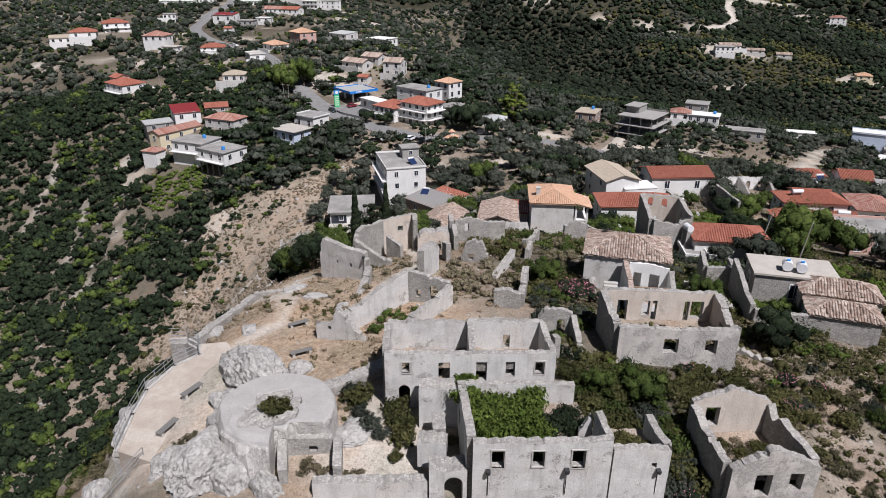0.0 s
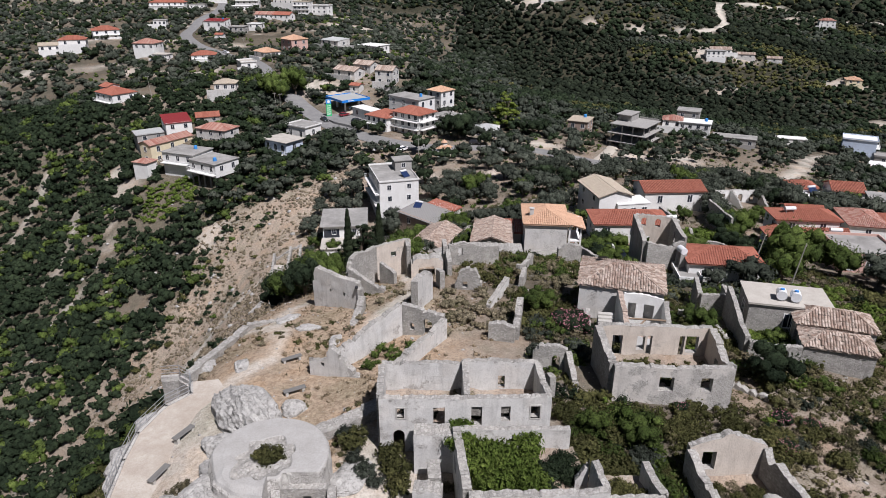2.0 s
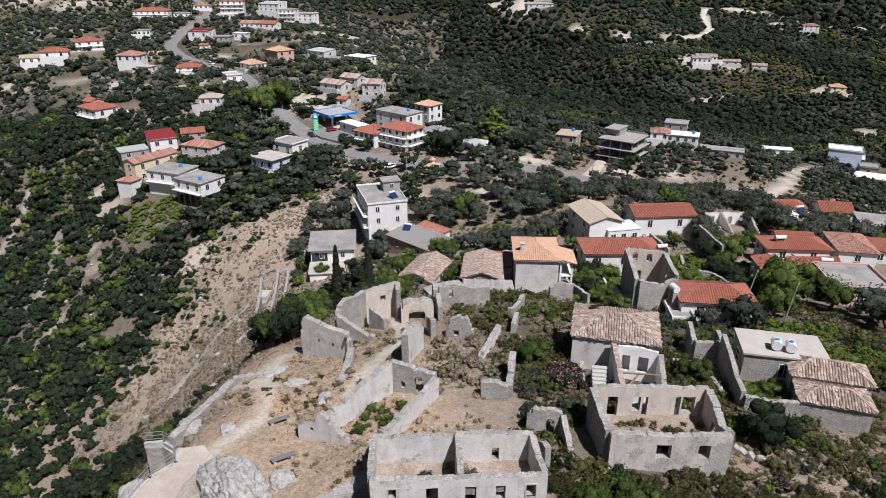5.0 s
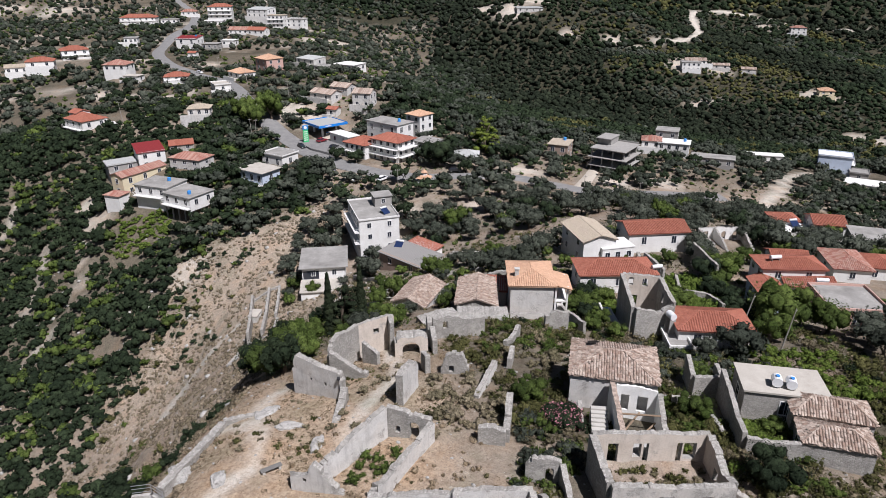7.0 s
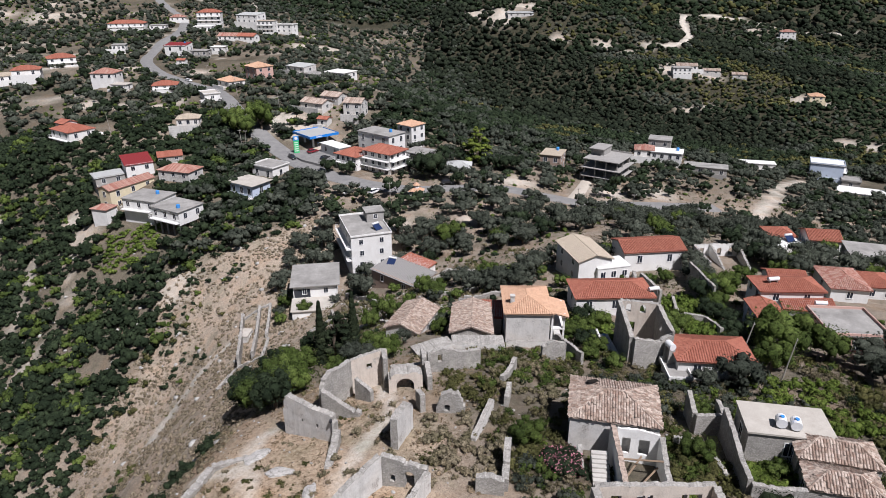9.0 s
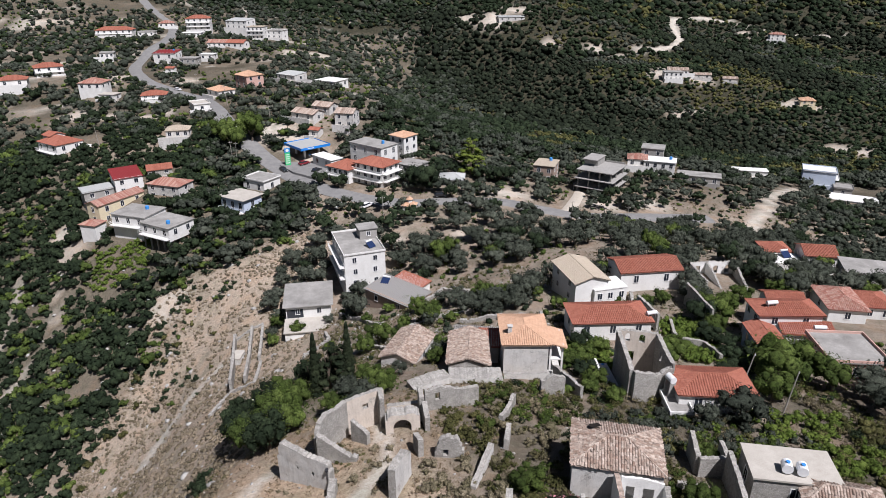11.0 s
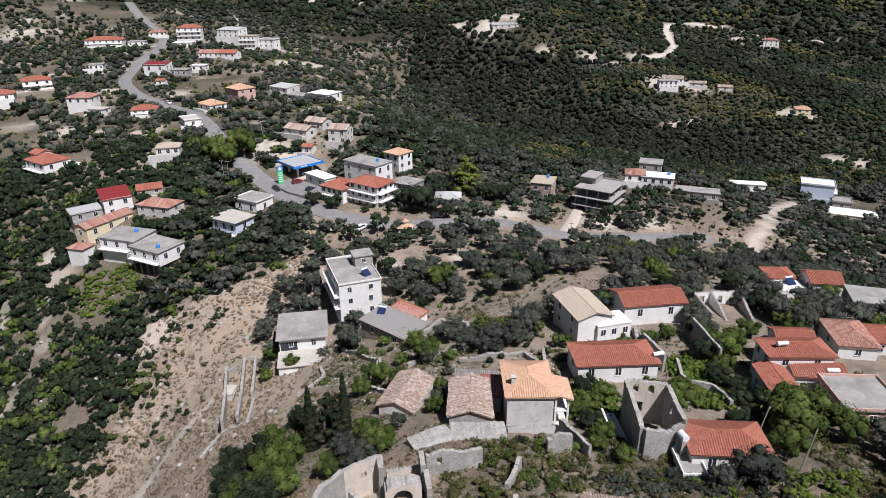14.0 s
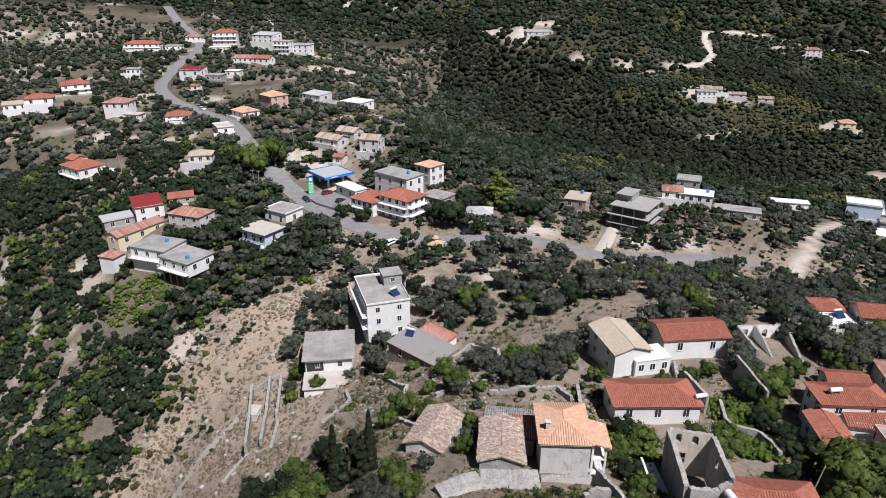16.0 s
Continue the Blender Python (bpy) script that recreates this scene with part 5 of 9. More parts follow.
def iron_bracket(parent_name, x, y, z, label):
    """A lamp on a short cable against a wall."""
    t = thing("wall_lamp", x, y, z, 0, label, "lamp", "lamps on the ruins")
    part("conduit", Shape().tube((0, 0, -2.0), (0, 0, 0), 0.035, n=6), M_IRON, t)
    part("lamp_head", Shape().box(-0.14, -0.3, -0.05, 0.14, 0.05, 0.16).tube((0, -0.3, 0.05), (0, -0.36, 0.05), 0.1, 0.12, 8), M_IRON, t)


M_IRON = plain("dark_iron", (0.06, 0.06, 0.065), 0.6, 0.5)

# house with three front windows, fig tree inside
r = ruin("large roofless stone house with three square windows", 6.0, 35.5)
fw = ((2.0, 32.4), (10.8, 32.5))
holes = [(1.2, 2.0, 5.2, 6.6), (3.8, 4.55, 5.3, 6.55), (6.3, 7.15, 5.2, 6.6)]
ruin_wall(r, *fw, [(0, 7.2), (0.5, 7.15), (1, 7.3)], -1.5, 0.6, holes, rough=0.07)
for h in holes:
    surround(r, *fw, h, 0.6)
ruin_wall(r, (10.9, 32.55), (14.7, 32.9), [(0, 6.5), (0.7, 6.4), (0.9, 6.2), (1, 6.3)], -1.5, 0.6, [(2.6, 2.95, 4.9, 5.3)], M_RENDER_OLD, rough=0.08, seed=2)
ruin_wall(r, (1.45, 39.1), (1.95, 32.75), [(0, 7.0), (0.5, 7.1), (1, 7.25)], -1.5, 0.6, [(1.6, 2.2, 4.6, 6.0)], rough=0.1, seed=3)
ruin_wall(r, (1.75, 39.2), (9.7, 39.3), [(0, 6.8), (1, 6.6)], 2.0, 0.5, [(4.9, 5.6, 4.0, 5.6)], rough=0.05, seed=4)
ruin_wall(r, (10.4, 34.9), (10.75, 32.8), [(0, 7.6), (0.3, 7.5), (1, 7.0)], 2.0, 0.5, rough=0.2, seed=5)
ruin_wall(r, (9.0, 35.2), (10.1, 35.1), [(0, 5.2), (0.5, 6.3), (1, 7.3)], 2.0, 0.45, rough=0.3, seed=6)
ruin_wall(r, (14.2, 36.0), (14.65, 33.2), [(0, 6.4), (0.6, 6.2), (1, 6.3)], -1.0, 0.55, rough=0.15, seed=7)
earth_fill(r, (1.9, 32.6), (10.6, 32.7), (10.0, 39.2), (1.6, 39.1), 4.7, 1)
earth_fill(r, (10.9, 32.8), (14.6, 33.1), (14.2, 36.2), (10.5, 36.4), 4.6, 2)
for px, pz in ((3.0, 5.0), (8.0, 5.1), (14.0, 4.7)):
    iron_bracket("", px, 32.08 if px < 11 else 32.52, pz, "small dark floodlight fixed to a ruined wall")

# long two-room ruin behind it
r = ruin("long roofless two-room house with pale rendered walls", 2.0, 43.0)
fw = ((-4.2, 40.8), (8.5, 41.0))
holes = [(1.3, 1.95, 6.6, 7.5), (4.0, 4.85, 5.6, 7.6), (6.8, 7.6, 5.8, 7.6), (9.0, 9.7, 6.2, 7.5), (11.2, 11.9, 6.4, 7.5), (1.0, 1.85, 3.0, 5.5, 1)]
ruin_wall(r, *fw, [(0, 8.3), (0.5, 8.2), (1, 8.25)], 2.5, 0.55, holes, rough=0.06)
surround(r, *fw, holes[0])
surround(r, *fw, holes[4])
part("blocked_opening", Shape().box(9.0 - 4.2 - 2.0, -2.15, 6.75 - r.matrix_basis.translation.z, 9.7 - 4.2 - 2.0, -1.95, 7.5 - r.matrix_basis.translation.z), M_RUBBLE_DARK, r)
part("blocked_opening", Shape().box(6.8 - 4.2 - 2.0, -2.2, 6.6 - r.matrix_basis.translation.z, 7.6 - 4.2 - 2.0, -1.95, 7.6 - r.matrix_basis.translation.z), M_RUBBLE_DARK, r)
ruin_wall(r, (-4.3, 45.4), (8.2, 45.4), [(0, 8.3), (0.5, 8.2), (0.52, 8.5), (0.9, 8.4), (1, 8.3)], 3.5, 0.5, [(9.3, 9.85, 5.9, 7.1)], rough=0.1, seed=1)
ruin_wall(r, (-4.25, 45.1), (-4.15, 41.1), [(0, 8.25), (1, 8.3)], 2.5, 0.5, rough=0.06, seed=2)
ruin_wall(r, (2.3, 45.1), (2.3, 41.15), [(0, 8.5), (0.5, 8.3), (1, 8.2)], 3.0, 0.45, rough=0.08, seed=3)
ruin_wall(r, (8.1, 45.1), (8.4, 41.3), [(0, 8.3), (0.6, 8.0), (1, 8.25)], 3.0, 0.5, rough=0.1, seed=4)
earth_fill(r, (-4.2, 41.0), (8.4, 41.2), (8.1, 45.3), (-4.2, 45.3), 5.5, 3)
# ivy-topped terrace and stair blocks in front of it
r = ruin("pale rendered terrace wall with a low stair block", -0.2, 38.0, "terrace wall", "terrace_wall")
ruin_wall(r, (-1.6, 39.25), (1.2, 39.2), [(0, 6.6), (1, 6.6)], 3.0, 1.4, rough=0.04)
ruin_wall(r, (-1.55, 35.2), (0.4, 35.0), [(0, 5.2), (0.5, 5.3), (1, 5.1)], 3.0, 1.1, rough=0.06, seed=1)
ruin_wall(r, (-0.2, 37.6), (-0.1, 35.8), [(0, 5.4), (1, 5.3)], 3.0, 0.9, rough=0.08, seed=2)
# side room with an arch, east of it
r = ruin("broken end wall with an arched recess", 10.4, 49.0)
ruin_wall(r, (8.7, 51.0), (11.7, 50.6), [(0, 5.6), (0.2, 6.5), (0.7, 6.4), (1, 6.1)], 2.5, 0.5, [(1.7, 2.4, 3.4, 5.5, 1)], M_RUBBLE, rough=0.12)
ruin_wall(r, (11.75, 50.4), (11.95, 47.6), [(0, 6.1), (0.5, 5.4), (1, 4.6)], 2.5, 0.5, (), M_RUBBLE, rough=0.15, seed=1)
ruin_wall(r, (9.3, 47.5), (9.6, 45.8), [(0, 5.6), (1, 6.6)], 2.5, 0.5, (), M_RUBBLE, rough=0.2, seed=2)

# roofless house with four inner windows, to the east
r = ruin("roofless stone house with two dark front windows", 19.5, 49.0)
fw = ((14.7, 46.5), (24.4, 46.0))
holes = [(3.75, 4.95, 4.8, 6.3), (7.15, 8.1, 4.9, 6.25)]
ruin_wall(r, *fw, [(0, 7.2), (0.5, 7.1), (1, 7.2)], 1.5, 0.6, holes, M_RENDER_WORN, rough=0.1)
ruin_wall(r, (14.6, 52.2), (24.8, 51.8), [(0, 7.7), (1, 7.6)], 2.0, 0.55, [(1.4, 2.3, 4.3, 6.9), (3.6, 4.3, 5.2, 6.8), (4.5, 4.95, 3.5, 6.9), (7.4, 7.85, 3.5, 6.8), (8.0, 9.1, 5.0, 6.7)], M_RENDER_PINK, rough=0.08, seed=1)
ruin_wall(r, (14.55, 51.9), (14.7, 46.8), [(0, 7.7), (0.5, 7.4), (1, 7.2)], 1.5, 0.65, (), M_RUBBLE, rough=0.12, seed=2)
ruin_wall(r, (24.75, 51.5), (24.45, 46.3), [(0, 7.6), (0.35, 7.2), (0.7, 6.6), (1, 7.1)], 1.5, 0.65, [(2.2, 3.0, 4.0, 6.0)], M_RENDER_PINK, rough=0.14, seed=3)
earth_fill(r, (14.7, 46.8), (24.4, 46.3), (24.7, 51.6), (14.6, 52.0), 4.4, 4)

# gabled shell
r = ruin("small gabled stone house without a roof", 21.2, 35.4)
ruin_wall(r, (18.7, 32.6), (24.6, 32.9), [(0, 4.9), (0.45, 6.5), (1, 4.95)], -2.5, 0.6, [(1.7, 2.8, 2.6, 4.3), (4.0, 4.9, 3.0, 4.4)], M_RENDER_WORN, rough=0.12)
ruin_wall(r, (18.0, 38.1), (23.6, 38.2), [(0, 6.0), (0.5, 7.2), (1, 6.0)], 0.5, 0.55, [(1.0, 2.0, 4.0, 5.6)], M_RENDER_PINK, rough=0.08, seed=1)
ruin_wall(r, (18.05, 37.8), (18.65, 32.95), [(0, 6.0), (0.4, 5.2), (1, 4.9)], -2.5, 0.6, (), M_RUBBLE, rough=0.15, seed=2)
ruin_wall(r, (23.6, 37.9), (24.55, 33.25), [(0, 6.0), (0.12, 5.2), (0.25, 5.6), (1, 4.95)], -2.5, 0.6, (), M_RUBBLE, rough=0.15, seed=3)
earth_fill(r, (18.7, 32.9), (24.5, 33.2), (23.6, 38.0), (18.1, 37.9), 3.0, 5)

# triangular gable and the long vaulted room on the ridge
r = ruin("ruined gable wall standing alone on the dry slope", -9.2, 53.0)
ruin_wall(r, (-11.6, 53.2), (-6.7, 51.2), [(0, 3.4), (0.28, 3.9), (0.42, 5.4), (0.55, 5.2), (0.75, 3.9), (0.98, 2.9), (1, 2.8)], -0.5, 0.6, [(1.25, 1.6, 3.2, 3.6)], M_RENDER_OLD, rough=0.12)
ruin_wall(r, (-11.5, 54.9), (-11.6, 53.5), [(0, 2.0), (1, 3.3)], -0.5, 0.5, (), M_RUBBLE, rough=0.2, seed=1)
r = ruin("long ruined room with an arched end wall", -4.5, 55.0)
ruin_wall(r, (-8.9, 53.0), (-3.5, 58.4), [(0, 4.6), (0.25, 5.1), (0.45, 5.5), (0.9, 6.4), (1, 6.4)], 0.5, 0.6, (), M_RENDER_OLD, rough=0.15)
ruin_wall(r, (-3.3, 58.6), (0.9, 57.2), [(0, 6.4), (0.5, 6.2), (1, 5.7)], 1.0, 0.6, [(2.3, 3.25, 2.5, 5.2, 1), (0.9, 1.4, 3.7, 4.5, 1)], M_RUBBLE, rough=0.12, seed=1)
ruin_wall(r, (0.9, 56.9), (-4.0, 49.2), [(0, 5.7), (0.3, 5.3), (0.7, 5.4), (0.9, 5.0), (1, 5.6)], 1.0, 0.6, (), M_RENDER_OLD, rough=0.14, seed=2)
ruin_wall(r, (-4.1, 49.0), (-4.3, 45.8), [(0, 5.6), (0.5, 6.2), (1, 6.8)], 1.0, 0.5, [(1.2, 2.4, 2.0, 5.0, 1)], M_RUBBLE, rough=0.1, seed=3)
# tall pillar
r = ruin("tall standing fragment of a plastered wall", -1.6, 65.2, "wall fragment", "wall_fragment")
ruin_wall(r, (-2.2, 63.7), (-0.6, 67.4), [(0, 6.2), (0.3, 6.4), (0.8, 6.0), (1, 5.2)], 0.5, 0.8, (), M_RENDER_OLD, rough=0.15)
# leaning wall on the west brink
r = ruin("broad plastered wall on the western brink", -11.2, 68.8, "wall fragment", "wall_fragment")
ruin_wall(r, (-14.2, 70.9), (-8.3, 67.0), [(0, 3.0), (0.06, 4.9), (0.2, 4.7), (0.5, 4.5), (0.97, 4.4), (1, 3.6)], -2.5, 0.7, [(2.6, 2.85, 2.3, 2.55), (4.6, 4.95, 2.2, 2.7)], M_RENDER_OLD, rough=0.1)
iron_bracket("", -8.75, 66.75, 4.0, "small dark floodlight fixed to a ruined wall")
# low rubble bank from its foot
ruin_wall(r, (-8.2, 66.6), (-9.0, 61.0), [(0, 2.9), (0.4, 2.2), (1, 1.4)], -0.5, 0.8, (), M_RUBBLE, rough=0.25, seed=1)
# northern house with vaults
r = ruin("ruined house with a vaulted cellar", -4.5, 77.0)
ruin_wall(r, (-10.6, 73.2), (-9.6, 75.4), [(0, 2.6), (0.3, 4.3), (1, 4.4)], -1.0, 0.6, [(1.0, 1.25, 2.4, 2.7)], M_RUBBLE, rough=0.12)
ruin_wall(r, (-9.6, 75.5), (-7.6, 77.8), [(0, 4.3), (0.6, 4.0), (1, 4.2)], -1.0, 0.6, (), M_RUBBLE, rough=0.1, seed=1)
ruin_wall(r, (-7.5, 77.9), (-3.2, 79.6), [(0, 4.2), (0.9, 4.6), (1, 4.4)], -1.0, 0.5, [(1.9, 2.6, 2.4, 3.1)], M_RENDER_PINK, rough=0.08, seed=2)
ruin_wall(r, (-3.6, 79.2), (-3.3, 77.6), [(0, 4.5), (1, 4.2)], -0.5, 0.55, (), M_RUBBLE, rough=0.15, seed=3)
ruin_wall(r, (-10.4, 73.0), (-6.0, 71.2), [(0, 3.4), (0.5, 2.4), (1, 1.6)], -1.0, 0.6, (), M_RUBBLE, rough=0.25, seed=4)
ruin_wall(r, (-6.8, 76.2), (-4.9, 74.4), [(0, 2.8), (1, 2.0)], -1.0, 0.5, (), M_RUBBLE, rough=0.2, seed=5)
ruin_wall(r, (-3.0, 76.3), (1.0, 76.6), [(0, 2.8), (0.2, 3.4), (0.8, 3.5), (1, 3.0)], -1.0, 1.6, [(0.9, 3.0, 0.6, 2.7, 1)], M_RENDER_PINK, rough=0.1, seed=6)
ruin_wall(r, (1.2, 80.2), (1.35, 77.8), [(0, 4.2), (1, 4.0)], -1.0, 0.55, (), M_RUBBLE, rough=0.12, seed=7)
ruin_wall(r, (1.6, 77.4), (1.9, 75.2), [(0, 3.8), (1, 3.2)], -1.0, 0.6, (), M_RUBBLE, rough=0.15, seed=8)
ruin_wall(r, (0.4, 72.0), (0.9, 70.2), [(0, 3.8), (1, 4.2)], -0.5, 0.6, (), M_RUBBLE, rough=0.12, seed=9)
ruin_wall(r, (1.8, 80.4), (8.6, 82.0), [(0, 3.2), (0.3, 3.4), (0.6, 2.6), (1, 2.4)], -3.0, 0.5, [(1.3, 1.9, 1.6, 2.7)], M_RUBBLE, rough=0.14, seed=10)
ruin_wall(r, (-2.8, 80.0), (1.0, 80.6), [(0, 1.6), (1, 1.5)], -3.0, 0.6, (), M_RENDER_PINK, rough=0.06, seed=11)
# terrace wall above the lane
r = ruin("pale retaining wall of a terrace above the lane", 7.0, 89.8, "retaining wall", "retaining_wall")
ruin_wall(r, (0.2, 88.0), (5.5, 90.2), [(0, -1.2), (0.6, -1.0), (1, -1.2)], -6.0, 2.4, (), M_RENDER_OLD, rough=0.06)
ruin_wall(r, (5.6, 90.3), (13.0, 90.0), [(0, -1.2), (1, -1.4)], -6.0, 2.8, (), M_RENDER_OLD, rough=0.06, seed=1)
# lone gable stub with a hole
r = ruin("rounded stub of a stone gable with a hole", 3.9, 69.8, "wall fragment", "wall_fragment")
ruin_wall(r, (2.4, 70.2), (5.5, 69.6), [(0, 2.8), (0.15, 4.4), (0.45, 5.1), (0.8, 4.7), (1, 3.2)], 0.5, 0.7, [(0.9, 1.5, 2.4, 3.2)], M_RUBBLE, rough=0.14)
# corner fragments among the scrub
r = ruin("corner of a ruined stone house", 7.3, 58.0, "wall fragment", "wall_fragment")
ruin_wall(r, (5.2, 56.4), (7.7, 55.9), [(0, 5.4), (0.5, 5.7), (1, 5.3)], 1.5, 0.7, (), M_RUBBLE, rough=0.12)
ruin_wall(r, (7.8, 56.2), (8.8, 60.9), [(0, 5.0), (0.4, 5.2), (0.8, 6.0), (1, 5.8)], 1.5, 0.65, (), M_RUBBLE, rough=0.15, seed=1)
r = ruin("low broken wall in dry grass", 7.0, 67.0, "wall fragment", "wall_fragment")
ruin_wall(r, (5.8, 64.3), (8.4, 69.6), [(0, 3.0), (0.5, 3.5), (1, 3.8)], 0.5, 0.6, (), M_RENDER_OLD, rough=0.1)
ruin_wall(r, (10.2, 70.5), (11.0, 73.5), [(0, 3.4), (1, 3.2)], 0.0, 0.55, (), M_RUBBLE, rough=0.25, seed=1)
ruin_wall(r, (10.5, 76.0), (13.0, 81.0), [(0, 2.2), (0.5, 1.4), (1, 1.8)], -2.0, 0.5, (), M_RUBBLE, rough=0.25, seed=2)
# brink parapet
r = ruin("low stone parapet along the brink of the castle hill", -22.5, 60.5, "parapet", "parapet_wall")
ruin_wall(r, (-24.4, 55.5), (-21.0, 65.0), [(0, 0.3), (1, 0.2)], -4.0, 0.8, (), M_RUBBLE, rough=0.08)
ruin_wall(r, (-21.0, 65.1), (-17.5, 66.2), [(0, 0.2), (1, 0.4)], -3.0, 0.6, (), M_RUBBLE, rough=0.12, seed=1)


# ---- round tower ----
def round_tower(x, y, top, radius, hole):
    """A squat drum: a smooth cement ring on top, broken rubble round the hole, the front worn down to a sloping face."""
    t = thing("round_tower", x, y, gz(x, y), 0, "squat round tower with a cracked stone platform and a hole", "tower")
    z1 = top - gz(x, y)
    n = 132
    levels = (0.25, 0.8, 1.5, 2.3, 3.2, 4.4, 6.5)
    rows = []
    for k in range(n):
        a = 2 * math.pi * k / n
        ca, sa = math.cos(a), math.sin(a)
        front = min(1.0, max(0.0, (-0.9 * sa - 0.5 * ca - 0.45) * 2.2)) * (0.75 + 0.5 * noise.noise((ca * 3, sa * 3, 8)))
        inner = hole * (1 + 0.14 * noise.noise((ca * 3, sa * 3, 0)))
        ring = hole + 0.9 + 0.75 * noise.noise((ca * 2.3, sa * 2.3, 5)) + 0.9 * front
        outer = radius * (1 + 0.025 * noise.noise((ca * 2, sa * 2, 1))) - 0.5 * front
        if sa < 0 and ca > 0.12:
            outer = min(outer, max(ring + 0.2, 1.65 / -sa))
        row = [(inner * 0.95, -1.6), (inner, -0.08)]
        for f in (0.15, 0.4, 0.65, 0.85):
            q = inner + (ring - inner) * f
            row.append((q, -0.1 + 0.2 * noise.noise((q * ca * 2.1, q * sa * 2.1, 2)) - 0.1 * front))
        row += [(ring, -0.04), (ring + 0.05, 0.03), ((ring + outer) / 2, 0.04 + 0.03 * noise.noise((ca * 4, sa * 4, 6))), (outer - 0.12, 0.0 - 0.25 * front), (outer, -0.1 - 0.35 * front)]
        for i, dz in enumerate(levels):
            bulge = 0.03 * (i + 1) + front * (0.24 * (i + 1) - 0.1) + 0.22 * noise.noise((ca * 4, sa * 4, dz * 1.4)) + 0.12 * noise.noise((ca * 11, sa * 11, dz * 4))
            row.append((outer + bulge, -dz - 0.35 * front))
        rows.append([(q * ca, q * sa, z1 + dz) for q, dz in row])
    m = len(rows[0])
    verts = [p for row in rows for p in row]
    pieces = (("well", range(0, 1), M_TOWER), ("rubble_core", range(1, 6), M_RUBBLE), ("cement_ring", range(6, 10), M_CEMENT), ("drum", range(10, m - 1), M_TOWER))
    for name, span, mat in pieces:
        faces = [(k * m + i, k * m + i + 1, (k + 1) % n * m + i + 1, (k + 1) % n * m + i) for k in range(n) for i in span]
        if name == "well":
            faces.append(tuple(k * m for k in range(n)))
        used = sorted({v for f in faces for v in f})
        at = {v: i for i, v in enumerate(used)}
        me = bpy.data.meshes.new(name)
        me.from_pydata([verts[v] for v in used], [], [tuple(at[v] for v in f) for f in faces])
        me.materials.append(mat)
        me.update()
        part(name, me, None, t)
    return t


M_CEMENT = plaster("pale_cement_screed", (0.41, 0.4, 0.38), (0.26, 0.245, 0.22), 0.4, 0.7, 0.2)
WALLS_AT.append((-11.8, 38.0, 4.6))
round_tower(-11.8, 38.0, 5.5, 4.15, 0.95)
r = ruin("low chamber walls built against the tower", -8.6, 35.6, "wall fragment", "wall_fragment")
ruin_wall(r, (-10.8, 36.0), (-7.5, 36.1), [(0, 4.5), (1, 4.4)], 1.0, 0.5, [(1.6, 2.2, 3.3, 3.8)], M_RUBBLE, rough=0.05)
ruin_wall(r, (-11.0, 35.9), (-10.5, 33.4), [(0, 4.6), (1, 3.8)], 1.0, 0.6, (), M_RUBBLE, rough=0.08, seed=1)
ruin_wall(r, (-7.2, 36.2), (-6.9, 33.6), [(0, 4.5), (1, 4.0)], 1.0, 0.6, (), M_RUBBLE, rough=0.08, seed=2)
ruin_wall(r, (-8.4, 32.8), (-0.9, 33.0), [(0, 3.6), (1, 3.6)], -1.5, 0.8, (), M_RENDER_OLD, rough=0.06, seed=3)
ruin_wall(r, (-0.8, 33.2), (1.7, 33.3), [(0, 4.6), (1, 4.6)], -1.5, 1.4, [(1.0, 2.2, 1.5, 4.0, 1)], M_RENDER_OLD, rough=0.05, seed=4)
ruin_wall(r, (-10.2, 42.3), (-4.6, 45.4), [(0, 3.6), (0.5, 3.9), (1, 4.4)], 1.0, 1.3, (), M_RUBBLE, rough=0.08, seed=5)


# ---- boulders, benches and rail of the viewing platform ----
def boulder(name, x, y, sx, sy, sz, seed, label, sink=0.3):
    me = bpy.data.meshes.new(name)
    bm = bmesh.new()
    bmesh.ops.create_icosphere(bm, subdivisions=5 if sx * sy > 6 else 4, radius=1)
    for v in bm.verts:
        c = v.co.copy()
        d = 1 + 0.3 * noise.noise(c * 1.3 + Vector((seed, 0, 0))) - 0.16 * abs(noise.noise(c * 3.1 + Vector((seed, 5, 0)))) - 0.08 * abs(noise.noise(c * 6.7 + Vector((seed, 9, 0)))) + 0.06 * noise.noise(c * 15 + Vector((seed, 2, 0))) - 0.06 * abs(noise.noise(c * 27 + Vector((seed, 1, 3))))
        v.co = Vector((c.x * sx * d, c.y * sy * d, max(c.z, -0.5) * sz * d))
    bm.to_mesh(me)
    bm.free()
    me.materials.append(M_ROCK)
    t = new(name, me)
    t.matrix_basis = pose(x, y, gz(x, y) + sz * (0.3 - sink), 0, 0, seed * 40)
    return tagged(t, label, "boulder", "boulders on the castle hill")


n = Nodes("grey_limestone")
p = n.place()
c = n.ramp(n.noise(p, 1.2, 9, 0.75), [(0.34, (0.15, 0.145, 0.135)), (0.44, (0.33, 0.32, 0.3)), (0.66, (0.45, 0.44, 0.415))])
c = n.mix(0.6, c, n.ramp(n.noise(p, 5, 7, 0.8), [(0.38, bw(0.3)), (0.5, bw(1))]), "MULTIPLY")
n.bump(n.noise(p, 3, 8, 0.8), 0.7, 0.12)
M_ROCK = n.done(c, 0.95)

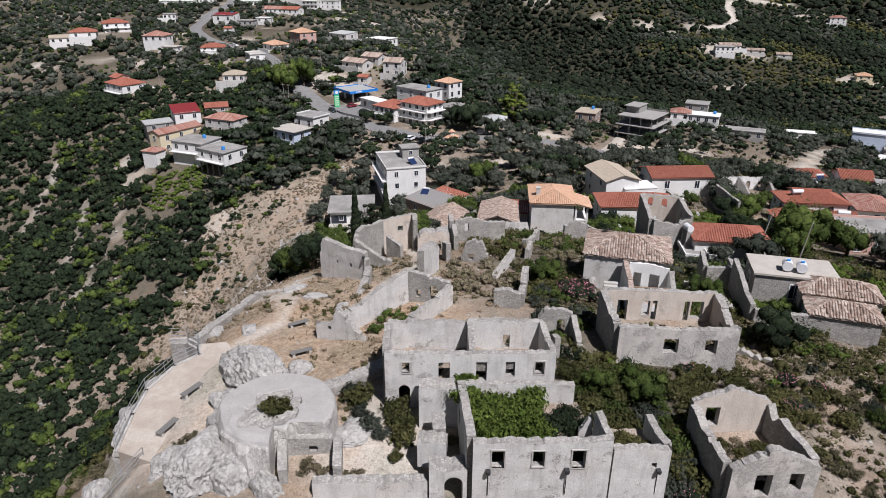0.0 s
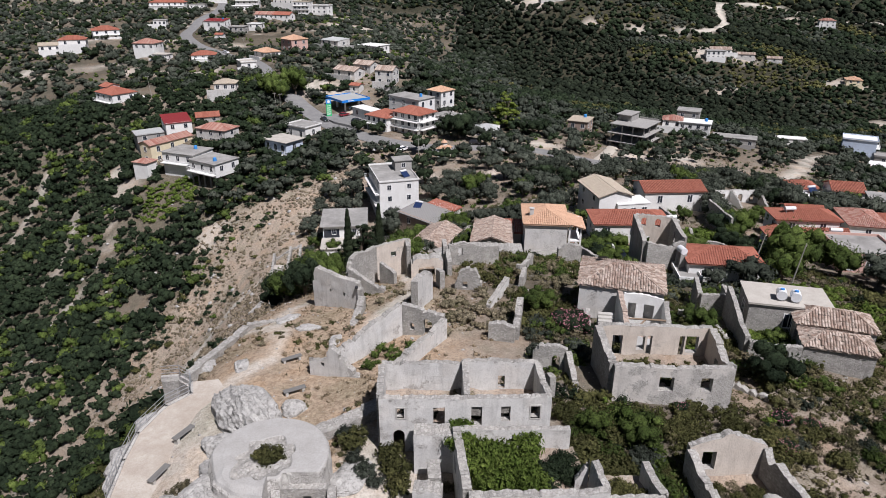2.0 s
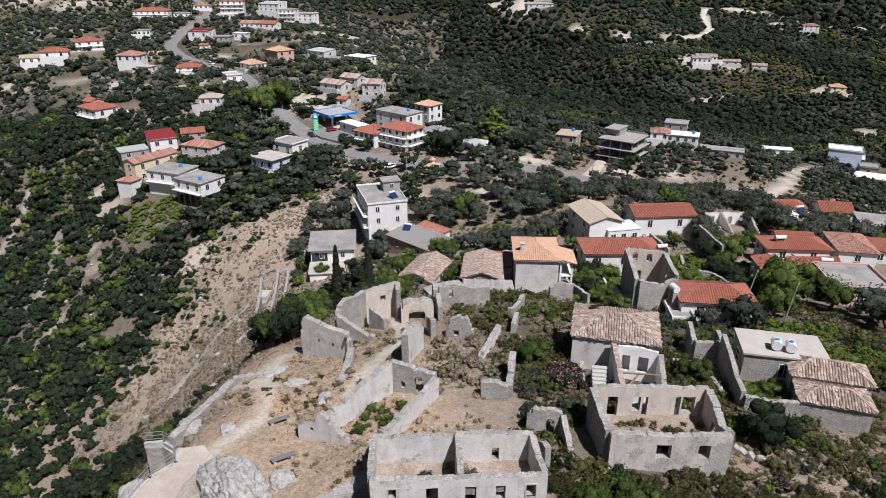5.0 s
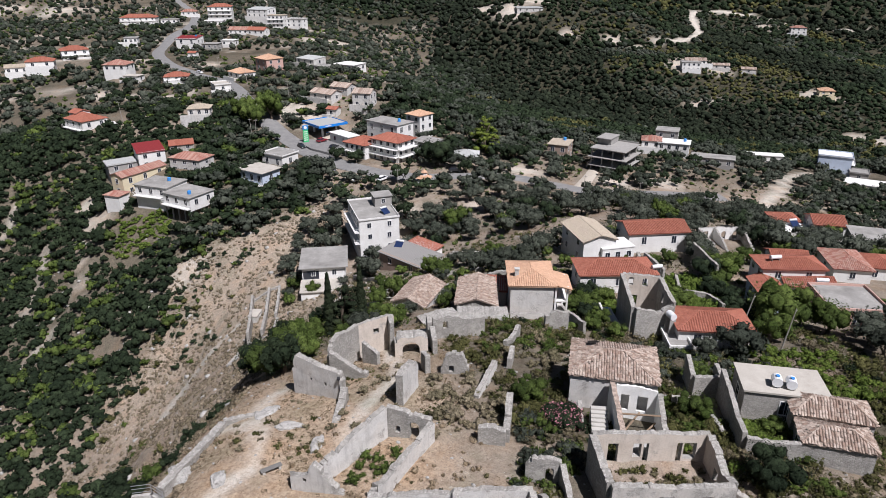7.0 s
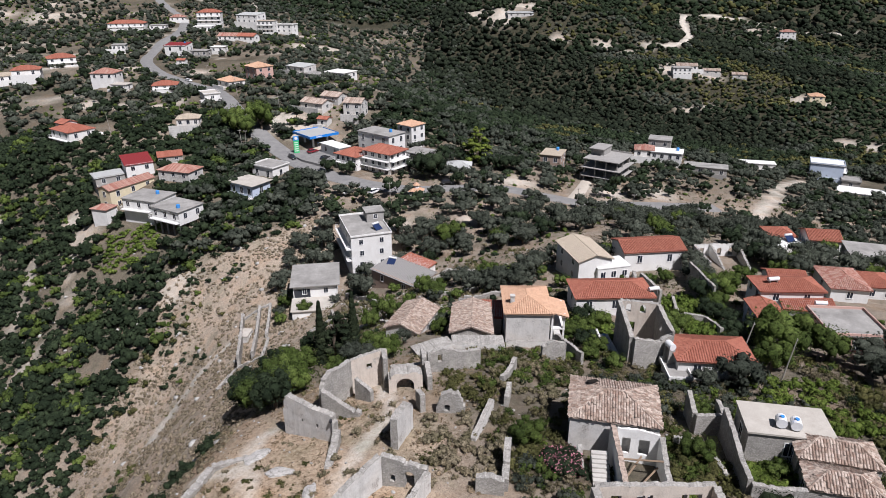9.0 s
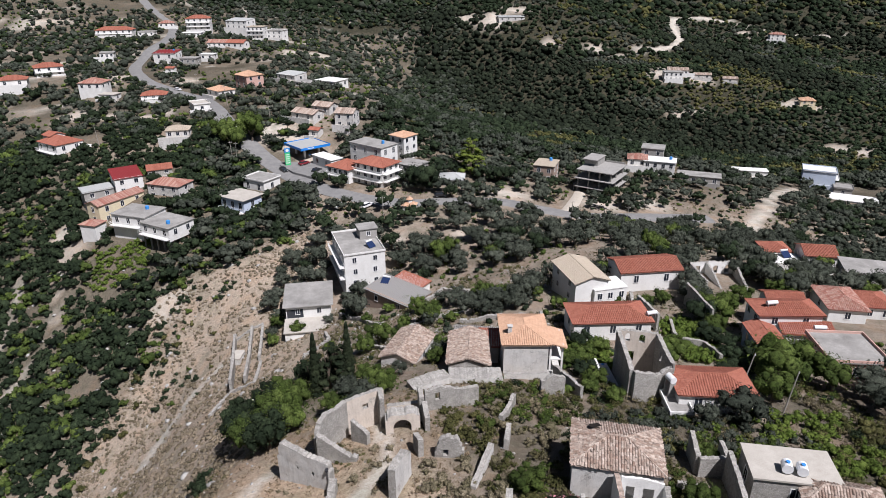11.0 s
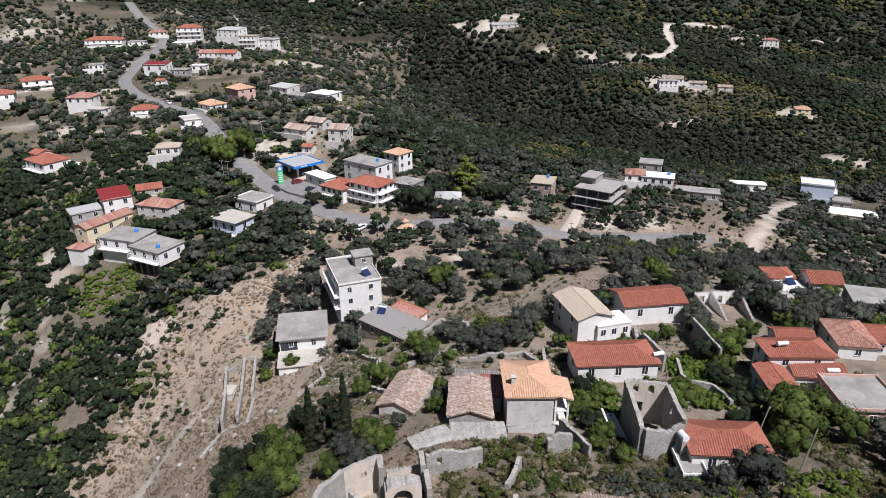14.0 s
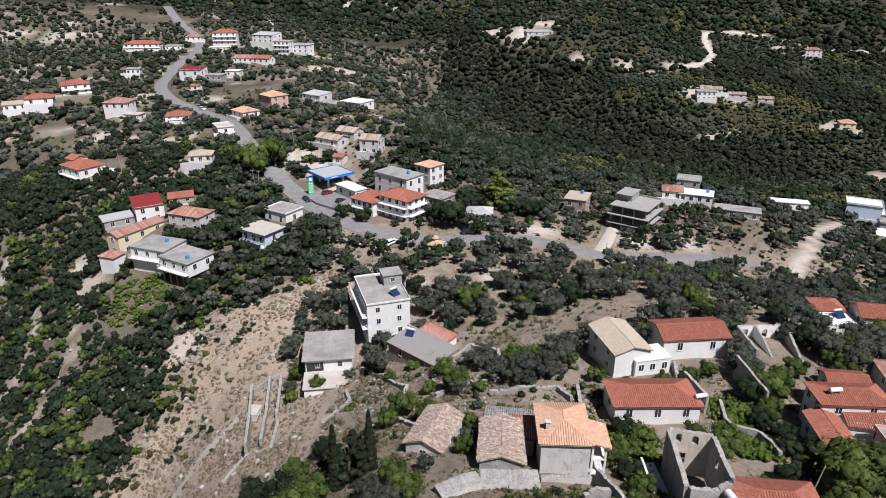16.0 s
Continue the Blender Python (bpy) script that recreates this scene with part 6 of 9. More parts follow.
boulder("boulder", -15.4, 45.2, 2.5, 4.6, 2.9, 1, "large pitted grey limestone outcrop beside the tower")
boulder("boulder", -16.6, 42.0, 1.3, 1.6, 1.4, 2, "pitted grey limestone outcrop beside the tower")
boulder("boulder", -12.2, 47.6, 1.3, 1.2, 0.9, 3, "low grey limestone outcrop in dry grass")
boulder("boulder", -16.2, 35.2, 2.2, 3.4, 2.2, 4, "rocky outcrop at the foot of the tower")
boulder("boulder", -27.2, 47.0, 1.8, 2.2, 1.5, 5, "pale rock below the viewing platform rail")
boulder("boulder", -26.8, 51.6, 1.6, 1.5, 1.3, 6, "pale rock below the viewing platform rail")
boulder("boulder", -18.6, 54.6, 1.2, 0.8, 0.5, 7, "flat grey rock in dry grass")
boulder("boulder", -6.2, 38.2, 1.4, 2.0, 0.5, 8, "flat grey rock in bare earth")
boulder("boulder", -13.5, 62.5, 1.6, 0.7, 0.4, 9, "flat grey rock in dry grass")
boulder("boulder", -16.5, 66.0, 1.5, 1.0, 0.45, 10, "flat grey rock in dry grass")

M_BENCH = plain("grey_bench_wood", (0.17, 0.165, 0.155), 0.85)
bench = thing("bench", -20.5, 44.3, gz(-20.5, 44.3), 62, "weathered wooden slatted bench without a back", "bench", "benches on the castle hill")
for k in range(4):
    part("slat", Shape().box(-1.0, -0.27 + k * 0.14, 0.42, 1.0, -0.15 + k * 0.14, 0.47), M_BENCH, bench)
for sx in (-0.75, 0.75):
    part("support", Shape().box(sx - 0.12, -0.24, -0.2, sx + 0.12, 0.24, 0.415), M_WHITE_STONE, bench)
for bx, by, rz in ((-20.9, 40.0, 70), (-14.0, 55.6, 30), (-12.6, 50.0, 28), (-18.6, 34.4, -60)):
    copy_thing(bench, pose(bx, by, gz(bx, by), 0, 0, rz))

M_PATHSTONE = plaster("trodden_limestone_earth", (0.5, 0.455, 0.395), (0.33, 0.27, 0.215), 0.9, 0.35, 0.6)
# platform slab with kerb and railing
deck_line = [(-23.8, 37.6), (-24.4, 41.8), (-24.6, 45.0), (-23.6, 48.6), (-22.0, 50.4), (-22.6, 52.2), (-24.0, 53.2), (-25.6, 53.0)]
kerb = thing("platform_kerb", -24, 45, 0, 0, "pale masonry kerb round the viewing platform", "kerb")
rail = thing("railing", -24, 45, 0, 0, "grey metal railing round the viewing platform", "railing")
kb, level = Shape(), 1.75
for (ax, ay), (bx, by) in zip(deck_line, deck_line[1:]):
    L, ang = math.hypot(bx - ax, by - ay), math.atan2(by - ay, bx - ax)
    i = len(kb.v)
    kb.box(-0.1, -0.16, level - 0.5, L + 0.1, 0.16, level + 0.04)
    kb.move(Matrix.Translation((ax + 24, ay - 45, 0)) @ Matrix.Rotation(ang, 4, "Z"), i)
    m = max(1, round(L / 1.4))
    for k in range(m):
        fx, fy = ax + (bx - ax) * k / m + 24, ay + (by - ay) * k / m - 45
        part("post", Shape().tube((fx, fy, level), (fx, fy, level + 1.15), 0.035, n=6), M_METAL, rail)
    for hgt in (0.35, 0.75, 1.12):
        part("rail_bar", Shape().tube((ax + 24, ay - 45, level + hgt), (bx + 24, by - 45, level + hgt), 0.03, n=6), M_METAL, rail)
part("kerb_stone", kb, M_TOWER, kerb)
for (ax, ay), (bx, by) in zip(deck_line, deck_line[1:]):
    ruin_wall(kerb, (ax, ay), (bx, by), [(0, level - 0.35), (1, level - 0.35)], -5.0, 0.7, (), M_RUBBLE, rough=0.1, name="retaining_face")
deck = thing("viewing_platform", -21.5, 44.5, 0, 0, "pale trodden surface of the viewing platform", "platform", kind="structure")
rim = [(x + 0.1, y) for x, y in deck_line[:6]] + [(-20.2, 52.6), (-18.2, 49.6), (-18.4, 44.0), (-18.8, 39.4), (-20.6, 36.4)]
part("surface", Shape().prism([(x + 21.5, y - 44.5) for x, y in reversed(rim)], -1.5, level - 0.04), M_PATHSTONE, deck)
# stair and its rail down from the platform
stair_line = [(-21.6, 37.2), (-23.2, 35.0), (-25.0, 32.8), (-27.0, 30.6), (-29.0, 28.6)]
rail = thing("railing", -24, 33, 0, 0, "grey metal railing beside the path below the platform", "railing")
for (ax, ay), (bx, by) in zip(stair_line, stair_line[1:]):
    za, zb = gz(ax, ay) + 0.1, gz(bx, by) + 0.1
    part("post", Shape().tube((ax + 24, ay - 33, za - 0.4), (ax + 24, ay - 33, za + 1.1), 0.035, n=6), M_METAL, rail)
    mx, my, mz = (ax + bx) / 2, (ay + by) / 2, (za + zb) / 2
    part("post", Shape().tube((mx + 24, my - 33, mz - 0.4), (mx + 24, my - 33, mz + 1.1), 0.035, n=6), M_METAL, rail)
    for hgt in (0.35, 0.72, 1.08):
        part("rail_bar", Shape().tube((ax + 24, ay - 33, za + hgt), (bx + 24, by - 33, zb + hgt), 0.03, n=6), M_METAL, rail)
boulder("boulder", -25.6, 49.6, 1.3, 1.6, 1.6, 12, "pale rock below the viewing platform rail", 0.6)
boulder("boulder", -26.4, 44.2, 1.2, 1.8, 1.7, 13, "pale rock below the viewing platform rail", 0.6)
boulder("boulder", -25.2, 36.8, 1.4, 1.4, 1.4, 14, "pale rock below the viewing platform rail", 0.5)
boulder("boulder", -15.2, 38.0, 1.3, 2.6, 1.9, 15, "pale rock face beside the round tower", 0.3)
boulder("boulder", -14.2, 34.0, 1.8, 1.5, 2.0, 16, "pale rock face below the round tower", 0.4)
boulder("boulder", -11.6, 33.2, 1.6, 1.0, 1.5, 17, "pale rock face below the round tower", 0.5)
boulder("boulder", -19.4, 36.2, 1.2, 1.8, 0.7, 18, "flat pale rock in the bare path", 0.5)
boulder("boulder", -23.0, 57.6, 1.1, 2.4, 0.9, 19, "flat grey rock along the brink", 0.4)
boulder("boulder", -10.2, 58.8, 1.4, 0.6, 0.4, 20, "flat grey rock in dry grass", 0.3)


# ---- houses and yards beside the ruins ----
old = house("abandoned house with a sagging old tile roof", 20.4, 65.2, 8.6, 6.8, -16, 6.3, "hip", M_RENDER_OLD, M_TILE_OLD, (0, 1, 0, 1), 1, rise=1.3, base=1.8, over=0.2)
# the roof stays closed: a black sheet paints the darkness of its hole
part("roof_hole", Shape().poly((-2.6, 1.0, 5.58), (-1.5, 1.3, 5.72), (-1.9, 1.9, 5.56), (-2.9, 1.6, 5.5)), M_DARKIN, old)
r = ruin("roofless white room in front of the abandoned house", 20.8, 58.0)
ruin_wall(r, (19.2, 61.6), (18.3, 54.6), [(0, 6.2), (0.6, 6.0), (1, 5.4)], 1.0, 0.5, (), M_WHITE, M_TILE_OLD, rough=0.1)
ruin_wall(r, (23.6, 60.0), (22.6, 54.4), [(0, 5.8), (0.5, 4.6), (1, 4.2)], 1.0, 0.5, (), M_WHITE, M_RUBBLE, rough=0.2, seed=1)
ruin_wall(r, (18.5, 54.4), (22.4, 54.2), [(0, 5.3), (0.4, 5.0), (1, 4.4)], 1.0, 0.5, (), M_WHITE, M_TILE_OLD, rough=0.12, seed=2)
ruin_wall(r, (19.6, 61.2), (23.4, 60.1), [(0, 6.1), (0.5, 6.2), (1, 5.9)], 1.0, 0.25, [(0.5, 1.3, 3.4, 5.0), (2.1, 3.1, 3.3, 5.1)], M_WHITE, M_WHITE, rough=0.03, seed=3)
for k, (ax, ay, bx, by, zz) in enumerate(((19.0, 58.6, 23.3, 57.6, 4.6), (19.2, 57.0, 21.6, 59.6, 3.6), (20.0, 56.0, 22.8, 58.4, 3.2))):
    part("fallen_beam", Shape().tube((ax - 20.8, ay - 58.0, zz - r.matrix_basis.translation.z), (bx - 20.8, by - 58.0, zz + 0.2 - r.matrix_basis.translation.z), 0.1, n=6), M_WOOD, r)
stair = thing("stone_stair", 17.2, 58.2, gz(17.2, 58.2), -10, "worn outdoor stone stair beside the white room", "stair")
for k in range(9):
    part("step", Shape().box(-0.8, -2.2 + k * 0.42, -0.6, 0.8, -1.72 + k * 0.42, 0.18 * (k + 1)), M_WHITE_STONE, stair)
ruin_wall(r, (15.9, 61.0), (15.7, 58.6), [(0, 4.4), (1, 3.0)], 1.0, 0.4, (), M_WHITE, M_RUBBLE, rough=0.12, seed=4)
# walled plots
r = ruin("small square roofless stone hut with a tree inside", 31.8, 68.0)
ruin_wall(r, (29.9, 66.1), (32.8, 65.8), [(0, 3.3), (1, 3.4)], -0.5, 0.5, (), M_RUBBLE, rough=0.05)
ruin_wall(r, (30.9, 70.3), (29.9, 66.4), [(0, 3.4), (1, 3.3)], -0.5, 0.5, (), M_RUBBLE, rough=0.06, seed=1)
ruin_wall(r, (33.5, 68.7), (32.9, 66.1), [(0, 3.2), (1, 3.4)], -0.5, 0.45, (), M_RUBBLE, rough=0.06, seed=2)
r = ruin("long stone yard wall between the plots", 31.4, 60.0, "yard wall", "yard_wall")
ruin_wall(r, (32.6, 65.4), (30.3, 55.5), [(0, 4.7), (0.4, 4.5), (0.7, 4.1), (1, 4.3)], -0.5, 0.5, (), M_RUBBLE, rough=0.05)
ruin_wall(r, (30.4, 55.3), (35.1, 54.3), [(0, 4.0), (0.5, 3.7), (1, 3.9)], -0.5, 0.5, [(2.9, 3.7, 1.4, 3.4, 1)], M_RUBBLE, rough=0.06, seed=1)
ruin_wall(r, (25.2, 50.8), (28.8, 47.5), [(0, 4.0), (0.5, 3.2), (1, 3.0)], 0.5, 0.6, (), M_RUBBLE, rough=0.2, seed=2)
ruin_wall(r, (26.5, 63.5), (29.4, 62.8), [(0, 2.8), (1, 2.6)], 0.0, 0.4, (), M_RUBBLE, rough=0.1, seed=3)
ruin_wall(r, (29.4, 62.6), (29.6, 58.0), [(0, 2.6), (1, 2.6)], 0.0, 0.4, (), M_RUBBLE, rough=0.12, seed=4)
house("low stone cottage with old clay tile roof", 38.9, 55.2, 6.2, 3.6, -19, 3.9, "hip", M_RUBBLE, M_TILE_OLD, (0, 0, 0, 1), 1, rise=0.9, base=0.6, over=0.15)
house("stone cottage wing with old clay tile roof", 40.4, 58.8, 7.2, 3.8, -19, 4.3, "hip", M_RUBBLE, M_TILE_OLD, (0, 1, 0, 1), 1, rise=1.1, base=0.6, over=0.15)
house("low outbuilding with a pale concrete slab roof", 37.4, 62.6, 8.0, 4.8, -14, 4.8, "flat", M_RUBBLE, M_TERRACE, (1, 0, 0, 1), 1, base=1.2, over=0.2)
for tx in (-0.9, 0.35):
    tk = thing("water_tank", 37.2 + tx, 61.3 - tx * 0.4, 5.1, -22, "round white and pale blue plastic water tank", "water tank")
    part("tank_body", Shape().tube((0, -0.5, 0.55), (0, 0.6, 0.55), 0.52, 0.52, 14), M_TANKW, tk)
    part("tank_lid", Shape().tube((0, 0.0, 1.05), (0, 0.0, 1.18), 0.2, 0.2, 10), M_TANK, tk)
    part("cradle", Shape().box(-0.4, -0.4, -0.02, 0.4, -0.25, 0.2).box(-0.4, 0.3, -0.02, 0.4, 0.45, 0.2), M_CONCRETE, tk)
for bx, by, bz, ang in ((61.6, 107.0, -2.2, 4), (66.8, 101.2, -3.9, -10), (42.4, 110.2, -5.0, 10)):
    tk = thing("solar_boiler_tank", bx, by, bz, ang, "white cylindrical boiler tank on a red tiled roof", "boiler tank", "boiler tanks")
    part("tank_body", Shape().tube((-0.95, 0, 0.55), (0.95, 0, 0.55), 0.36, 0.36, 14), M_TANKW, tk)
    part("stand", Shape().box(-0.7, -0.25, -0.5, -0.6, 0.25, 0.25).box(0.6, -0.25, -0.5, 0.7, 0.25, 0.25), M_METAL, tk)
# tall ruin beside the red-roofed house
r = ruin("tall roofless stone tower house with window gaps", 32.4, 88.0)
ruin_wall(r, (29.3, 83.8), (34.7, 84.8), [(0, 2.1), (0.3, 1.5), (0.7, 1.1), (1, 2.1)], -4.5, 0.6, (), M_RUBBLE, rough=0.2)
ruin_wall(r, (30.7, 94.2), (35.8, 92.6), [(0, 2.4), (1, 2.3)], -4.5, 0.6, [(0.9, 1.7, 0.6, 1.9, 1), (2.9, 3.7, 0.6, 1.9, 1), (1.6, 2.4, -2.6, -1.0)], M_RENDER_PINK, rough=0.06, seed=1)
ruin_wall(r, (30.5, 93.9), (29.1, 84.1), [(0, 2.4), (0.5, 2.3), (1, 2.1)], -4.5, 0.6, (), M_RUBBLE, rough=0.1, seed=2)
ruin_wall(r, (35.8, 92.3), (35.0, 85.1), [(0, 2.3), (0.6, 2.1), (1, 2.2)], -4.5, 0.6, [(2.6, 3.4, -0.4, 1.2)], M_RUBBLE, rough=0.1, seed=3)
r = ruin("white courtyard of a house with low plastered walls", 28.2, 90.5, "courtyard wall", "courtyard")
ruin_wall(r, (27.2, 86.5), (27.8, 95.0), [(0, -2.6), (1, -3.0)], -6.0, 0.3, (), M_WHITE, M_WHITE, rough=0.03)
part("paving", Shape().box(-0.9, -4.0, -1.5, 1.4, 4.4, 0.25), M_WHITE, r)
house("small white shed with a bare yard", 34.4, 81.4, 2.4, 4.2, -6, -1.6, "parapet", M_WHITE, M_ROOFCON, (0, 0, 0, 0), 1, base=-4.0)
tk = thing("water_tank", 28.6, 93.6, gz(28.6, 93.6) + 0.25, 20, "round white plastic water tank on a white courtyard", "water tank")
part("tank_body", Shape().tube((0, 0, 0), (0, 0, 1.3), 0.62, 0.62, 16).tube((0, 0, 1.3), (0, 0, 1.5), 0.62, 0.25, 16), M_TANKW, tk)
part("tank_lid", Shape().tube((0, 0, 1.5), (0, 0, 1.58), 0.24, 0.24, 12), M_TANK, tk)
tk = thing("water_tank", 34.1, 83.3, 0.5, 10, "lying white plastic water tank beside the ruined wall", "water tank")
part("tank_body", Shape().tube((0, -0.65, 0.6), (0, 0.65, 0.6), 0.48, 0.48, 16), M_TANKW, tk)
part("cradle", Shape().box(-0.45, -0.6, -3.6, 0.45, -0.4, 0.25).box(-0.45, 0.4, -3.6, 0.45, 0.6, 0.25), M_CONCRETE, tk)
# ruin with pale inner walls among fig trees
WALLS_AT.append((67.5, 134.0, 7.5))
r = ruin("roofless house with white inner walls", 67.5, 135.0)
ruin_wall(r, (62.8, 131.0), (63.5, 140.6), [(0, -9.6), (0.5, -9.8), (1, -9.8)], -15, 0.45, [(6.5, 7.4, -12.4, -10.8)], M_WHITE, rough=0.08)
ruin_wall(r, (63.5, 140.8), (73.4, 140.5), [(0, -9.8), (0.5, -9.6), (1, -9.7)], -15, 0.45, [(1.2, 2.2, -12.6, -10.6), (5.2, 6.2, -12.4, -10.6, 1), (7.8, 8.8, -12.4, -10.6, 1)], M_WHITE, rough=0.1, seed=1)
ruin_wall(r, (73.4, 140.2), (70.6, 128.2), [(0, -9.8), (0.5, -10.6), (1, -11.0)], -15, 0.5, (), M_RUBBLE, rough=0.15, seed=2)
ruin_wall(r, (67.0, 140.4), (66.4, 131.0), [(0, -9.6), (0.5, -10.4), (1, -12)], -15, 0.4, (), M_WHITE, rough=0.1, seed=3)
r = ruin("curved garden wall of rough stone", 46.0, 105.0, "garden wall", "garden_wall")
pts = [(47.8, 114.0), (46.2, 108.5), (46.4, 106.4), (48.0, 105.4), (49.6, 104.6), (50.0, 102.0), (49.4, 98.4)]
for k, (a, b) in enumerate(zip(pts, pts[1:])):
    ruin_wall(r, a, b, [(0, gz(*a) + 1.5), (1, gz(*b) + 1.5)], None, 0.5, (), M_RUBBLE, rough=0.06, seed=k)
ruin_wall(r, (43.2, 118.5), (44.6, 112.0), [(0, -5.4), (1, -5.8)], None, 0.5, (), M_RUBBLE, rough=0.1, seed=20)
ruin_wall(r, (55.0, 124.0), (54.4, 112.0), [(0, -6.0), (1, -5.4)], None, 0.4, (), M_RUBBLE, rough=0.15, seed=21)
r = ruin("rough stone boundary walls below the terrace", 22.0, 92.0, "garden wall", "garden_wall")
ruin_wall(r, (20.6, 90.8), (22.6, 84.0), [(0, -1.0), (1, 0.0)], None, 0.45, (), M_RUBBLE, rough=0.15)
ruin_wall(r, (17.2, 84.6), (20.6, 85.4), [(0, 0.8), (0.5, 1.4), (1, 0.6)], None, 0.5, (), M_RUBBLE, rough=0.2, seed=1)
ruin_wall(r, (13.6, 91.5), (20.4, 91.0), [(0, -2.6), (1, -2.4)], None, 0.5, (), M_STONEWALL, rough=0.05, seed=2)
# dry-stone banks and broken walls on the slope behind the lane
r = ruin("broken dry-stone terrace walls behind the lane", 8.0, 140.0, "terrace wall", "terrace_wall")
for k, (run, hgt) in enumerate((([(5.1, 144.9), (9.4, 150.5), (14.6, 143.6), (14.1, 135.1)], 1.3), ([(-15.1, 152.3), (-9.5, 144.5), (-4.4, 134.7), (-6.4, 127.8)], 1.2), ([(10.5, 123.0), (16.5, 122.6), (22.4, 121.8), (23.8, 117.2)], 1.1),
                               ([(25.7, 121.2), (24.3, 111.3)], 1.5), ([(45.4, 127.8), (43.0, 117.8), (41.4, 112.4)], 1.6), ([(-11.3, 119.2), (-6.3, 121.0), (-2.2, 112.9)], 0.9), ([(1.0, 126.5), (7.5, 129.5), (13.5, 128.0)], 1.0),
                               ([(17.5, 108.5), (19.2, 114.5)], 1.4), ([(-20.5, 128.0), (-16.0, 136.0), (-17.5, 142.0)], 1.0))):
    for m, (a, b) in enumerate(zip(run, run[1:])):
        ruin_wall(r, a, b, [(0, gz(*a) + hgt), (0.5, gz((a[0] + b[0]) / 2, (a[1] + b[1]) / 2) + hgt * 0.7), (1, gz(*b) + hgt)], None, 0.6, (), M_RUBBLE, rough=0.2, seed=k * 7 + m)
# porch of the orange-roofed house
p0 = thing("porch", 21.6, 95.6, -4.6, -5, "white two-storey porch with a small tiled roof", "porch")
part("porch_slab", Shape().box(-0.9, -2.2, 2.6, 1.1, 2.2, 2.8), M_WHITE, p0)
part("porch_floor", Shape().box(-0.9, -2.2, -1.5, 1.1, 2.2, 0.1), M_STONEWALL, p0)
for sx, sy in ((0.95, -2.05), (0.95, 2.05), (-0.75, -2.05)):
    part("column", Shape().box(sx - 0.13, sy - 0.13, 0.1, sx + 0.13, sy + 0.13, 5.2), M_WHITE, p0)
sh = Shape()
tile_slope(sh, (1.5, -2.6, 4.9), (1.5, 2.6, 4.9), (-1.0, 2.6, 5.6), (-1.0, -2.6, 5.6), rng=random.Random(3))
part("porch_roof", Shape().poly((1.5, -2.6, 4.88), (1.5, 2.6, 4.88), (-1.0, 2.6, 5.58), (-1.0, -2.6, 5.58)).poly((-1.0, -2.6, 5.45), (-1.0, 2.6, 5.45), (1.5, 2.6, 4.75), (1.5, -2.6, 4.75)), M_TILE_ORANGE, p0)
part("porch_tiles", sh, M_TILE_ORANGE, p0)
# terraced garden on the slope
r = ruin("stepped stone garden terraces on the bare slope", -36.0, 143.0, "terrace wall", "terrace_wall")
for k, (a, b, h1, h2) in enumerate((((-41.5, 157.0), (-36.2, 130.0), 2.6, 3.4), ((-37.4, 158.5), (-33.4, 131.0), 1.5, 1.8), ((-34.6, 158.0), (-32.4, 141.0), 1.2, 1.2), ((-42.0, 157.5), (-34.8, 159.5), 0.6, 0.6), ((-36.0, 129.5), (-31.0, 127.5), 0.8, 0.6), ((-39.5, 124.0), (-36.0, 129.8), 0.7, 0.7), ((-30.5, 127.0), (-31.6, 139.0), 0.6, 0.7))):
    ruin_wall(r, a, b, [(0, gz(*a) + h1), (0.5, gz((a[0] + b[0]) / 2, (a[1] + b[1]) / 2) + (h1 + h2) / 2), (1, gz(*b) + h2)], None, 0.6, (), M_RUBBLE, rough=0.12, seed=k)
house("small pale block shed on the terraces", -38.4, 146.0, 2.2, 3.6, -8, gz(-38.4, 146.0) + 1.6, "flat", M_STONEWALL, M_TERRACE, (0, 1, 0, 0), 1, over=0.06)


# ---- filling station ----
gas = thing("petrol_station_canopy", -34.8, 269.5, -19.0, 37, "blue-edged flat petrol station canopy on white columns", "canopy")
part("canopy_deck", Shape().box(-6.3, -6.6, 4.9, 6.3, 6.6, 5.45), M_SHEET_GREY, gas)
fa = Shape().box(-6.45, -6.75, 4.8, 6.45, -6.6, 5.75).box(-6.45, 6.6, 4.8, 6.45, 6.75, 5.75).box(-6.45, -6.6, 4.8, -6.3, 6.6, 5.75).box(6.3, -6.6, 4.8, 6.45, 6.6, 5.75)
part("fascia", fa, M_BLUE, gas, "bright blue fascia")
for k in range(5):
    part("sign_bar", Shape().box(-3.6 + k * 0.55, -6.8, 5.1, -3.2 + k * 0.55, -6.752, 5.5), M_FRAME, gas)
for sx in (-3.2, 3.2):
    for sy in (-3.2, 3.2):
        part("column", Shape().box(sx - 0.3, sy - 0.3, -0.6, sx + 0.3, sy + 0.3, 4.9), M_FRAME, gas)
for sy in (-3.2, 3.2):
    part("island", Shape().box(-4.4, sy - 0.6, -0.6, 4.4, sy + 0.6, 0.18), M_CONCRETE, gas)
WALLS_AT.append((-34.8, 269.5, 12))
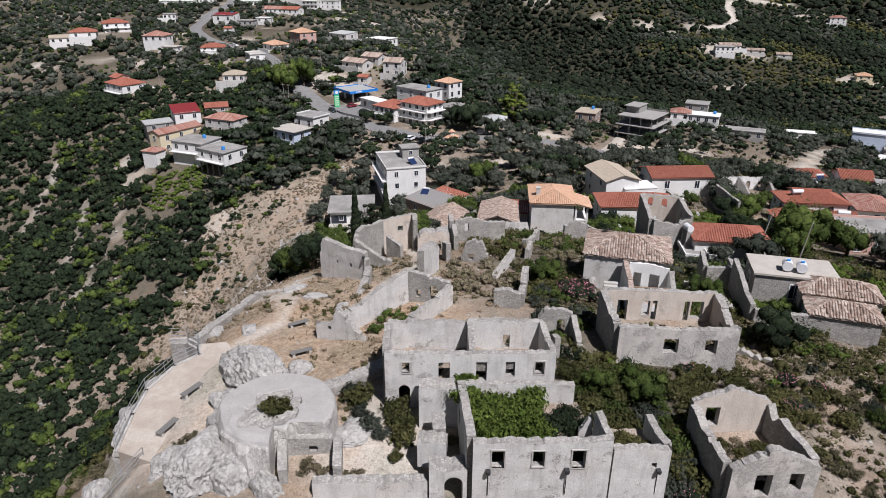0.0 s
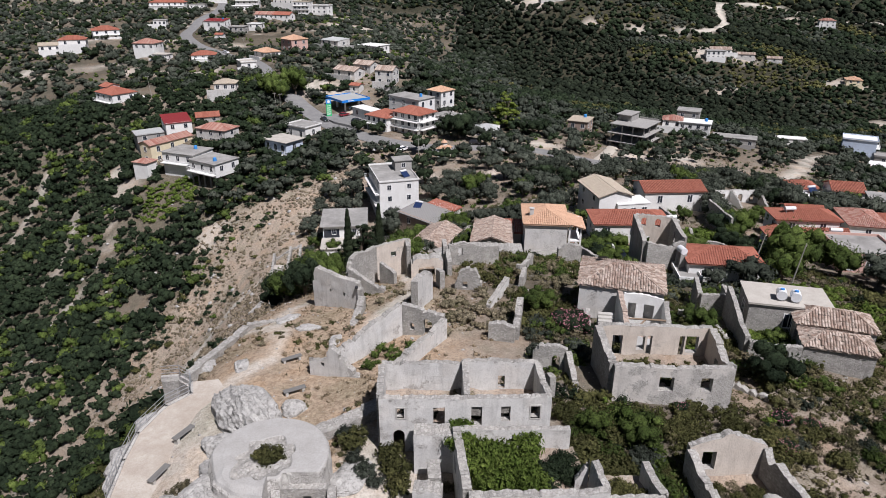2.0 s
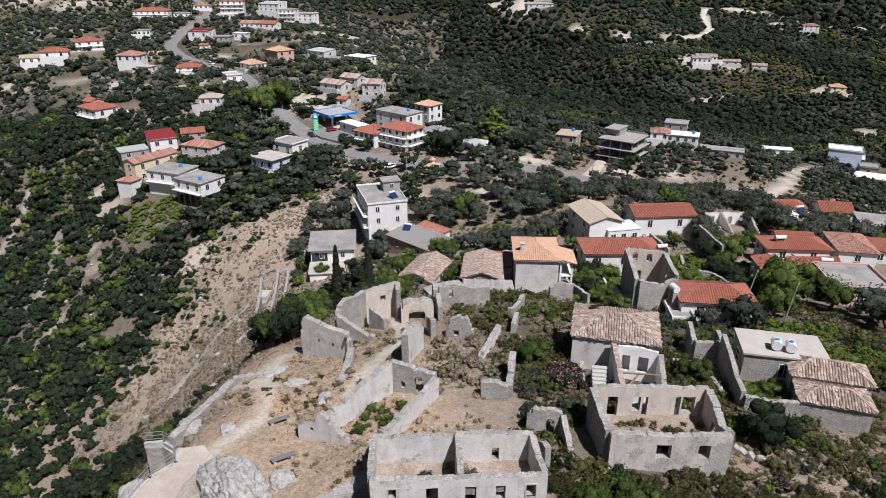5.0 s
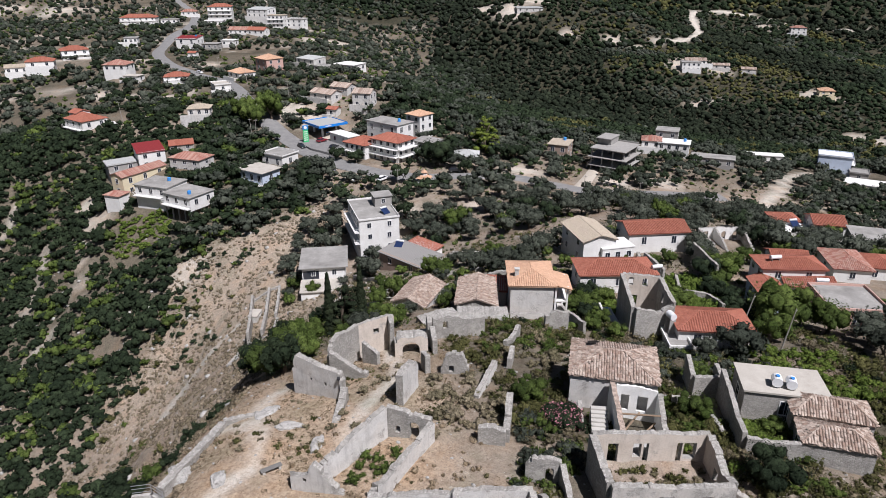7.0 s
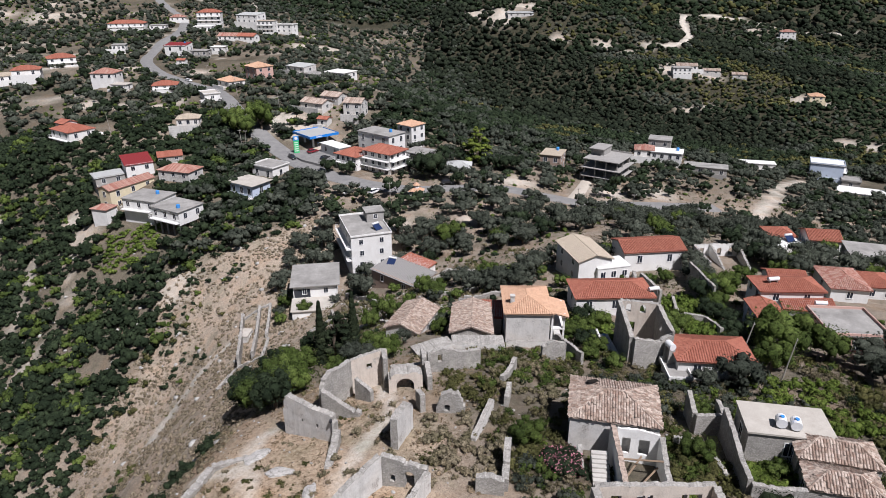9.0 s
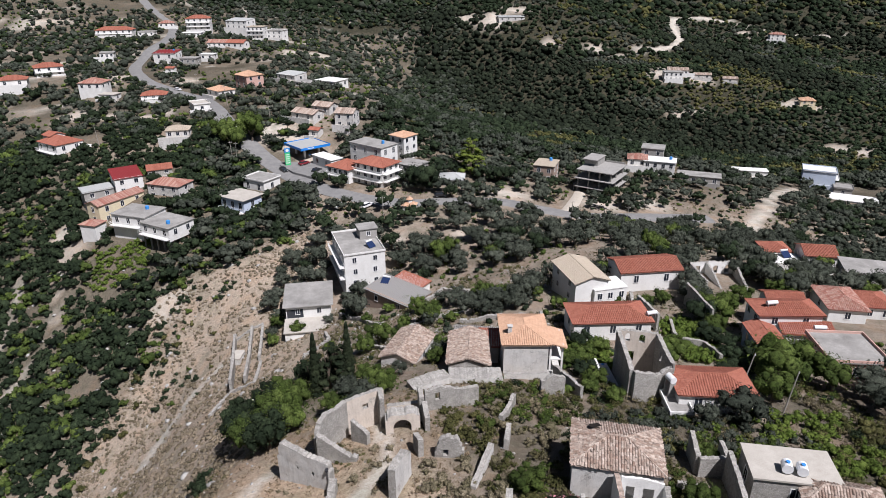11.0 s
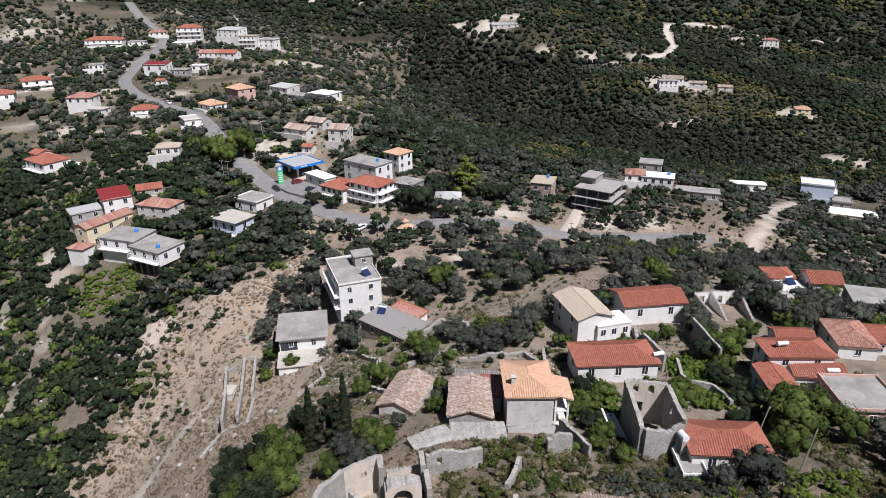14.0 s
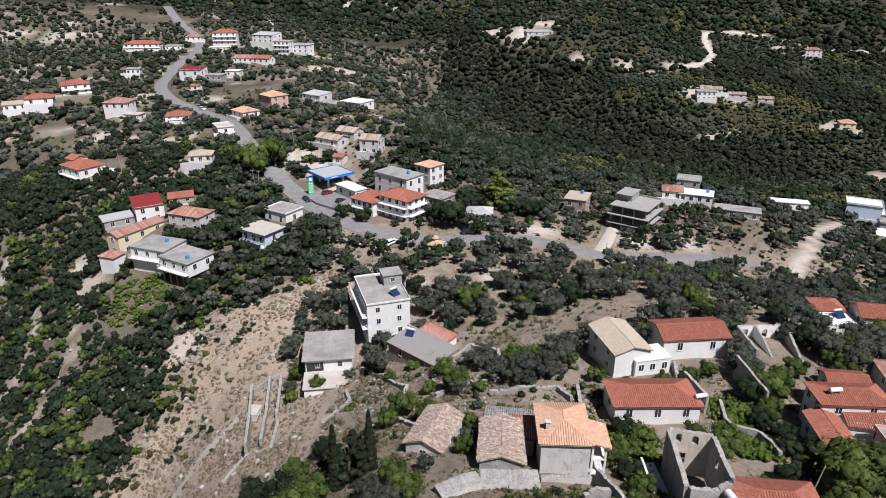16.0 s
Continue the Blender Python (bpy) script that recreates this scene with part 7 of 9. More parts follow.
for sx, sy in ((-1, -3.2), (1, -3.2), (-1, 3.2), (1, 3.2)):
    w = gas.matrix_basis @ Vector((sx, sy, 0.18))
    pump = thing("fuel_pump", w.x, w.y, w.z, 37, "white and blue fuel pump under the canopy", "fuel pump", "fuel pumps")
    part("pump_body", Shape().box(-0.35, -0.25, 0, 0.35, 0.25, 1.6), M_FRAME, pump)
    part("pump_top", Shape().box(-0.4, -0.28, 1.6, 0.4, 0.28, 1.9), M_BLUE, pump)
    part("pump_display", Shape().box(-0.25, -0.27, 1.0, 0.25, -0.252, 1.4), M_GLASS, pump)
sign = thing("price_sign", -41.0, 258.6, -19.4, 25, "tall green and blue petrol price sign", "sign")
part("panel", Shape().box(-1.0, -0.2, 0.5, 1.0, 0.2, 6.8), M_GREEN, sign)
part("base", Shape().box(-1.0, -0.25, -0.5, 1.0, 0.25, 0.5), M_FRAME, sign)
part("top_panel", Shape().box(-1.05, -0.22, 5.4, 1.05, 0.22, 7.0), M_TANK, sign)
part("emblem", Shape().tube((0, -0.225, 6.2), (0, -0.3, 6.2), 0.6, 0.6, 20), M_FRAME, sign)
for k in range(5):
    part("price_bar", Shape().box(-0.75, -0.24, 1.2 + k * 0.8, 0.75, -0.205, 1.5 + k * 0.8), M_FRAME, sign)
house("low kiosk with white flat roof beside the pumps", -26.0, 256.5, 5.0, 12.0, 40, -15.4, "flat", M_WHITE, M_WHITE, (2, 0, 0, 2), 1, base=-18.8, fine=False, name="kiosk", category="kiosk")
yard = thing("forecourt", -37.5, 257.5, 0, 0, "grey asphalt petrol station forecourt", "forecourt", kind="structure")
fc = [(-47, 263), (-38, 249), (-28, 240), (-22, 248), (-26, 266), (-34, 280), (-44, 276)]
zz = ground([q[0] for q in fc], [q[1] for q in fc])
part("paving", Shape().prism([(q[0] + 37.5, q[1] - 257.5) for q in fc], -21.5, -18.85), M_ASPHALT, yard)


# ---- unfinished concrete frame ----
cf = thing("concrete_frame_building", 73.5, 237.0, -25.5, -38, "unfinished grey concrete building with open floors", "building")
WALLS_AT.append((73.5, 237.0, 10))
for k, (w0, d0) in enumerate(((6.6, 7.2), (6.9, 7.4), (6.4, 7.0))):
    z = 3.1 * (k + 1)
    part("floor_slab", Shape().box(-w0, -d0 - 0.8, z - 0.25, w0 + 0.6, d0, z), M_CONCRETE, cf)
for sx in (-6.0, -2.0, 2.0, 6.0):
    for sy in (-6.6, -1.2, 5.6):
        part("column", Shape().box(sx - 0.2, sy - 0.2, -1.5, sx + 0.2, sy + 0.2, 9.1), M_CONCRETE, cf)
part("stair_room", Shape().box(-6.2, -1.0, 9.3, -1.2, 6.0, 11.6), M_CONCRETE, cf)
part("stair_room_roof", Shape().box(-6.5, -2.6, 11.6, -0.9, 6.3, 11.85), M_CONCRETE, cf)
part("back_wall", Shape().box(-6.0, 5.7, 0, 6.0, 5.9, 9.0), M_CONCRETE, cf)
part("inner_wall", Shape().box(-1.9, -1.3, 0, -1.7, 5.6, 9.0), M_CONCRETE, cf)
part("low_parapet", Shape().box(-1.0, 6.6, 9.3, 6.3, 6.8, 9.9), M_CONCRETE, cf)
part("ramp_wall", Shape().box(-7.6, -6.5, -1.5, -7.3, 6.0, 3.2), M_CONCRETE, cf)

# pillars under the flat-roofed house
pl = thing("pillar_row", -73.6, 214.8, -27.0, -32, "row of concrete pillars under the flat-roofed house", "pillars")
for k in range(5):
    part("pillar", Shape().box(-6.0 + k * 2.9, -4.9, -6.0, -5.6 + k * 2.9, -4.5, -0.9), M_CONCRETE, pl)
# roadside chapel
ch = thing("roadside_chapel", 3.4, 205.5, gz(3.4, 205.5), -15, "small white roadside chapel with tiered tile roof", "chapel")
part("wall", Shape().box(-1.9, -1.7, -1, 1.9, 1.7, 2.6), M_WHITE, ch)
sh = Shape()
for a, b, c in (((-2.2, -2.0), (2.2, -2.0), 0), ((2.2, -2.0), (2.2, 2.0), 1), ((2.2, 2.0), (-2.2, 2.0), 2), ((-2.2, 2.0), (-2.2, -2.0), 3)):
    tile_slope(sh, (*a, 2.6), (*b, 2.6), (0.7 * np.sign(b[0]), 0.7 * np.sign(b[1]), 3.5), (0.7 * np.sign(a[0]), 0.7 * np.sign(a[1]), 3.5), rng=random.Random(c))
part("roof", sh, M_TILE_ORANGE, ch)
part("drum", Shape().tube((0, 0, 3.0), (0, 0, 4.4), 0.85, 0.85, 8), M_WHITE, ch)
part("dome_roof", Shape().tube((0, 0, 4.4), (0, 0, 5.3), 1.15, 0.1, 8), M_TILE_ORANGE, ch)
part("door", Shape().box(-0.5, -1.76, 0, 0.5, -1.702, 1.9), M_WOOD, ch)


# ---- parked cars ----
def car(x, y, yaw, paint, label, long=4.3):
    t = thing("car", x, y, gz(x, y) + 0.38, yaw, label, "car", "parked cars")
    L, W = long / 2, 0.88
    prof = [(-L, 0.35), (-L, 0.8), (-L * 0.9, 0.95), (L * 0.5, 0.98), (L * 0.96, 0.78), (L, 0.4)]
    s = Shape()
    i = len(s.v)
    s.v += [(a, -W, b) for a, b in prof] + [(a, W, b) for a, b in prof]
    n = len(prof)
    s.f += [tuple(range(i, i + n)), tuple(reversed(range(i + n, i + 2 * n)))]
    s.f += [(i + k, i + n + k, i + n + (k + 1) % n, i + (k + 1) % n) for k in range(n)]
    part("body", s, paint, t)
    cab = [(-L * 0.88, 0.95), (-L * 0.7, 1.45), (L * 0.12, 1.48), (L * 0.48, 0.98)]
    s = Shape()
    s.v += [(a, -W * 0.86, b) for a, b in cab] + [(a, W * 0.86, b) for a, b in cab]
    s.f += [(0, 1, 2, 3), (7, 6, 5, 4), (0, 4, 5, 1), (2, 6, 7, 3), (0, 3, 7, 4)]
    part("glazing", s, M_GLASS, t)
    part("roof_panel", Shape().box(-L * 0.72, -W * 0.84, 1.44, L * 0.14, W * 0.84, 1.5), paint, t)
    for sx in (-L * 0.62, L * 0.62):
        for sy in (-W, W - 0.2):
            wh = part("wheel", Shape().tube((sx, sy, 0.32), (sx, sy + 0.2, 0.32), 0.32, 0.32, 12), M_TYRE, t)
            part("rim", Shape().tube((sx, sy - 0.01, 0.32), (sx, sy + 0.21, 0.32), 0.19, 0.19, 8), M_METAL, wh)
    for sy in (-0.6, 0.6):
        part("headlight", Shape().box(L - 0.06, sy - 0.16, 0.6, L + 0.01, sy + 0.16, 0.74), M_TANKW, t)
    return t


M_TYRE = plain("tyre_rubber", (0.02, 0.02, 0.02), 0.9)
C_BLACK = plain("black_car_paint", (0.02, 0.02, 0.022), 0.25, 0, 0.6, 0.1)
C_RED = plain("dark_red_car_paint", (0.22, 0.02, 0.03), 0.3, 0, 0.6, 0.1)
C_WHITE = plain("white_car_paint", (0.75, 0.75, 0.75), 0.3, 0, 0.5, 0.1)
C_GREY = plain("grey_car_paint", (0.12, 0.12, 0.13), 0.3, 0.3, 0.5, 0.1)
car(-42.0, 253.0, -55, C_BLACK, "black car leaving the petrol station")
car(-35.0, 258.5, 40, C_RED, "dark red car beside the pumps")
car(-29.5, 250.0, 60, C_BLACK, "black car parked at the kiosk")
car(-28.6, 224.0, -25, C_GREY, "dark grey van parked at the roadside", 4.9)
car(-18.5, 213.5, 60, C_WHITE, "white car parked among olive trees")
car(-10.0, 212.5, 50, C_WHITE, "white van parked at the roadside", 5.0)
car(72.0, 206.0, -5, C_BLACK, "black car parked below the road")
car(-59.5, 247.0, 30, C_BLACK, "black off-road car in a dusty yard", 4.6)
car(-55.0, 245.0, 35, C_GREY, "grey car in a dusty yard")
car(-113.5, 374.5, -40, C_WHITE, "white car on the village road")
car(14.0, 219.0, 5, C_BLACK, "black car parked under a large tree")


# ---- poles and lamps ----
def pole(x, y, h, lean=0.0, arm=True, label="leaning weathered utility pole"):
    t = thing("utility_pole", x, y, gz(x, y), 0, label, "pole", "utility poles")
    part("post", Shape().tube((0, 0, -0.8), (lean, 0, h), 0.12, 0.07, 8), M_POLE, t)
    if arm:
        part("crossarm", Shape().box(lean - 0.7, -0.05, h - 0.5, lean + 0.7, 0.05, h - 0.38), M_POLE, t)
    for k in (-0.6, 0, 0.6) if arm else (0.08,):
        part("insulator", Shape().tube((lean + k, 0, h - 0.38), (lean + k, 0, h - 0.2), 0.05, 0.04, 6), M_FRAME, t)


M_POLE = plain("grey_pole_wood", (0.3, 0.28, 0.25), 0.85)
for x, y, h, ln in ((48.6, 80.6, 6.5, 0.9), (39.2, 100.5, 6.0, 0.4), (46.0, 86.8, 6.5, 1.2), (-62.7, 264.5, 8.5, -0.4), (-61.2, 263.5, 8.5, 0.5), (-4.8, 201.5, 7.5, 0.0), (53.0, 200.0, 7.0, 0.2), (70.0, 198.0, 7.0, 0.2), (-121.0, 287.0, 9.0, -0.6), (-53.0, 297.5, 9.0, -0.3), (-104.0, 379.0, 9.0, -0.4), (-76.2, 323.0, 9.0, -0.6)):
    pole(x, y, h, ln, y > 150)


# ---- plants ----
def icosa(level):
    bm = bmesh.new()
    bmesh.ops.create_icosphere(bm, subdivisions=level, radius=1)
    v = np.array([q.co[:] for q in bm.verts])
    f = np.array([[q.index for q in face.verts] for face in bm.faces])
    bm.free()
    return v, f


ICO_V, ICO_F = icosa(1)
BALL_V, BALL_F = icosa(2)


def tufts(rs, lobes, count, size, fill=0.86, up=0.25, body="fine"):
    """A crown: ragged rounded masses, one for each lobe (x, y, z, rx, ry, rz), with small bent sprays of leaves over them."""
    lobes = np.asarray(lobes, float)
    weight = lobes[:, 3] * lobes[:, 4]
    pick = rs.choice(len(lobes), count, p=weight / weight.sum())
    d = rs.normal(size=(count, 3))
    d[:, 2] += 0.25
    d /= np.linalg.norm(d, axis=1)[:, None]
    depth = rs.uniform(fill, 1.12, count)
    c = lobes[pick, :3] + d * lobes[pick, 3:6] * depth[:, None]
    nrm = d + rs.normal(scale=0.55, size=(count, 3))
    nrm[:, 2] += up
    nrm /= np.linalg.norm(nrm, axis=1)[:, None]
    t = np.cross(nrm, rs.normal(size=(count, 3)))
    t /= np.linalg.norm(t, axis=1)[:, None] + 1e-9
    b = np.cross(nrm, t)
    s = size * rs.uniform(0.7, 1.6, count)[:, None]
    ar = rs.uniform(0.3, 0.7, count)[:, None]
    v = np.stack([c - t * s, c + b * s * ar - nrm * s * 0.25, c + t * s * 0.9 + nrm * s * 0.15, c - b * s * ar - nrm * s * 0.25], 1).reshape(-1, 3)
    k = np.arange(count)[:, None] * 4
    f = np.concatenate([k + [0, 1, 2], k + [0, 2, 3]])
    if body:
        vs, fs, n = [v], [f], len(v)
        for i, lo in enumerate(lobes):
            bv, bf = (BALL_V, BALL_F) if body == "fine" or (body == "mixed" and i == 0) else (ICO_V, ICO_F)
            q = bv * (1 + rs.uniform(-0.2, 0.2, (len(bv), 1)))
            vs.append(lo[:3] + q * lo[3:6] * fill)
            fs.append(bf + n)
            n += len(bv)
        v, f = np.concatenate(vs), np.concatenate(fs)
    return v, f


def leaf_mesh(name, v, f, material):
    return fast_mesh(name, v, f, material, True)


def lobed(rs, n, r, h, z0, spread=0.6):
    """Lobes of a broad crown of radius r and height h that begins at z0."""
    out = [(0, 0, z0 + h * 0.55, r * 0.62, r * 0.62, h * 0.45)]
    for k in range(n):
        a = 2 * math.pi * (k + rs.uniform(-0.3, 0.3)) / n
        q = r * spread * rs.uniform(0.75, 1.15)
        s = rs.uniform(0.32, 0.5)
        out.append((q * math.cos(a), q * math.sin(a), z0 + h * rs.uniform(0.3, 0.75), r * s, r * s, h * s * 0.75))
    return out


def trunk_shape(rs, h, r, limbs, reach):
    s = Shape()
    lean = (rs.uniform(-0.1, 0.1) * h, rs.uniform(-0.1, 0.1) * h)
    s.tube((0, 0, -0.6), (lean[0], lean[1], h * 0.5), r * 1.25, r * 0.85, 7)
    for k in range(limbs):
        a = 2 * math.pi * (k + rs.uniform(-0.3, 0.3)) / limbs
        s.tube((lean[0], lean[1], h * 0.45), (reach * math.cos(a), reach * math.sin(a), h * rs.uniform(0.85, 1.15)), r * 0.6, r * 0.2, 5)
    return s


TREES = {}


def tree_kind(kind, seeds, make, material, label, category="tree"):
    """Meshes for a few trees of one kind."""
    TREES[kind] = []
    for s in range(seeds):
        rs = np.random.RandomState(s + sum(map(ord, kind)))
        trunk, (v, f) = make(rs)
        TREES[kind].append((trunk.mesh("trunk", M_BARK) if trunk else None, leaf_mesh("crown", v, f, material), label, category))


def olive(rs):
    h, r = rs.uniform(2.6, 3.4), rs.uniform(2.3, 2.9)
    return trunk_shape(rs, 1.9, 0.22, 4, 1.1), tufts(rs, lobed(rs, 8, r, h, 1.1, 0.66), 430, 0.17, 0.72, 0.25, "plain")


def broad(rs):
    h, r = rs.uniform(4.2, 5.2), rs.uniform(2.8, 3.4)
    return trunk_shape(rs, 2.6, 0.25, 5, 1.4), tufts(rs, lobed(rs, 11, r, h, 0.9, 0.66), 800, 0.135, 0.66, 0.25, "plain")


def cypress(rs):
    lobes = [(0, 0, 0.6 + 0.95 * k, (1.0 - (k / 11.5) ** 1.7) * 0.95 + 0.12, (1.0 - (k / 11.5) ** 1.7) * 0.95 + 0.12, 1.1) for k in range(11)]
    return trunk_shape(rs, 2.0, 0.18, 1, 0.1), tufts(rs, lobes, 520, 0.15, 0.92, 0.6)


def conifer(rs):
    lobes = []
    for k in range(7):
        q = 1 - 0.8 * (k / 7.0) ** 1.6
        for m in range(6 if k < 5 else 3):
            a = 2 * math.pi * (m + 0.5 * (k % 2) + rs.uniform(-0.35, 0.35)) / (6 if k < 5 else 3)
            d = 3.3 * q * rs.uniform(0.55, 1.15)
            w = rs.uniform(0.8, 1.35) * (0.55 + 0.5 * q)
            lobes.append((d * math.cos(a), d * math.sin(a), 2.2 + k * 1.25 + rs.uniform(-0.5, 0.5), w, w, w * 0.55))
    return trunk_shape(rs, 9.0, 0.3, 5, 1.0), tufts(rs, lobes, 900, 0.22, 0.8, 0.4, "plain")


def shrub(rs):
    return None, tufts(rs, lobed(rs, 7, 1.0, 1.1, 0.0, 0.62), 640, 0.1, 0.45, 0.3, "plain")


def tangle(rs):
    return None, tufts(rs, lobed(rs, 4, 1.0, 0.8, -0.1, 0.6), 420, 0.1, 0.4, 0.1, "plain")


tree_kind("olive", 5, olive, M_LEAF_OLIVE, "grey-green olive tree with a short trunk")
tree_kind("broad", 4, broad, M_LEAF_GREEN, "leafy green tree with a rounded crown")
tree_kind("dark", 4, broad, M_LEAF_DARK, "dark evergreen tree with a dense crown")
tree_kind("cypress", 2, cypress, M_LEAF_CYPRESS, "slender dark green cypress tree")
tree_kind("conifer", 2, conifer, M_LEAF_BRIGHT, "bright yellow-green conifer with layered branches")
tree_kind("firtree", 2, conifer, M_LEAF_CYPRESS, "dark conifer with drooping branches")
tree_kind("shrub", 5, shrub, M_LEAF_SCRUB, "dense olive green shrub on the castle hill", "shrub")
tree_kind("greenshrub", 4, shrub, M_LEAF_GREEN, "leafy fresh green shrub among the ruins", "shrub")
tree_kind("vineshrub", 4, shrub, M_LEAF_VINE, "fresh green fig bush filling a roofless house", "shrub")
tree_kind("darkshrub", 4, shrub, M_LEAF_DARK, "dark green bush inside a ruin", "shrub")
tree_kind("strawshrub", 4, tangle, M_LEAF_STRAWBUSH, "pale straw-coloured dry bush on the castle hill", "shrub")
tree_kind("oliveshrub", 4, shrub, M_LEAF_OLIVE, "grey-green shrub among the ruins", "shrub")
tree_kind("dryshrub", 4, tangle, M_LEAF_DRY, "dry straw-coloured scrub bush", "shrub")
GROUPS = {"tree": "trees of the village", "shrub": "shrubs of the hill"}


WAITING = []


def plant(kind, x, y, scale=1.0, rng=random, tall=1.0, z=None):
    """Notes a plant; grow() makes the nearest single things and joins the rest."""
    z = gz(x, y) if z is None else z
    WAITING.append((y, kind, rng.randrange(len(TREES[kind])), pose(x, y, z - 0.05, 0, 0, rng.uniform(0, 360)) @ Matrix.Diagonal((scale, scale, scale * tall, 1))))


PLAIN_SHRUBS = []


def grow():
    single, joined = {"tree": 0, "shrub": 0}, {}
    for y, kind, which, m in sorted(WAITING, key=lambda w: w[0]):
        trunk, crown, label, category = TREES[kind][which]
        single[category] += 1
        if single[category] > 300:
            joined.setdefault(kind, []).append((crown if trunk else PLAIN_SHRUBS[which % 4][crown.materials[0].name], m))
            if trunk:
                joined.setdefault("trunk", []).append((trunk, m))
        elif trunk is None:
            ob = new("shrub", crown)
            ob.matrix_basis = m
            tagged(ob, label, category, GROUPS[category])
        else:
            ob = new("tree")
            ob.matrix_basis = m
            tagged(ob, label, category, GROUPS[category])
            part("trunk", trunk, None, ob)
            part("crown", crown, None, ob)
    for kind, rows in joined.items():
        vs, fs, n = [], [], 0
        for me, m in rows:
            v = np.empty(len(me.vertices) * 3, np.float32)
            me.vertices.foreach_get("co", v)
            a = np.array(m)
            vs.append(v.reshape(-1, 3) @ a[:3, :3].T + a[:3, 3])
            me.calc_loop_triangles()
            f = np.empty(len(me.loop_triangles) * 3, np.int32)
            me.loop_triangles.foreach_get("vertices", f)
            fs.append(f.reshape(-1, 3) + n)
            n += len(me.vertices)
        name = {"trunk": "tree_trunks", "olive": "olive_grove"}.get(kind, "garden_growth")
        label = "bare trunks of the garden trees" if kind == "trunk" else TREES[kind][0][2] + ", many together"
        tagged(new(name, leaf_mesh(name, np.concatenate(vs), np.concatenate(fs), rows[0][0].materials[0])), label, "trees" if kind in ("olive", "broad", "dark", "trunk") else "shrubs", kind="stuff")


BLOCKED = np.array(WALLS_AT)


def free(x, y, pad=0.0):
    x, y = np.asarray(x, float), np.asarray(y, float)
    ok = np.abs(x) < 45 + 0.74 * np.maximum(y, 0)
    for bx, by, br in BLOCKED:
        ok &= np.hypot(x - bx, y - by) > br + pad
    ok &= far_from(ROAD_MAIN, x, y) > 5.5
    ok &= far_from(ROAD_DRIVE, x, y) > 3.5
    ok &= far_from(TRACK_EAST, x, y) > 3.2
    ok &= far_from(HILL_TRACK, x, y) > 5
    ok &= far_from(PATH_SLOPE, x, y) > 2.8
    ok &= np.hypot(x + 37, y - 256) > 15
    ok &= in_clearing(x, y, 0.7) < 0.5
    ok &= ~((x > -98) & (x < -78) & (y > 203) & (y < 218))
    return ok


def scatter(x0, x1, y0, y1, step, rs, jitter=0.48):
    xs, ys = np.meshgrid(np.arange(x0, x1, step), np.arange(y0, y1, step))
    xs = (xs + rs.uniform(-jitter, jitter, xs.shape) * step).ravel()
    ys = (ys + rs.uniform(-jitter, jitter, ys.shape) * step).ravel()
    return xs, ys


def thicket(name, places, sizes, templates, material, label, category, rs):
    """Uncountable growth as one mesh: each place takes one of the templates, turned and sized."""
    vs, fs, n = [], [], 0
    x, y = places
    z = ground(x, y)
    which = rs.randint(0, len(templates), len(x))
    ang = rs.uniform(0, 2 * math.pi, len(x))
    tall = rs.uniform(0.75, 1.15, len(x))
    for k, (tv, tf) in enumerate(templates):
        sel = np.where(which == k)[0]
        if not len(sel):
            continue
        ca, sa = np.cos(ang[sel])[:, None], np.sin(ang[sel])[:, None]
        s = sizes[sel][:, None]
        px = (tv[None, :, 0] * ca - tv[None, :, 1] * sa) * s + x[sel][:, None]
        py = (tv[None, :, 0] * sa + tv[None, :, 1] * ca) * s + y[sel][:, None]
        pz = tv[None, :, 2] * s * tall[sel][:, None] + z[sel][:, None]
        vs.append(np.stack([px, py, pz], -1).reshape(-1, 3))
        fs.append((tf[None] + (np.arange(len(sel)) * len(tv) + n)[:, None, None]).reshape(-1, 3))
        n += len(sel) * len(tv)
    me = leaf_mesh(name, np.concatenate(vs), np.concatenate(fs), material)
    return tagged(new(name, me), label, category, kind="stuff")


prs = np.random.RandomState(11)


def clump(seed, lobes, count, size, body="plain", h=1.15, z0=-0.15, fill=0.88):
    rs = np.random.RandomState(seed)
    return tufts(rs, lobed(rs, lobes, 1.0, h, z0), count, size, fill, 0.25, body)


bush_far = [clump(20 + k, 1, 7, 0.2) for k in range(8)]
bush_hill = [clump(30 + k, 1, 4, 0.22, fill=0.84) for k in range(8)]
bush_low = [clump(40 + k, 3, 24, 0.17, fill=0.74) for k in range(8)]
bush_fine = [clump(50 + k, 4, 105, 0.12, fill=0.45) for k in range(6)]
bush_near = [clump(55 + k, 5, 95, 0.1, fill=0.7) for k in range(8)]
bush_mid = [clump(60 + k, 4, 75, 0.1, fill=0.66) for k in range(6)]
crown_mid = [clump(80 + k, 6, 66, 0.105, "plain", 1.15, 0.25, 0.68) for k in range(8)]
weeds = [tufts(np.random.RandomState(70 + k), [(0, 0, 0.15, 0.8, 0.8, 0.55)], 26, 0.16, 0.6, 0.1, "plain") for k in range(5)]
tussock = [tufts(np.random.RandomState(90 + k), [(0, 0, 0.1, 0.7, 0.7, 0.5)], 5, 0.28, 0.9, 0.1, "plain") for k in range(5)]
grass = [tufts(np.random.RandomState(95 + k), [(0, 0, 0.1, 0.9, 0.9, 0.5)], 9, 0.3, 0.7, -0.2, "") for k in range(5)]

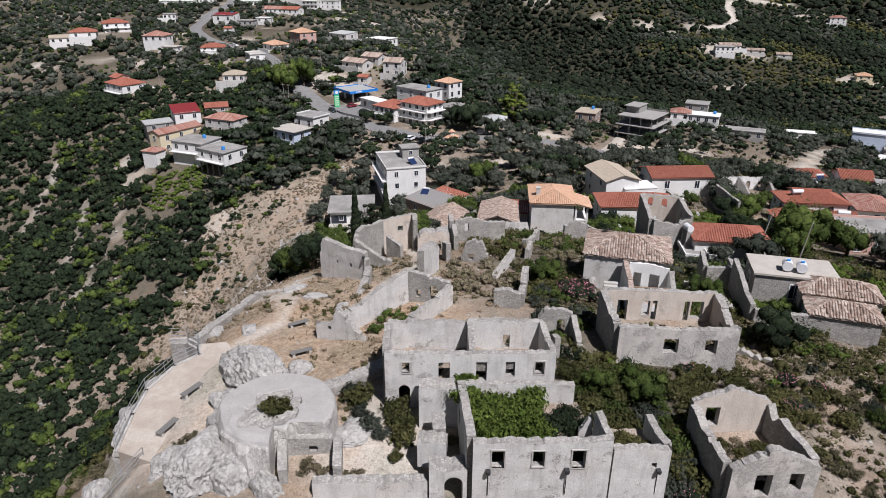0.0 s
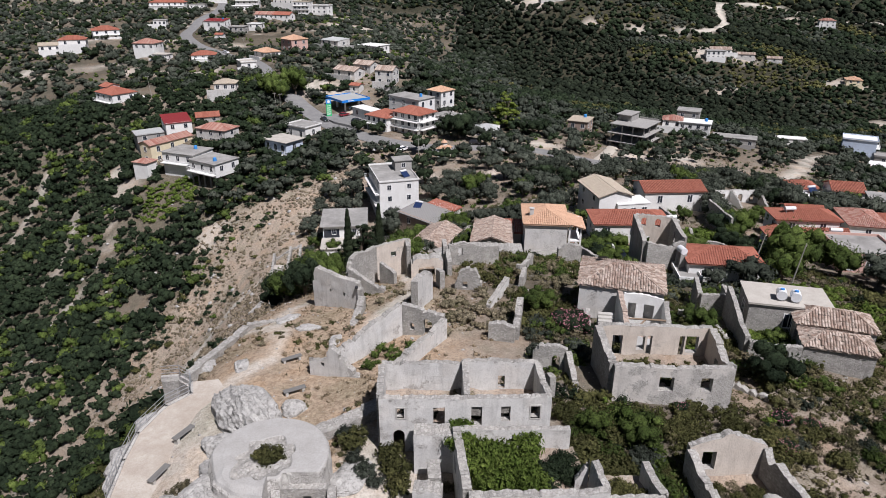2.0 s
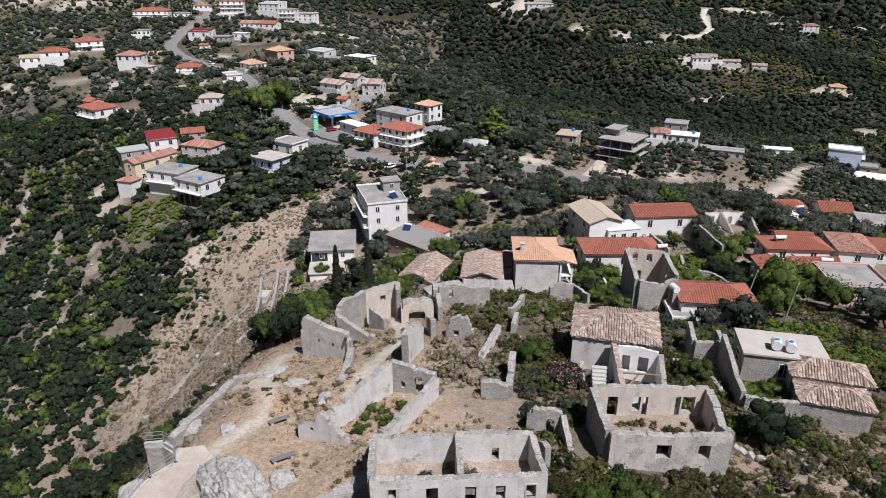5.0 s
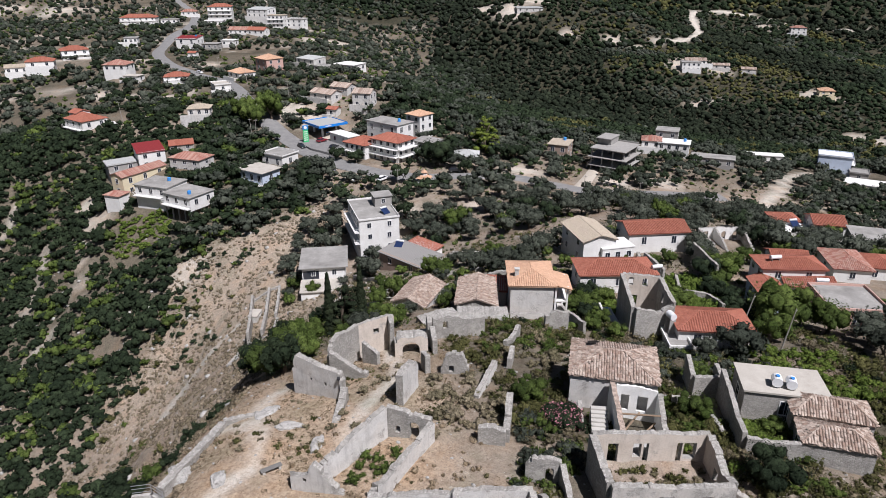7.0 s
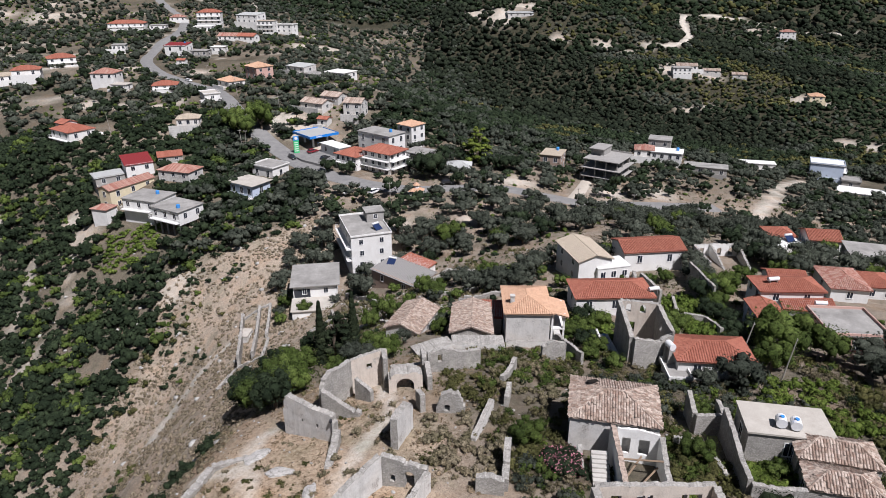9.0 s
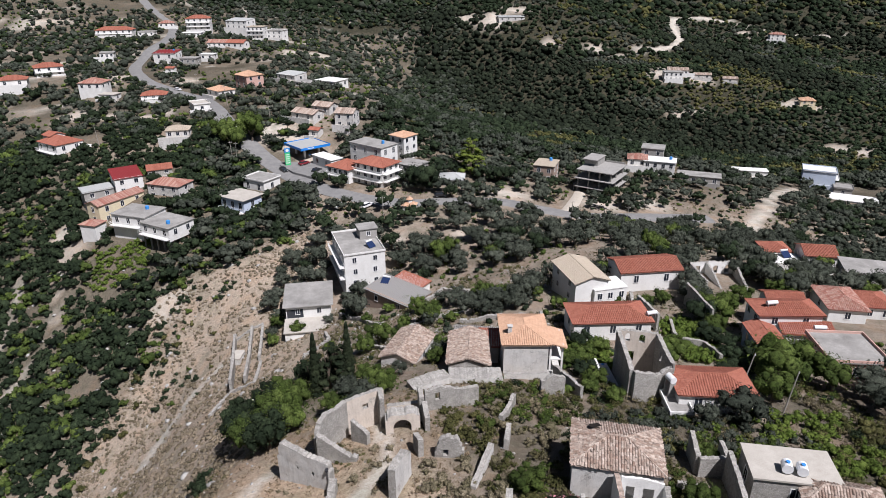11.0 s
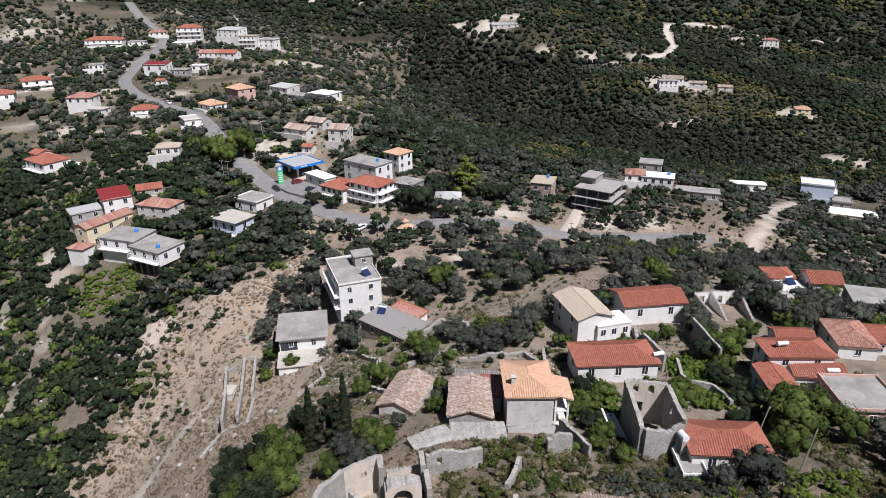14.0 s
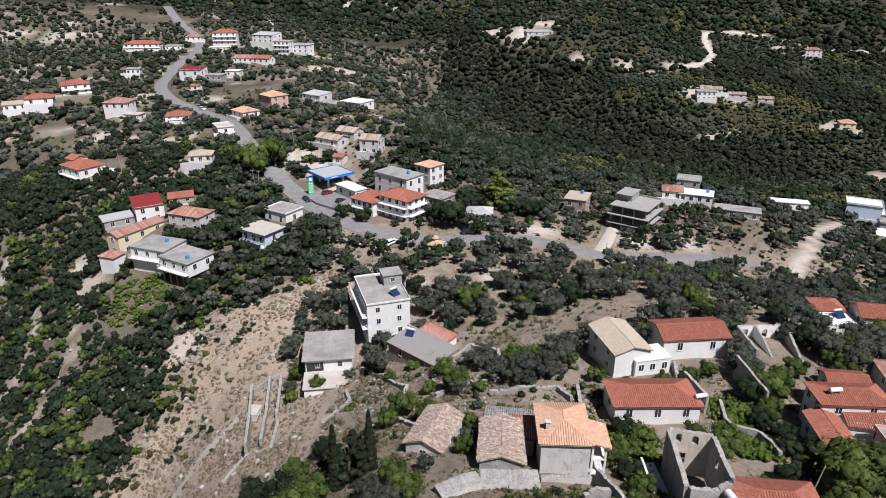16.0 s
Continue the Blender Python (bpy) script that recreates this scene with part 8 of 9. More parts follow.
for v, f in bush_mid[:4]:
    PLAIN_SHRUBS.append({mat.name: leaf_mesh("shrub", v, f, mat) for mat in (M_LEAF_SCRUB, M_LEAF_GREEN, M_LEAF_OLIVE, M_LEAF_DRY, M_LEAF_STRAWBUSH, M_LEAF_VINE, M_LEAF_DARK)})

# olives and gardens below the ruins
rng = random.Random(21)
xs, ys = scatter(-34, 130, 108, 212, 5.5, prs)
fb = fbm(xs / 21 + 5, ys / 21)
keep = free(xs, ys, 0.6) & (fb > 0.36) & (xs > -36 + 0.12 * (ys - 110) * -1) & ~((xs < -14) & (ys < 165)) & ~((xs > -16) & (xs < 30) & (ys < 124)) & ~((xs > 25) & (ys < 124))
xs, ys, fb = xs[keep], ys[keep], fb[keep]
order = np.argsort(ys)
for k in order[:230]:
    kind = "olive" if rng.random() < 0.8 else ("broad" if rng.random() < 0.5 else "dark")
    plant(kind, xs[k], ys[k], rng.uniform(0.75, 1.35) * (0.8 if kind != "olive" else 1.0), rng)
rest = order[230:]
gx2, gy2 = scatter(-75, 175, 195, 300, 5.2, prs)
keep = free(gx2, gy2, 0.8) & (fbm(gx2 / 18 + 2, gy2 / 18) > 0.34) & ((gy2 > 212) | (gx2 < -34) | (gx2 > 130))
px, py = np.r_[xs[rest], gx2[keep]], np.r_[ys[rest], gy2[keep]]
far_dark = prs.rand(len(px)) < 0.3
for sel, mat, lab in ((~far_dark, M_LEAF_OLIVE, "grove of grey-green olive trees round the houses"), (far_dark, M_LEAF_DARK, "dark evergreen trees between the houses")):
    thicket("olive_grove" if mat is M_LEAF_OLIVE else "garden_trees", (px[sel], py[sel]), prs.uniform(2.0, 4.0, sel.sum()), crown_mid, mat, lab, "trees", prs)

# upper village: mixed trees
ux, uy = scatter(-440, 60, 292, 790, 5.8, prs)
keep = free(ux, uy, 1.0) & (fbm(ux / 24 + 8, uy / 24) > 0.36)
ux, uy = ux[keep], uy[keep]
half = prs.rand(len(ux)) < 0.65
near_up = uy < 430
for sel, mat, lab in ((half, M_LEAF_OLIVE, "scattered olive trees of the upper village"), (~half, M_LEAF_DARK, "scattered dark evergreen trees of the upper village")):
    for dist, tpl in ((near_up, bush_low), (~near_up, bush_hill)):
        s = sel & dist
        thicket("village_trees", (ux[s], uy[s]), prs.uniform(2.0, 4.4, s.sum()), tpl, mat, lab, "trees", prs)

# low growth under the trees of the village
wx, wy = scatter(-34, 150, 86, 300, 3.5, prs)
keep = free(wx, wy, 0.2) & (fbm(wx / 11 + 3, wy / 11) > 0.43) & (bare_slope(wx, wy) < 0.2) & ~((wx < 12) & (wy < 108))
wx, wy = wx[keep], wy[keep]
third = prs.rand(len(wx))
for lo, hi, mat, lab in ((0, 0.3, M_LEAF_DARK, "dark green undergrowth between the houses"), (0.3, 0.7, M_LEAF_GREEN, "fresh green undergrowth in the gardens"), (0.7, 1.01, M_LEAF_DRY, "dry undergrowth between the houses")):
    s = (third >= lo) & (third < hi)
    thicket("undergrowth", (wx[s], wy[s]), prs.uniform(0.5, 1.3, s.sum()), bush_far, mat, lab, "undergrowth", prs)
wx, wy = scatter(-330, 20, 292, 640, 5.0, prs)
keep = free(wx, wy, 0.2) & (fbm(wx / 16 + 3, wy / 16) > 0.47)
thicket("undergrowth", (wx[keep], wy[keep]), prs.uniform(0.8, 1.9, keep.sum()), bush_far, M_LEAF_GREEN, "green undergrowth of the upper village", "undergrowth", prs)

# maquis on the western slope
sx, sy = scatter(-240, -30, 28, 305, 2.8, prs)
gully = np.min([far_from(q, sx, sy) for q in GULLIES], axis=0)
n1 = 0.4 * fbm(sx / 6 - sy / 24 + 40, sy / 22) + 0.6 * fbm(sx / 10, sy / 14)
open_ground = bare_slope(sx, sy)
need = 0.33 + 0.17 * np.clip((sx + 120) / 50, 0, 1) * np.clip((150 - sy) / 60, 0, 1) + 0.2 * open_ground - np.clip((-sx - 90) / 500, 0, 0.1)
keep = free(sx, sy, 0.4) & (n1 > need) & (gully > 1.9) & ~((sx > -40) & (sy > 95) & (sy < 190)) & ~((sx > -32) & (sy < 80))
keep &= ~((sx > -70) & (sy > 198) & (prs.rand(len(sx)) < 0.3))
sx, sy, n1 = sx[keep], sy[keep], n1[keep]
size = prs.uniform(1.0, 2.0, len(sx)) * (0.7 + 0.9 * fbm(sx / 7 + 4, sy / 7)) * np.where(bare_slope(sx, sy) > 0.5, 0.8, 1.6)
near = np.hypot(sx, sy) < 125
dense = fbm(sx / 9 + 31, sy / 9) + prs.uniform(-0.2, 0.2, len(sx)) + 0.22 * np.clip((130 - sy) / 60, 0, 1) < 0.63
for dist, tpl in ((near, bush_near), (~near, bush_low)):
    s = dist & dense
    thicket("maquis", (sx[s], sy[s]), size[s], tpl, M_LEAF_DARK, "dense dark evergreen scrub on the steep slope", "scrub", prs)
    s = dist & ~dense
    thicket("maquis", (sx[s], sy[s]), size[s] * 0.9, tpl, M_LEAF_GREEN, "fresh green scrub on the steep slope", "scrub", prs)
# a few lone bushes on the bare slope
for x, y, s in ((-71, 166, 2.0), (-73, 160, 1.8), (-69, 158, 1.7), (-75, 152, 1.9), (-70, 150, 1.6), (-78, 146, 1.8), (-77, 139, 1.6), (-72, 141, 1.2), (-64, 168, 1.5), (-61, 171, 1.7), (-58, 176, 1.4), (-66, 176, 1.4), (-60, 124, 1.5), (-61, 121, 1.3), (-56, 116, 1.1), (-65, 128, 1.2), (-54, 104, 1.3), (-49, 97, 1.4), (-45, 100, 1.3), (-55, 160, 1.0), (-47, 153, 0.9), (-50, 168, 1.2), (-57, 139, 0.6)):
    plant("shrub" if (x + y) % 3 else "greenshrub", x, y, s, rng)
dx, dy = scatter(-100, -22, 55, 205, 1.05, prs)
keep = (bare_slope(dx, dy) > 0.15) & (fbm(dx / 4, dy / 4) + prs.uniform(-0.2, 0.2, len(dx)) > 0.4) & (far_from(PATH_SLOPE, dx, dy) > 1.6)
dx, dy = dx[keep], dy[keep]
thicket("dry_tussocks", (dx, dy), prs.uniform(0.4, 0.95, len(dx)), tussock, M_LEAF_TUSSOCK, "dry grey-brown tussocks on the bare slope", "dry grass", prs)
dx, dy = scatter(-26, 10, 46, 86, 0.62, prs)
keep = (fbm(dx / 5, dy / 5) > 0.4) & (off_paths(dx, dy) > 1.0) & (prs.rand(len(dx)) < 0.7)
thicket("dry_grass", (dx[keep], dy[keep]), prs.uniform(0.14, 0.4, keep.sum()), grass, M_LEAF_STRAW, "dry straw-coloured grass on the castle hill", "dry grass", prs)
dx, dy = scatter(24, 60, 28, 84, 0.7, prs)
keep = (fbm(dx / 5, dy / 5) > 0.34) & (prs.rand(len(dx)) < 0.75)
thicket("dry_grass", (dx[keep], dy[keep]), prs.uniform(0.15, 0.45, keep.sum()), grass, M_LEAF_DRY, "dry weeds between the garden walls", "dry grass", prs)

# grass and weeds on the open ground of the village
for x0, x1, y0, y1, step, lo, hi in ((-34, 64, 86, 150, 1.5, 0.4, 0.8), (-34, 150, 150, 232, 2.4, 0.5, 1.0)):
    vx, vy = scatter(x0, x1, y0, y1, step, prs)
    n2 = fbm(vx / 6 + 60, vy / 6)
    keep = (n2 > 0.36) & free(vx, vy, -1.0) & (bare_slope(vx, vy) < 0.3)
    vx, vy, n2 = vx[keep], vy[keep], n2[keep] + prs.uniform(-0.1, 0.1, keep.sum())
    for s, mat, lab in ((n2 < 0.46, M_LEAF_BROWN, "withered grass on the village plots"), ((n2 >= 0.46) & (n2 < 0.54), M_LEAF_DRY, "dry grass on the village plots"), (n2 >= 0.54, M_LEAF_GREEN, "green weeds on the village plots")):
        thicket("grass", (vx[s], vy[s]), prs.uniform(lo, hi, s.sum()), grass, mat, lab, "grass", prs)

bx, by = scatter(-24, 34, 102, 158, 1.5, prs)
keep = (fbm(bx / 5 + 80, by / 5) > 0.46) & free(bx, by, -0.6) & (bare_slope(bx, by) < 0.4)
bx, by = bx[keep], by[keep]
tone = prs.rand(len(bx))
for s, mat, lab in ((tone < 0.45, M_LEAF_DRY, "dry weeds on the banks behind the lane"), ((tone >= 0.45) & (tone < 0.75), M_LEAF_BROWN, "brown weeds on the banks behind the lane"), (tone >= 0.75, M_LEAF_SCRUB, "olive green bushes on the banks behind the lane")):
    thicket("weeds", (bx[s], by[s]), prs.uniform(0.5, 1.2, s.sum()), weeds, mat, lab, "weeds", prs)

# vines on low frames in the gardens
for x0, x1, y0, y1, lab in ((45.5, 54, 98.5, 116, "bright green vines in the walled garden"), (27, 32.5, 96, 109, "bright green vines beside the lane"), (-97, -79, 204, 217, "bright green vines below the houses"), (32, 36, 56.5, 61.5, "green vines in the small yard"), (42, 54, 66, 80, "green vines and brambles beside the path")):
    vx, vy = scatter(x0, x1, y0, y1, 1.3, prs)
    keep = prs.rand(len(vx)) < (0.4 if y1 == 80 else 0.8)
    thicket("vines", (vx[keep], vy[keep]), prs.uniform(1.0, 1.6, keep.sum()), bush_mid, M_LEAF_VINE, lab, "vines", prs)

# scrub filling the plots between the ruins
qx, qy = scatter(8, 62, 28, 88, 1.3, prs)
patch = fbm(qx / 6 + 21, qy / 6)
keep = free(qx, qy, -0.9) & (patch > 0.37) & ~((qx > 14.3) & (qx < 25) & (qy > 45.8) & (qy < 52.5)) & ~((qx > 1.4) & (qx < 15) & (qy > 32) & (qy < 39.6)) & ~((qx > 17.6) & (qx < 25) & (qy > 32) & (qy < 38.6)) & ~((qx < 9) & (qy > 40) & (qy < 46)) & ~((qx > 18) & (qx < 24) & (qy > 53.5) & (qy < 62))
keep &= (qx < 24) | (patch > 0.44)
qx, qy = qx[keep], qy[keep]
mixed = fbm(qx / 3.5 + 2, qy / 3.5) + prs.uniform(-0.2, 0.2, len(qx))
for lo, hi, mat, lab in ((0, 0.42, M_LEAF_SCRUB, "olive green scrub between the ruins"), (0.42, 0.5, M_LEAF_BROWN, "brownish green scrub between the ruins"), (0.5, 0.56, M_LEAF_GREEN, "fresh green brambles between the ruins"), (0.56, 0.6, M_LEAF_DARK, "dark evergreen scrub between the ruins"), (0.6, 0.66, M_LEAF_VINE, "bright green brambles between the ruins"), (0.66, 2, M_LEAF_DRY, "dry scrub between the ruins")):
    s = (mixed >= lo) & (mixed < hi)
    thicket("scrub", (qx[s], qy[s]), prs.uniform(0.45, 1.1, s.sum()), bush_fine, mat, lab, "scrub", prs)
ex2, ey2 = scatter(25, 58, 27, 56, 0.95, prs)
keep = (fbm(ex2 / 5 + 17, ey2 / 5) > 0.4) & free(ex2, ey2, -1.2)
ex2, ey2 = ex2[keep], ey2[keep]
tone = fbm(ex2 / 4 + 33, ey2 / 4) + prs.uniform(-0.15, 0.15, len(ex2))
for s, mat, lab in ((tone < 0.44, M_LEAF_SCRUB, "olive green weeds on the eastern slope"), (tone >= 0.44, M_LEAF_BROWN, "withered brown weeds on the eastern slope")):
    thicket("weeds", (ex2[s], ey2[s]), prs.uniform(0.35, 0.9, s.sum()), weeds, mat, lab, "weeds", prs)
# weeds and clumps of grass on the castle meadow
qx, qy = scatter(-27, 10, 34, 88, 0.95, prs)
patch = fbm(qx / 4 + 51, qy / 4)
keep = (patch > 0.5) & (off_paths(qx, qy) > 0.9) & (np.hypot(qx + 11.8, qy - 38) > 4.6) & ~((qx < -17) & (qy < 50)) & ~((qx > -5) & (qy < 47))
qx, qy, patch = qx[keep], qy[keep], patch[keep]
for s, mat, lab in ((patch < 0.59, M_LEAF_STRAW, "dry weeds on the castle meadow"), ((patch >= 0.59) & (patch < 0.64), M_LEAF_BROWN, "withered green herbs on the castle meadow"), (patch >= 0.64, M_LEAF_SCRUB, "low green plants on the castle meadow")):
    thicket("meadow_weeds", (qx[s], qy[s]), prs.uniform(0.25, 0.65, s.sum()), weeds, mat, lab, "weeds", prs)

# maquis on the hills behind
bands = [(285, 350, 3.9, 1.5, 3.1, bush_low), (350, 560, 4.1, 1.5, 3.2, bush_hill), (560, 760, 6.0, 2.3, 4.4, bush_hill), (760, 1050, 9.0, 3.8, 6.8, bush_hill)]
for y0, y1, step, lo, hi, tpl in bands:
    hx, hy = scatter(-20 if y0 < 560 else -420, 300 + y0 * 0.55, y0, y1, step, prs)
    keep = free(hx, hy, 0.8) & ((hx > -10 + (hy - 285) * 0.1) | (hy > 700))
    hx, hy = hx[keep], hy[keep]
    size = prs.uniform(lo, hi, len(hx)) * (0.9 + 0.75 * fbm(hx / 30, hy / 30))
    loose = prs.uniform(-0.09, 0.09, len(hx))
    # bushes along these belts take the leaf colour with painted shade
    shade = np.min([far_from(q, hx, hy) / w for q, w in SHADED_BELTS], axis=0) + 2.2 * loose < 1.0
    fresh = (fbm(hx / 34 + 50, hy / 50) + loose > 0.64) & ~shade | (far_from(GREEN_SPUR, hx, hy) + 60 * loose < 12)
    pale = (fbm(hx / 40 + 90, hy / 30) + loose > 0.58) & ~fresh & ~shade
    rest = ~(fresh | pale | shade)
    thicket("hill_maquis", (hx[pale], hy[pale]), size[pale] * 0.9, tpl, M_LEAF_OLIVE, "grey-green bushes on the far hills", "scrub", prs)
    thicket("hill_maquis", (hx[shade], hy[shade]), size[shade] * 1.1, tpl, M_LEAF_SHADED, "close maquis on the far hills, leaf colour darkened as if shaded", "wood", prs)
    thicket("hill_maquis", (hx[rest], hy[rest]), size[rest], tpl, M_LEAF_DARK, "dark evergreen maquis covering the far hills", "scrub", prs)
    thicket("hill_maquis", (hx[fresh], hy[fresh]), size[fresh] * 0.85, tpl, M_LEAF_SCRUB, "greener maquis on the far hills", "scrub", prs)
ex, ey = scatter(125, 340, 150, 300, 4.8, prs)
keep = free(ex, ey, 0.8) & ((ex > 175) | (ey < 195)) & (fbm(ex / 18 + 2, ey / 18) > 0.34)
thicket("olive_grove", (ex[keep], ey[keep]), prs.uniform(2.2, 3.8, keep.sum()), crown_mid, M_LEAF_OLIVE, "olive trees on the eastern slope", "olive grove", prs)

# ---- single plants of the castle hill and the lane ----
rng = random.Random(77)
plant("conifer", 27.5, 247.0, 1.6, rng, 0.82)
for x, y, s in ((8.5, 226.0, 2.0), (33.0, 240.0, 1.2), (37.0, 239.5, 1.3), (41.0, 241.0, 1.2), (17.5, 219.0, 1.0), (-27.0, 235.5, 1.0), (-20.0, 231.0, 1.0)):
    plant("dark", x, y, s, rng, 0.9)
for x, y, s in ((-64.0, 274.0, 1.9), (-58.0, 281.0, 1.8), (-69.0, 281.0, 1.7), (-60.0, 287.0, 1.5)):
    plant("broad", x, y, s, rng, 1.25)
for x, y, s in ((-13.6, 97.0, 1.0), (-9.0, 100.5, 0.95), (-12.0, 103.5, 0.55)):
    plant("cypress", x, y, s, rng)
for x, y, s in ((-11.6, 98.0, 0.75), (-10.6, 101.0, 0.7), (-15.0, 101.5, 0.5)):
    plant("firtree", x, y, s, rng)
# grove on the western brink
for x, y, s in ((-17.5, 79.5, 1.25), (-20.5, 83.0, 1.2), (-16.0, 84.5, 1.1), (-22.5, 89.0, 1.15), (-18.0, 90.5, 1.2), (-25.5, 95.0, 1.1), (-21.0, 97.5, 1.2), (-16.5, 94.0, 1.0), (-26.5, 103.0, 1.0), (-21.0, 106.0, 0.9), (-29.5, 110.0, 0.8), (-17.5, 111.0, 0.9)):
    plant("dark" if rng.random() < 0.6 else "broad", x, y, s * 0.85, rng)
for x, y, s in ((-6.5, 86.0, 0.9), (-3.6, 88.5, 0.8), (-8.5, 91.0, 0.8), (-5.6, 94.0, 0.75), (-9.8, 86.0, 0.7), (-1.2, 96.0, 0.6), (5.2, 104.5, 0.7), (4.6, 101.5, 0.6), (-0.5, 116.0, 0.8), (-5.0, 122.5, 1.0), (-7.5, 118.0, 0.7), (-24.5, 148.0, 0.7), (-31.0, 150.0, 0.75), (-30.4, 155.0, 0.7), (-30.0, 146.0, 0.6), (-31.0, 160.0, 0.7), (-17.5, 150.0, 0.55), (-12.5, 149.5, 0.5), (8.5, 141.0, 0.8), (11.0, 136.5, 0.9), (14.0, 133.0, 0.8), (3.0, 138.0, 0.7), (18.5, 128.0, 1.15), (22.0, 126.5, 0.7), (6.0, 131.0, 0.6)):
    plant("broad" if rng.random() < 0.6 else "olive", x, y, s, rng)
# bushes on the banks behind the lane
for x, y, sc in ((17.5, 132.0, 0.75), (-7.5, 161.8, 0.6), (0.4, 147.9, 0.55), (-14.3, 161.8, 0.6), (27.3, 132.4, 0.6), (18.0, 124.6, 0.55), (9.3, 125.7, 0.5), (4.6, 159.0, 0.6), (-3.4, 146.1, 0.55), (-8.3, 143.1, 0.5), (0.0, 130.0, 0.6), (5.8, 111.5, 0.5), (24.5, 128.0, 0.5), (21.0, 138.0, 0.6), (30.0, 124.0, 0.6), (28.5, 117.5, 0.5), (8.0, 118.0, 0.5), (3.5, 138.0, 0.45), (12.5, 146.0, 0.6)):
    plant("broad" if rng.random() < 0.75 else "olive", x, y, sc, rng, 0.8)
# gardens of the lane
lane = [(24.8, 97.5, 0.8), (27.0, 99.5, 0.8), (30.9, 103.0, 0.9), (29.0, 106.0, 0.8), (25.6, 93.0, 0.7), (26.0, 89.0, 0.7), (24.4, 86.2, 0.6), (26.8, 83.0, 0.6), (38.0, 97.0, 0.9), (41.0, 99.5, 1.0), (43.5, 102.5, 0.9), (39.5, 104.5, 0.8), (36.5, 100.5, 0.8), (51.5, 107.5, 0.9), (54.5, 110.5, 1.0), (53.0, 104.0, 0.9), (51.5, 100.0, 0.8), (55.5, 99.0, 0.9), (54.0, 115.5, 1.1), (58.5, 117.0, 1.2), (61.5, 120.5, 1.1), (57.0, 122.5, 1.0), (44.5, 119.5, 0.8), (41.0, 121.5, 0.7), (46.5, 122.5, 0.8), (50.5, 124.5, 0.8),
        (67.0, 125.0, 0.9), (71.0, 121.5, 0.9), (76.5, 129.0, 0.9), (79.0, 134.0, 1.2), (77.0, 125.5, 1.0), (74.5, 117.5, 1.0), (81.0, 142.0, 1.0), (85.5, 136.0, 0.9), (88.0, 129.0, 0.8), (95.0, 127.0, 0.9), (47.0, 92.5, 0.8), (50.5, 93.5, 0.9)]
for x, y, s in lane:
    plant("broad" if rng.random() < 0.7 else "dark", x, y, s * 0.85, rng, 0.85)
for x, y, s in ((53.0, 89.5, 1.5), (57.5, 93.5, 1.2), (60.0, 88.0, 1.1), (49.5, 84.5, 0.9)):
    plant("broad", x, y, s, rng)
for x, y, s in ((41.2, 78.2, 1.15), (36.5, 77.5, 0.7), (63.5, 84.0, 1.2), (68.5, 86.5, 1.3), (73.0, 89.0, 1.2), (62.0, 79.0, 1.0), (70.0, 80.0, 1.1), (77.0, 95.0, 1.1)):
    plant("olive", x, y, s, rng)


def bed(kind, x0, x1, y0, y1, count, lo, hi, tall=1.0, ok=None, z=None):
    """Shrubs of one kind strewn over a plot."""
    for _ in range(count):
        x, y = rng.uniform(x0, x1), rng.uniform(y0, y1)
        if ok and not ok(x, y):
            continue
        plant(kind, x, y, rng.uniform(lo, hi), rng, tall, z)


# thicket between the roofless houses
bed("shrub", 10.2, 14.0, 37.0, 46.5, 26, 0.8, 1.5)
bed("greenshrub", 10.5, 17.5, 36.5, 45.0, 14, 0.8, 1.5)
bed("shrub", 15.4, 18.0, 30.0, 38.5, 14, 0.9, 1.5)
bed("oliveshrub", 15.2, 17.6, 33.0, 41.5, 8, 0.8, 1.4)
bed("shrub", 14.5, 25.5, 41.5, 45.6, 26, 0.6, 1.2)
bed("oliveshrub", 9.2, 14.0, 51.5, 60.0, 18, 0.7, 1.3)
bed("greenshrub", 9.2, 13.8, 52.0, 59.5, 12, 0.7, 1.2)
bed("shrub", 8.5, 14.5, 59.5, 66.5, 20, 0.7, 1.4)
bed("shrub", 24.4, 29.2, 55.5, 64.5, 20, 0.7, 1.4)
bed("greenshrub", 25.0, 29.0, 57.0, 69.0, 16, 0.7, 1.3)
bed("greenshrub", 31.6, 35.6, 56.0, 60.5, 16, 0.6, 1.1)
bed("greenshrub", 33.0, 45.0, 65.0, 72.0, 22, 0.7, 1.4)
bed("oliveshrub", 34.0, 48.0, 70.0, 79.0, 26, 0.8, 1.6)
bed("shrub", 44.0, 58.0, 60.0, 78.0, 34, 0.9, 1.8)
bed("oliveshrub", 22.0, 35.0, 70.0, 80.0, 30, 0.7, 1.3, ok=lambda x, y: not (29 < x < 34 and y < 71))
bed("oliveshrub", 26.0, 34.0, 76.0, 80.4, 14, 0.7, 1.3)
bed("greenshrub", 26.5, 35.0, 77.5, 80.6, 10, 0.6, 1.1)
bed("dryshrub", 10.0, 22.0, 70.5, 84.0, 34, 0.6, 1.3)
bed("greenshrub", 8.0, 20.0, 75.0, 86.0, 20, 0.7, 1.4)
bed("shrub", 3.0, 9.5, 72.5, 80.0, 16, 0.7, 1.3)
bed("dryshrub", 1.0, 9.0, 57.5, 69.0, 30, 0.5, 1.0)
bed("greenshrub", -7.0, -2.0, 51.8, 56.0, 16, 0.5, 0.95, ok=lambda x, y: -5.6 - (56.5 - y) * 0.6 < x < -0.4 - (56.9 - y) * 0.64)
bed("oliveshrub", -3.4, 8.6, 46.6, 50.0, 20, 0.4, 0.9)
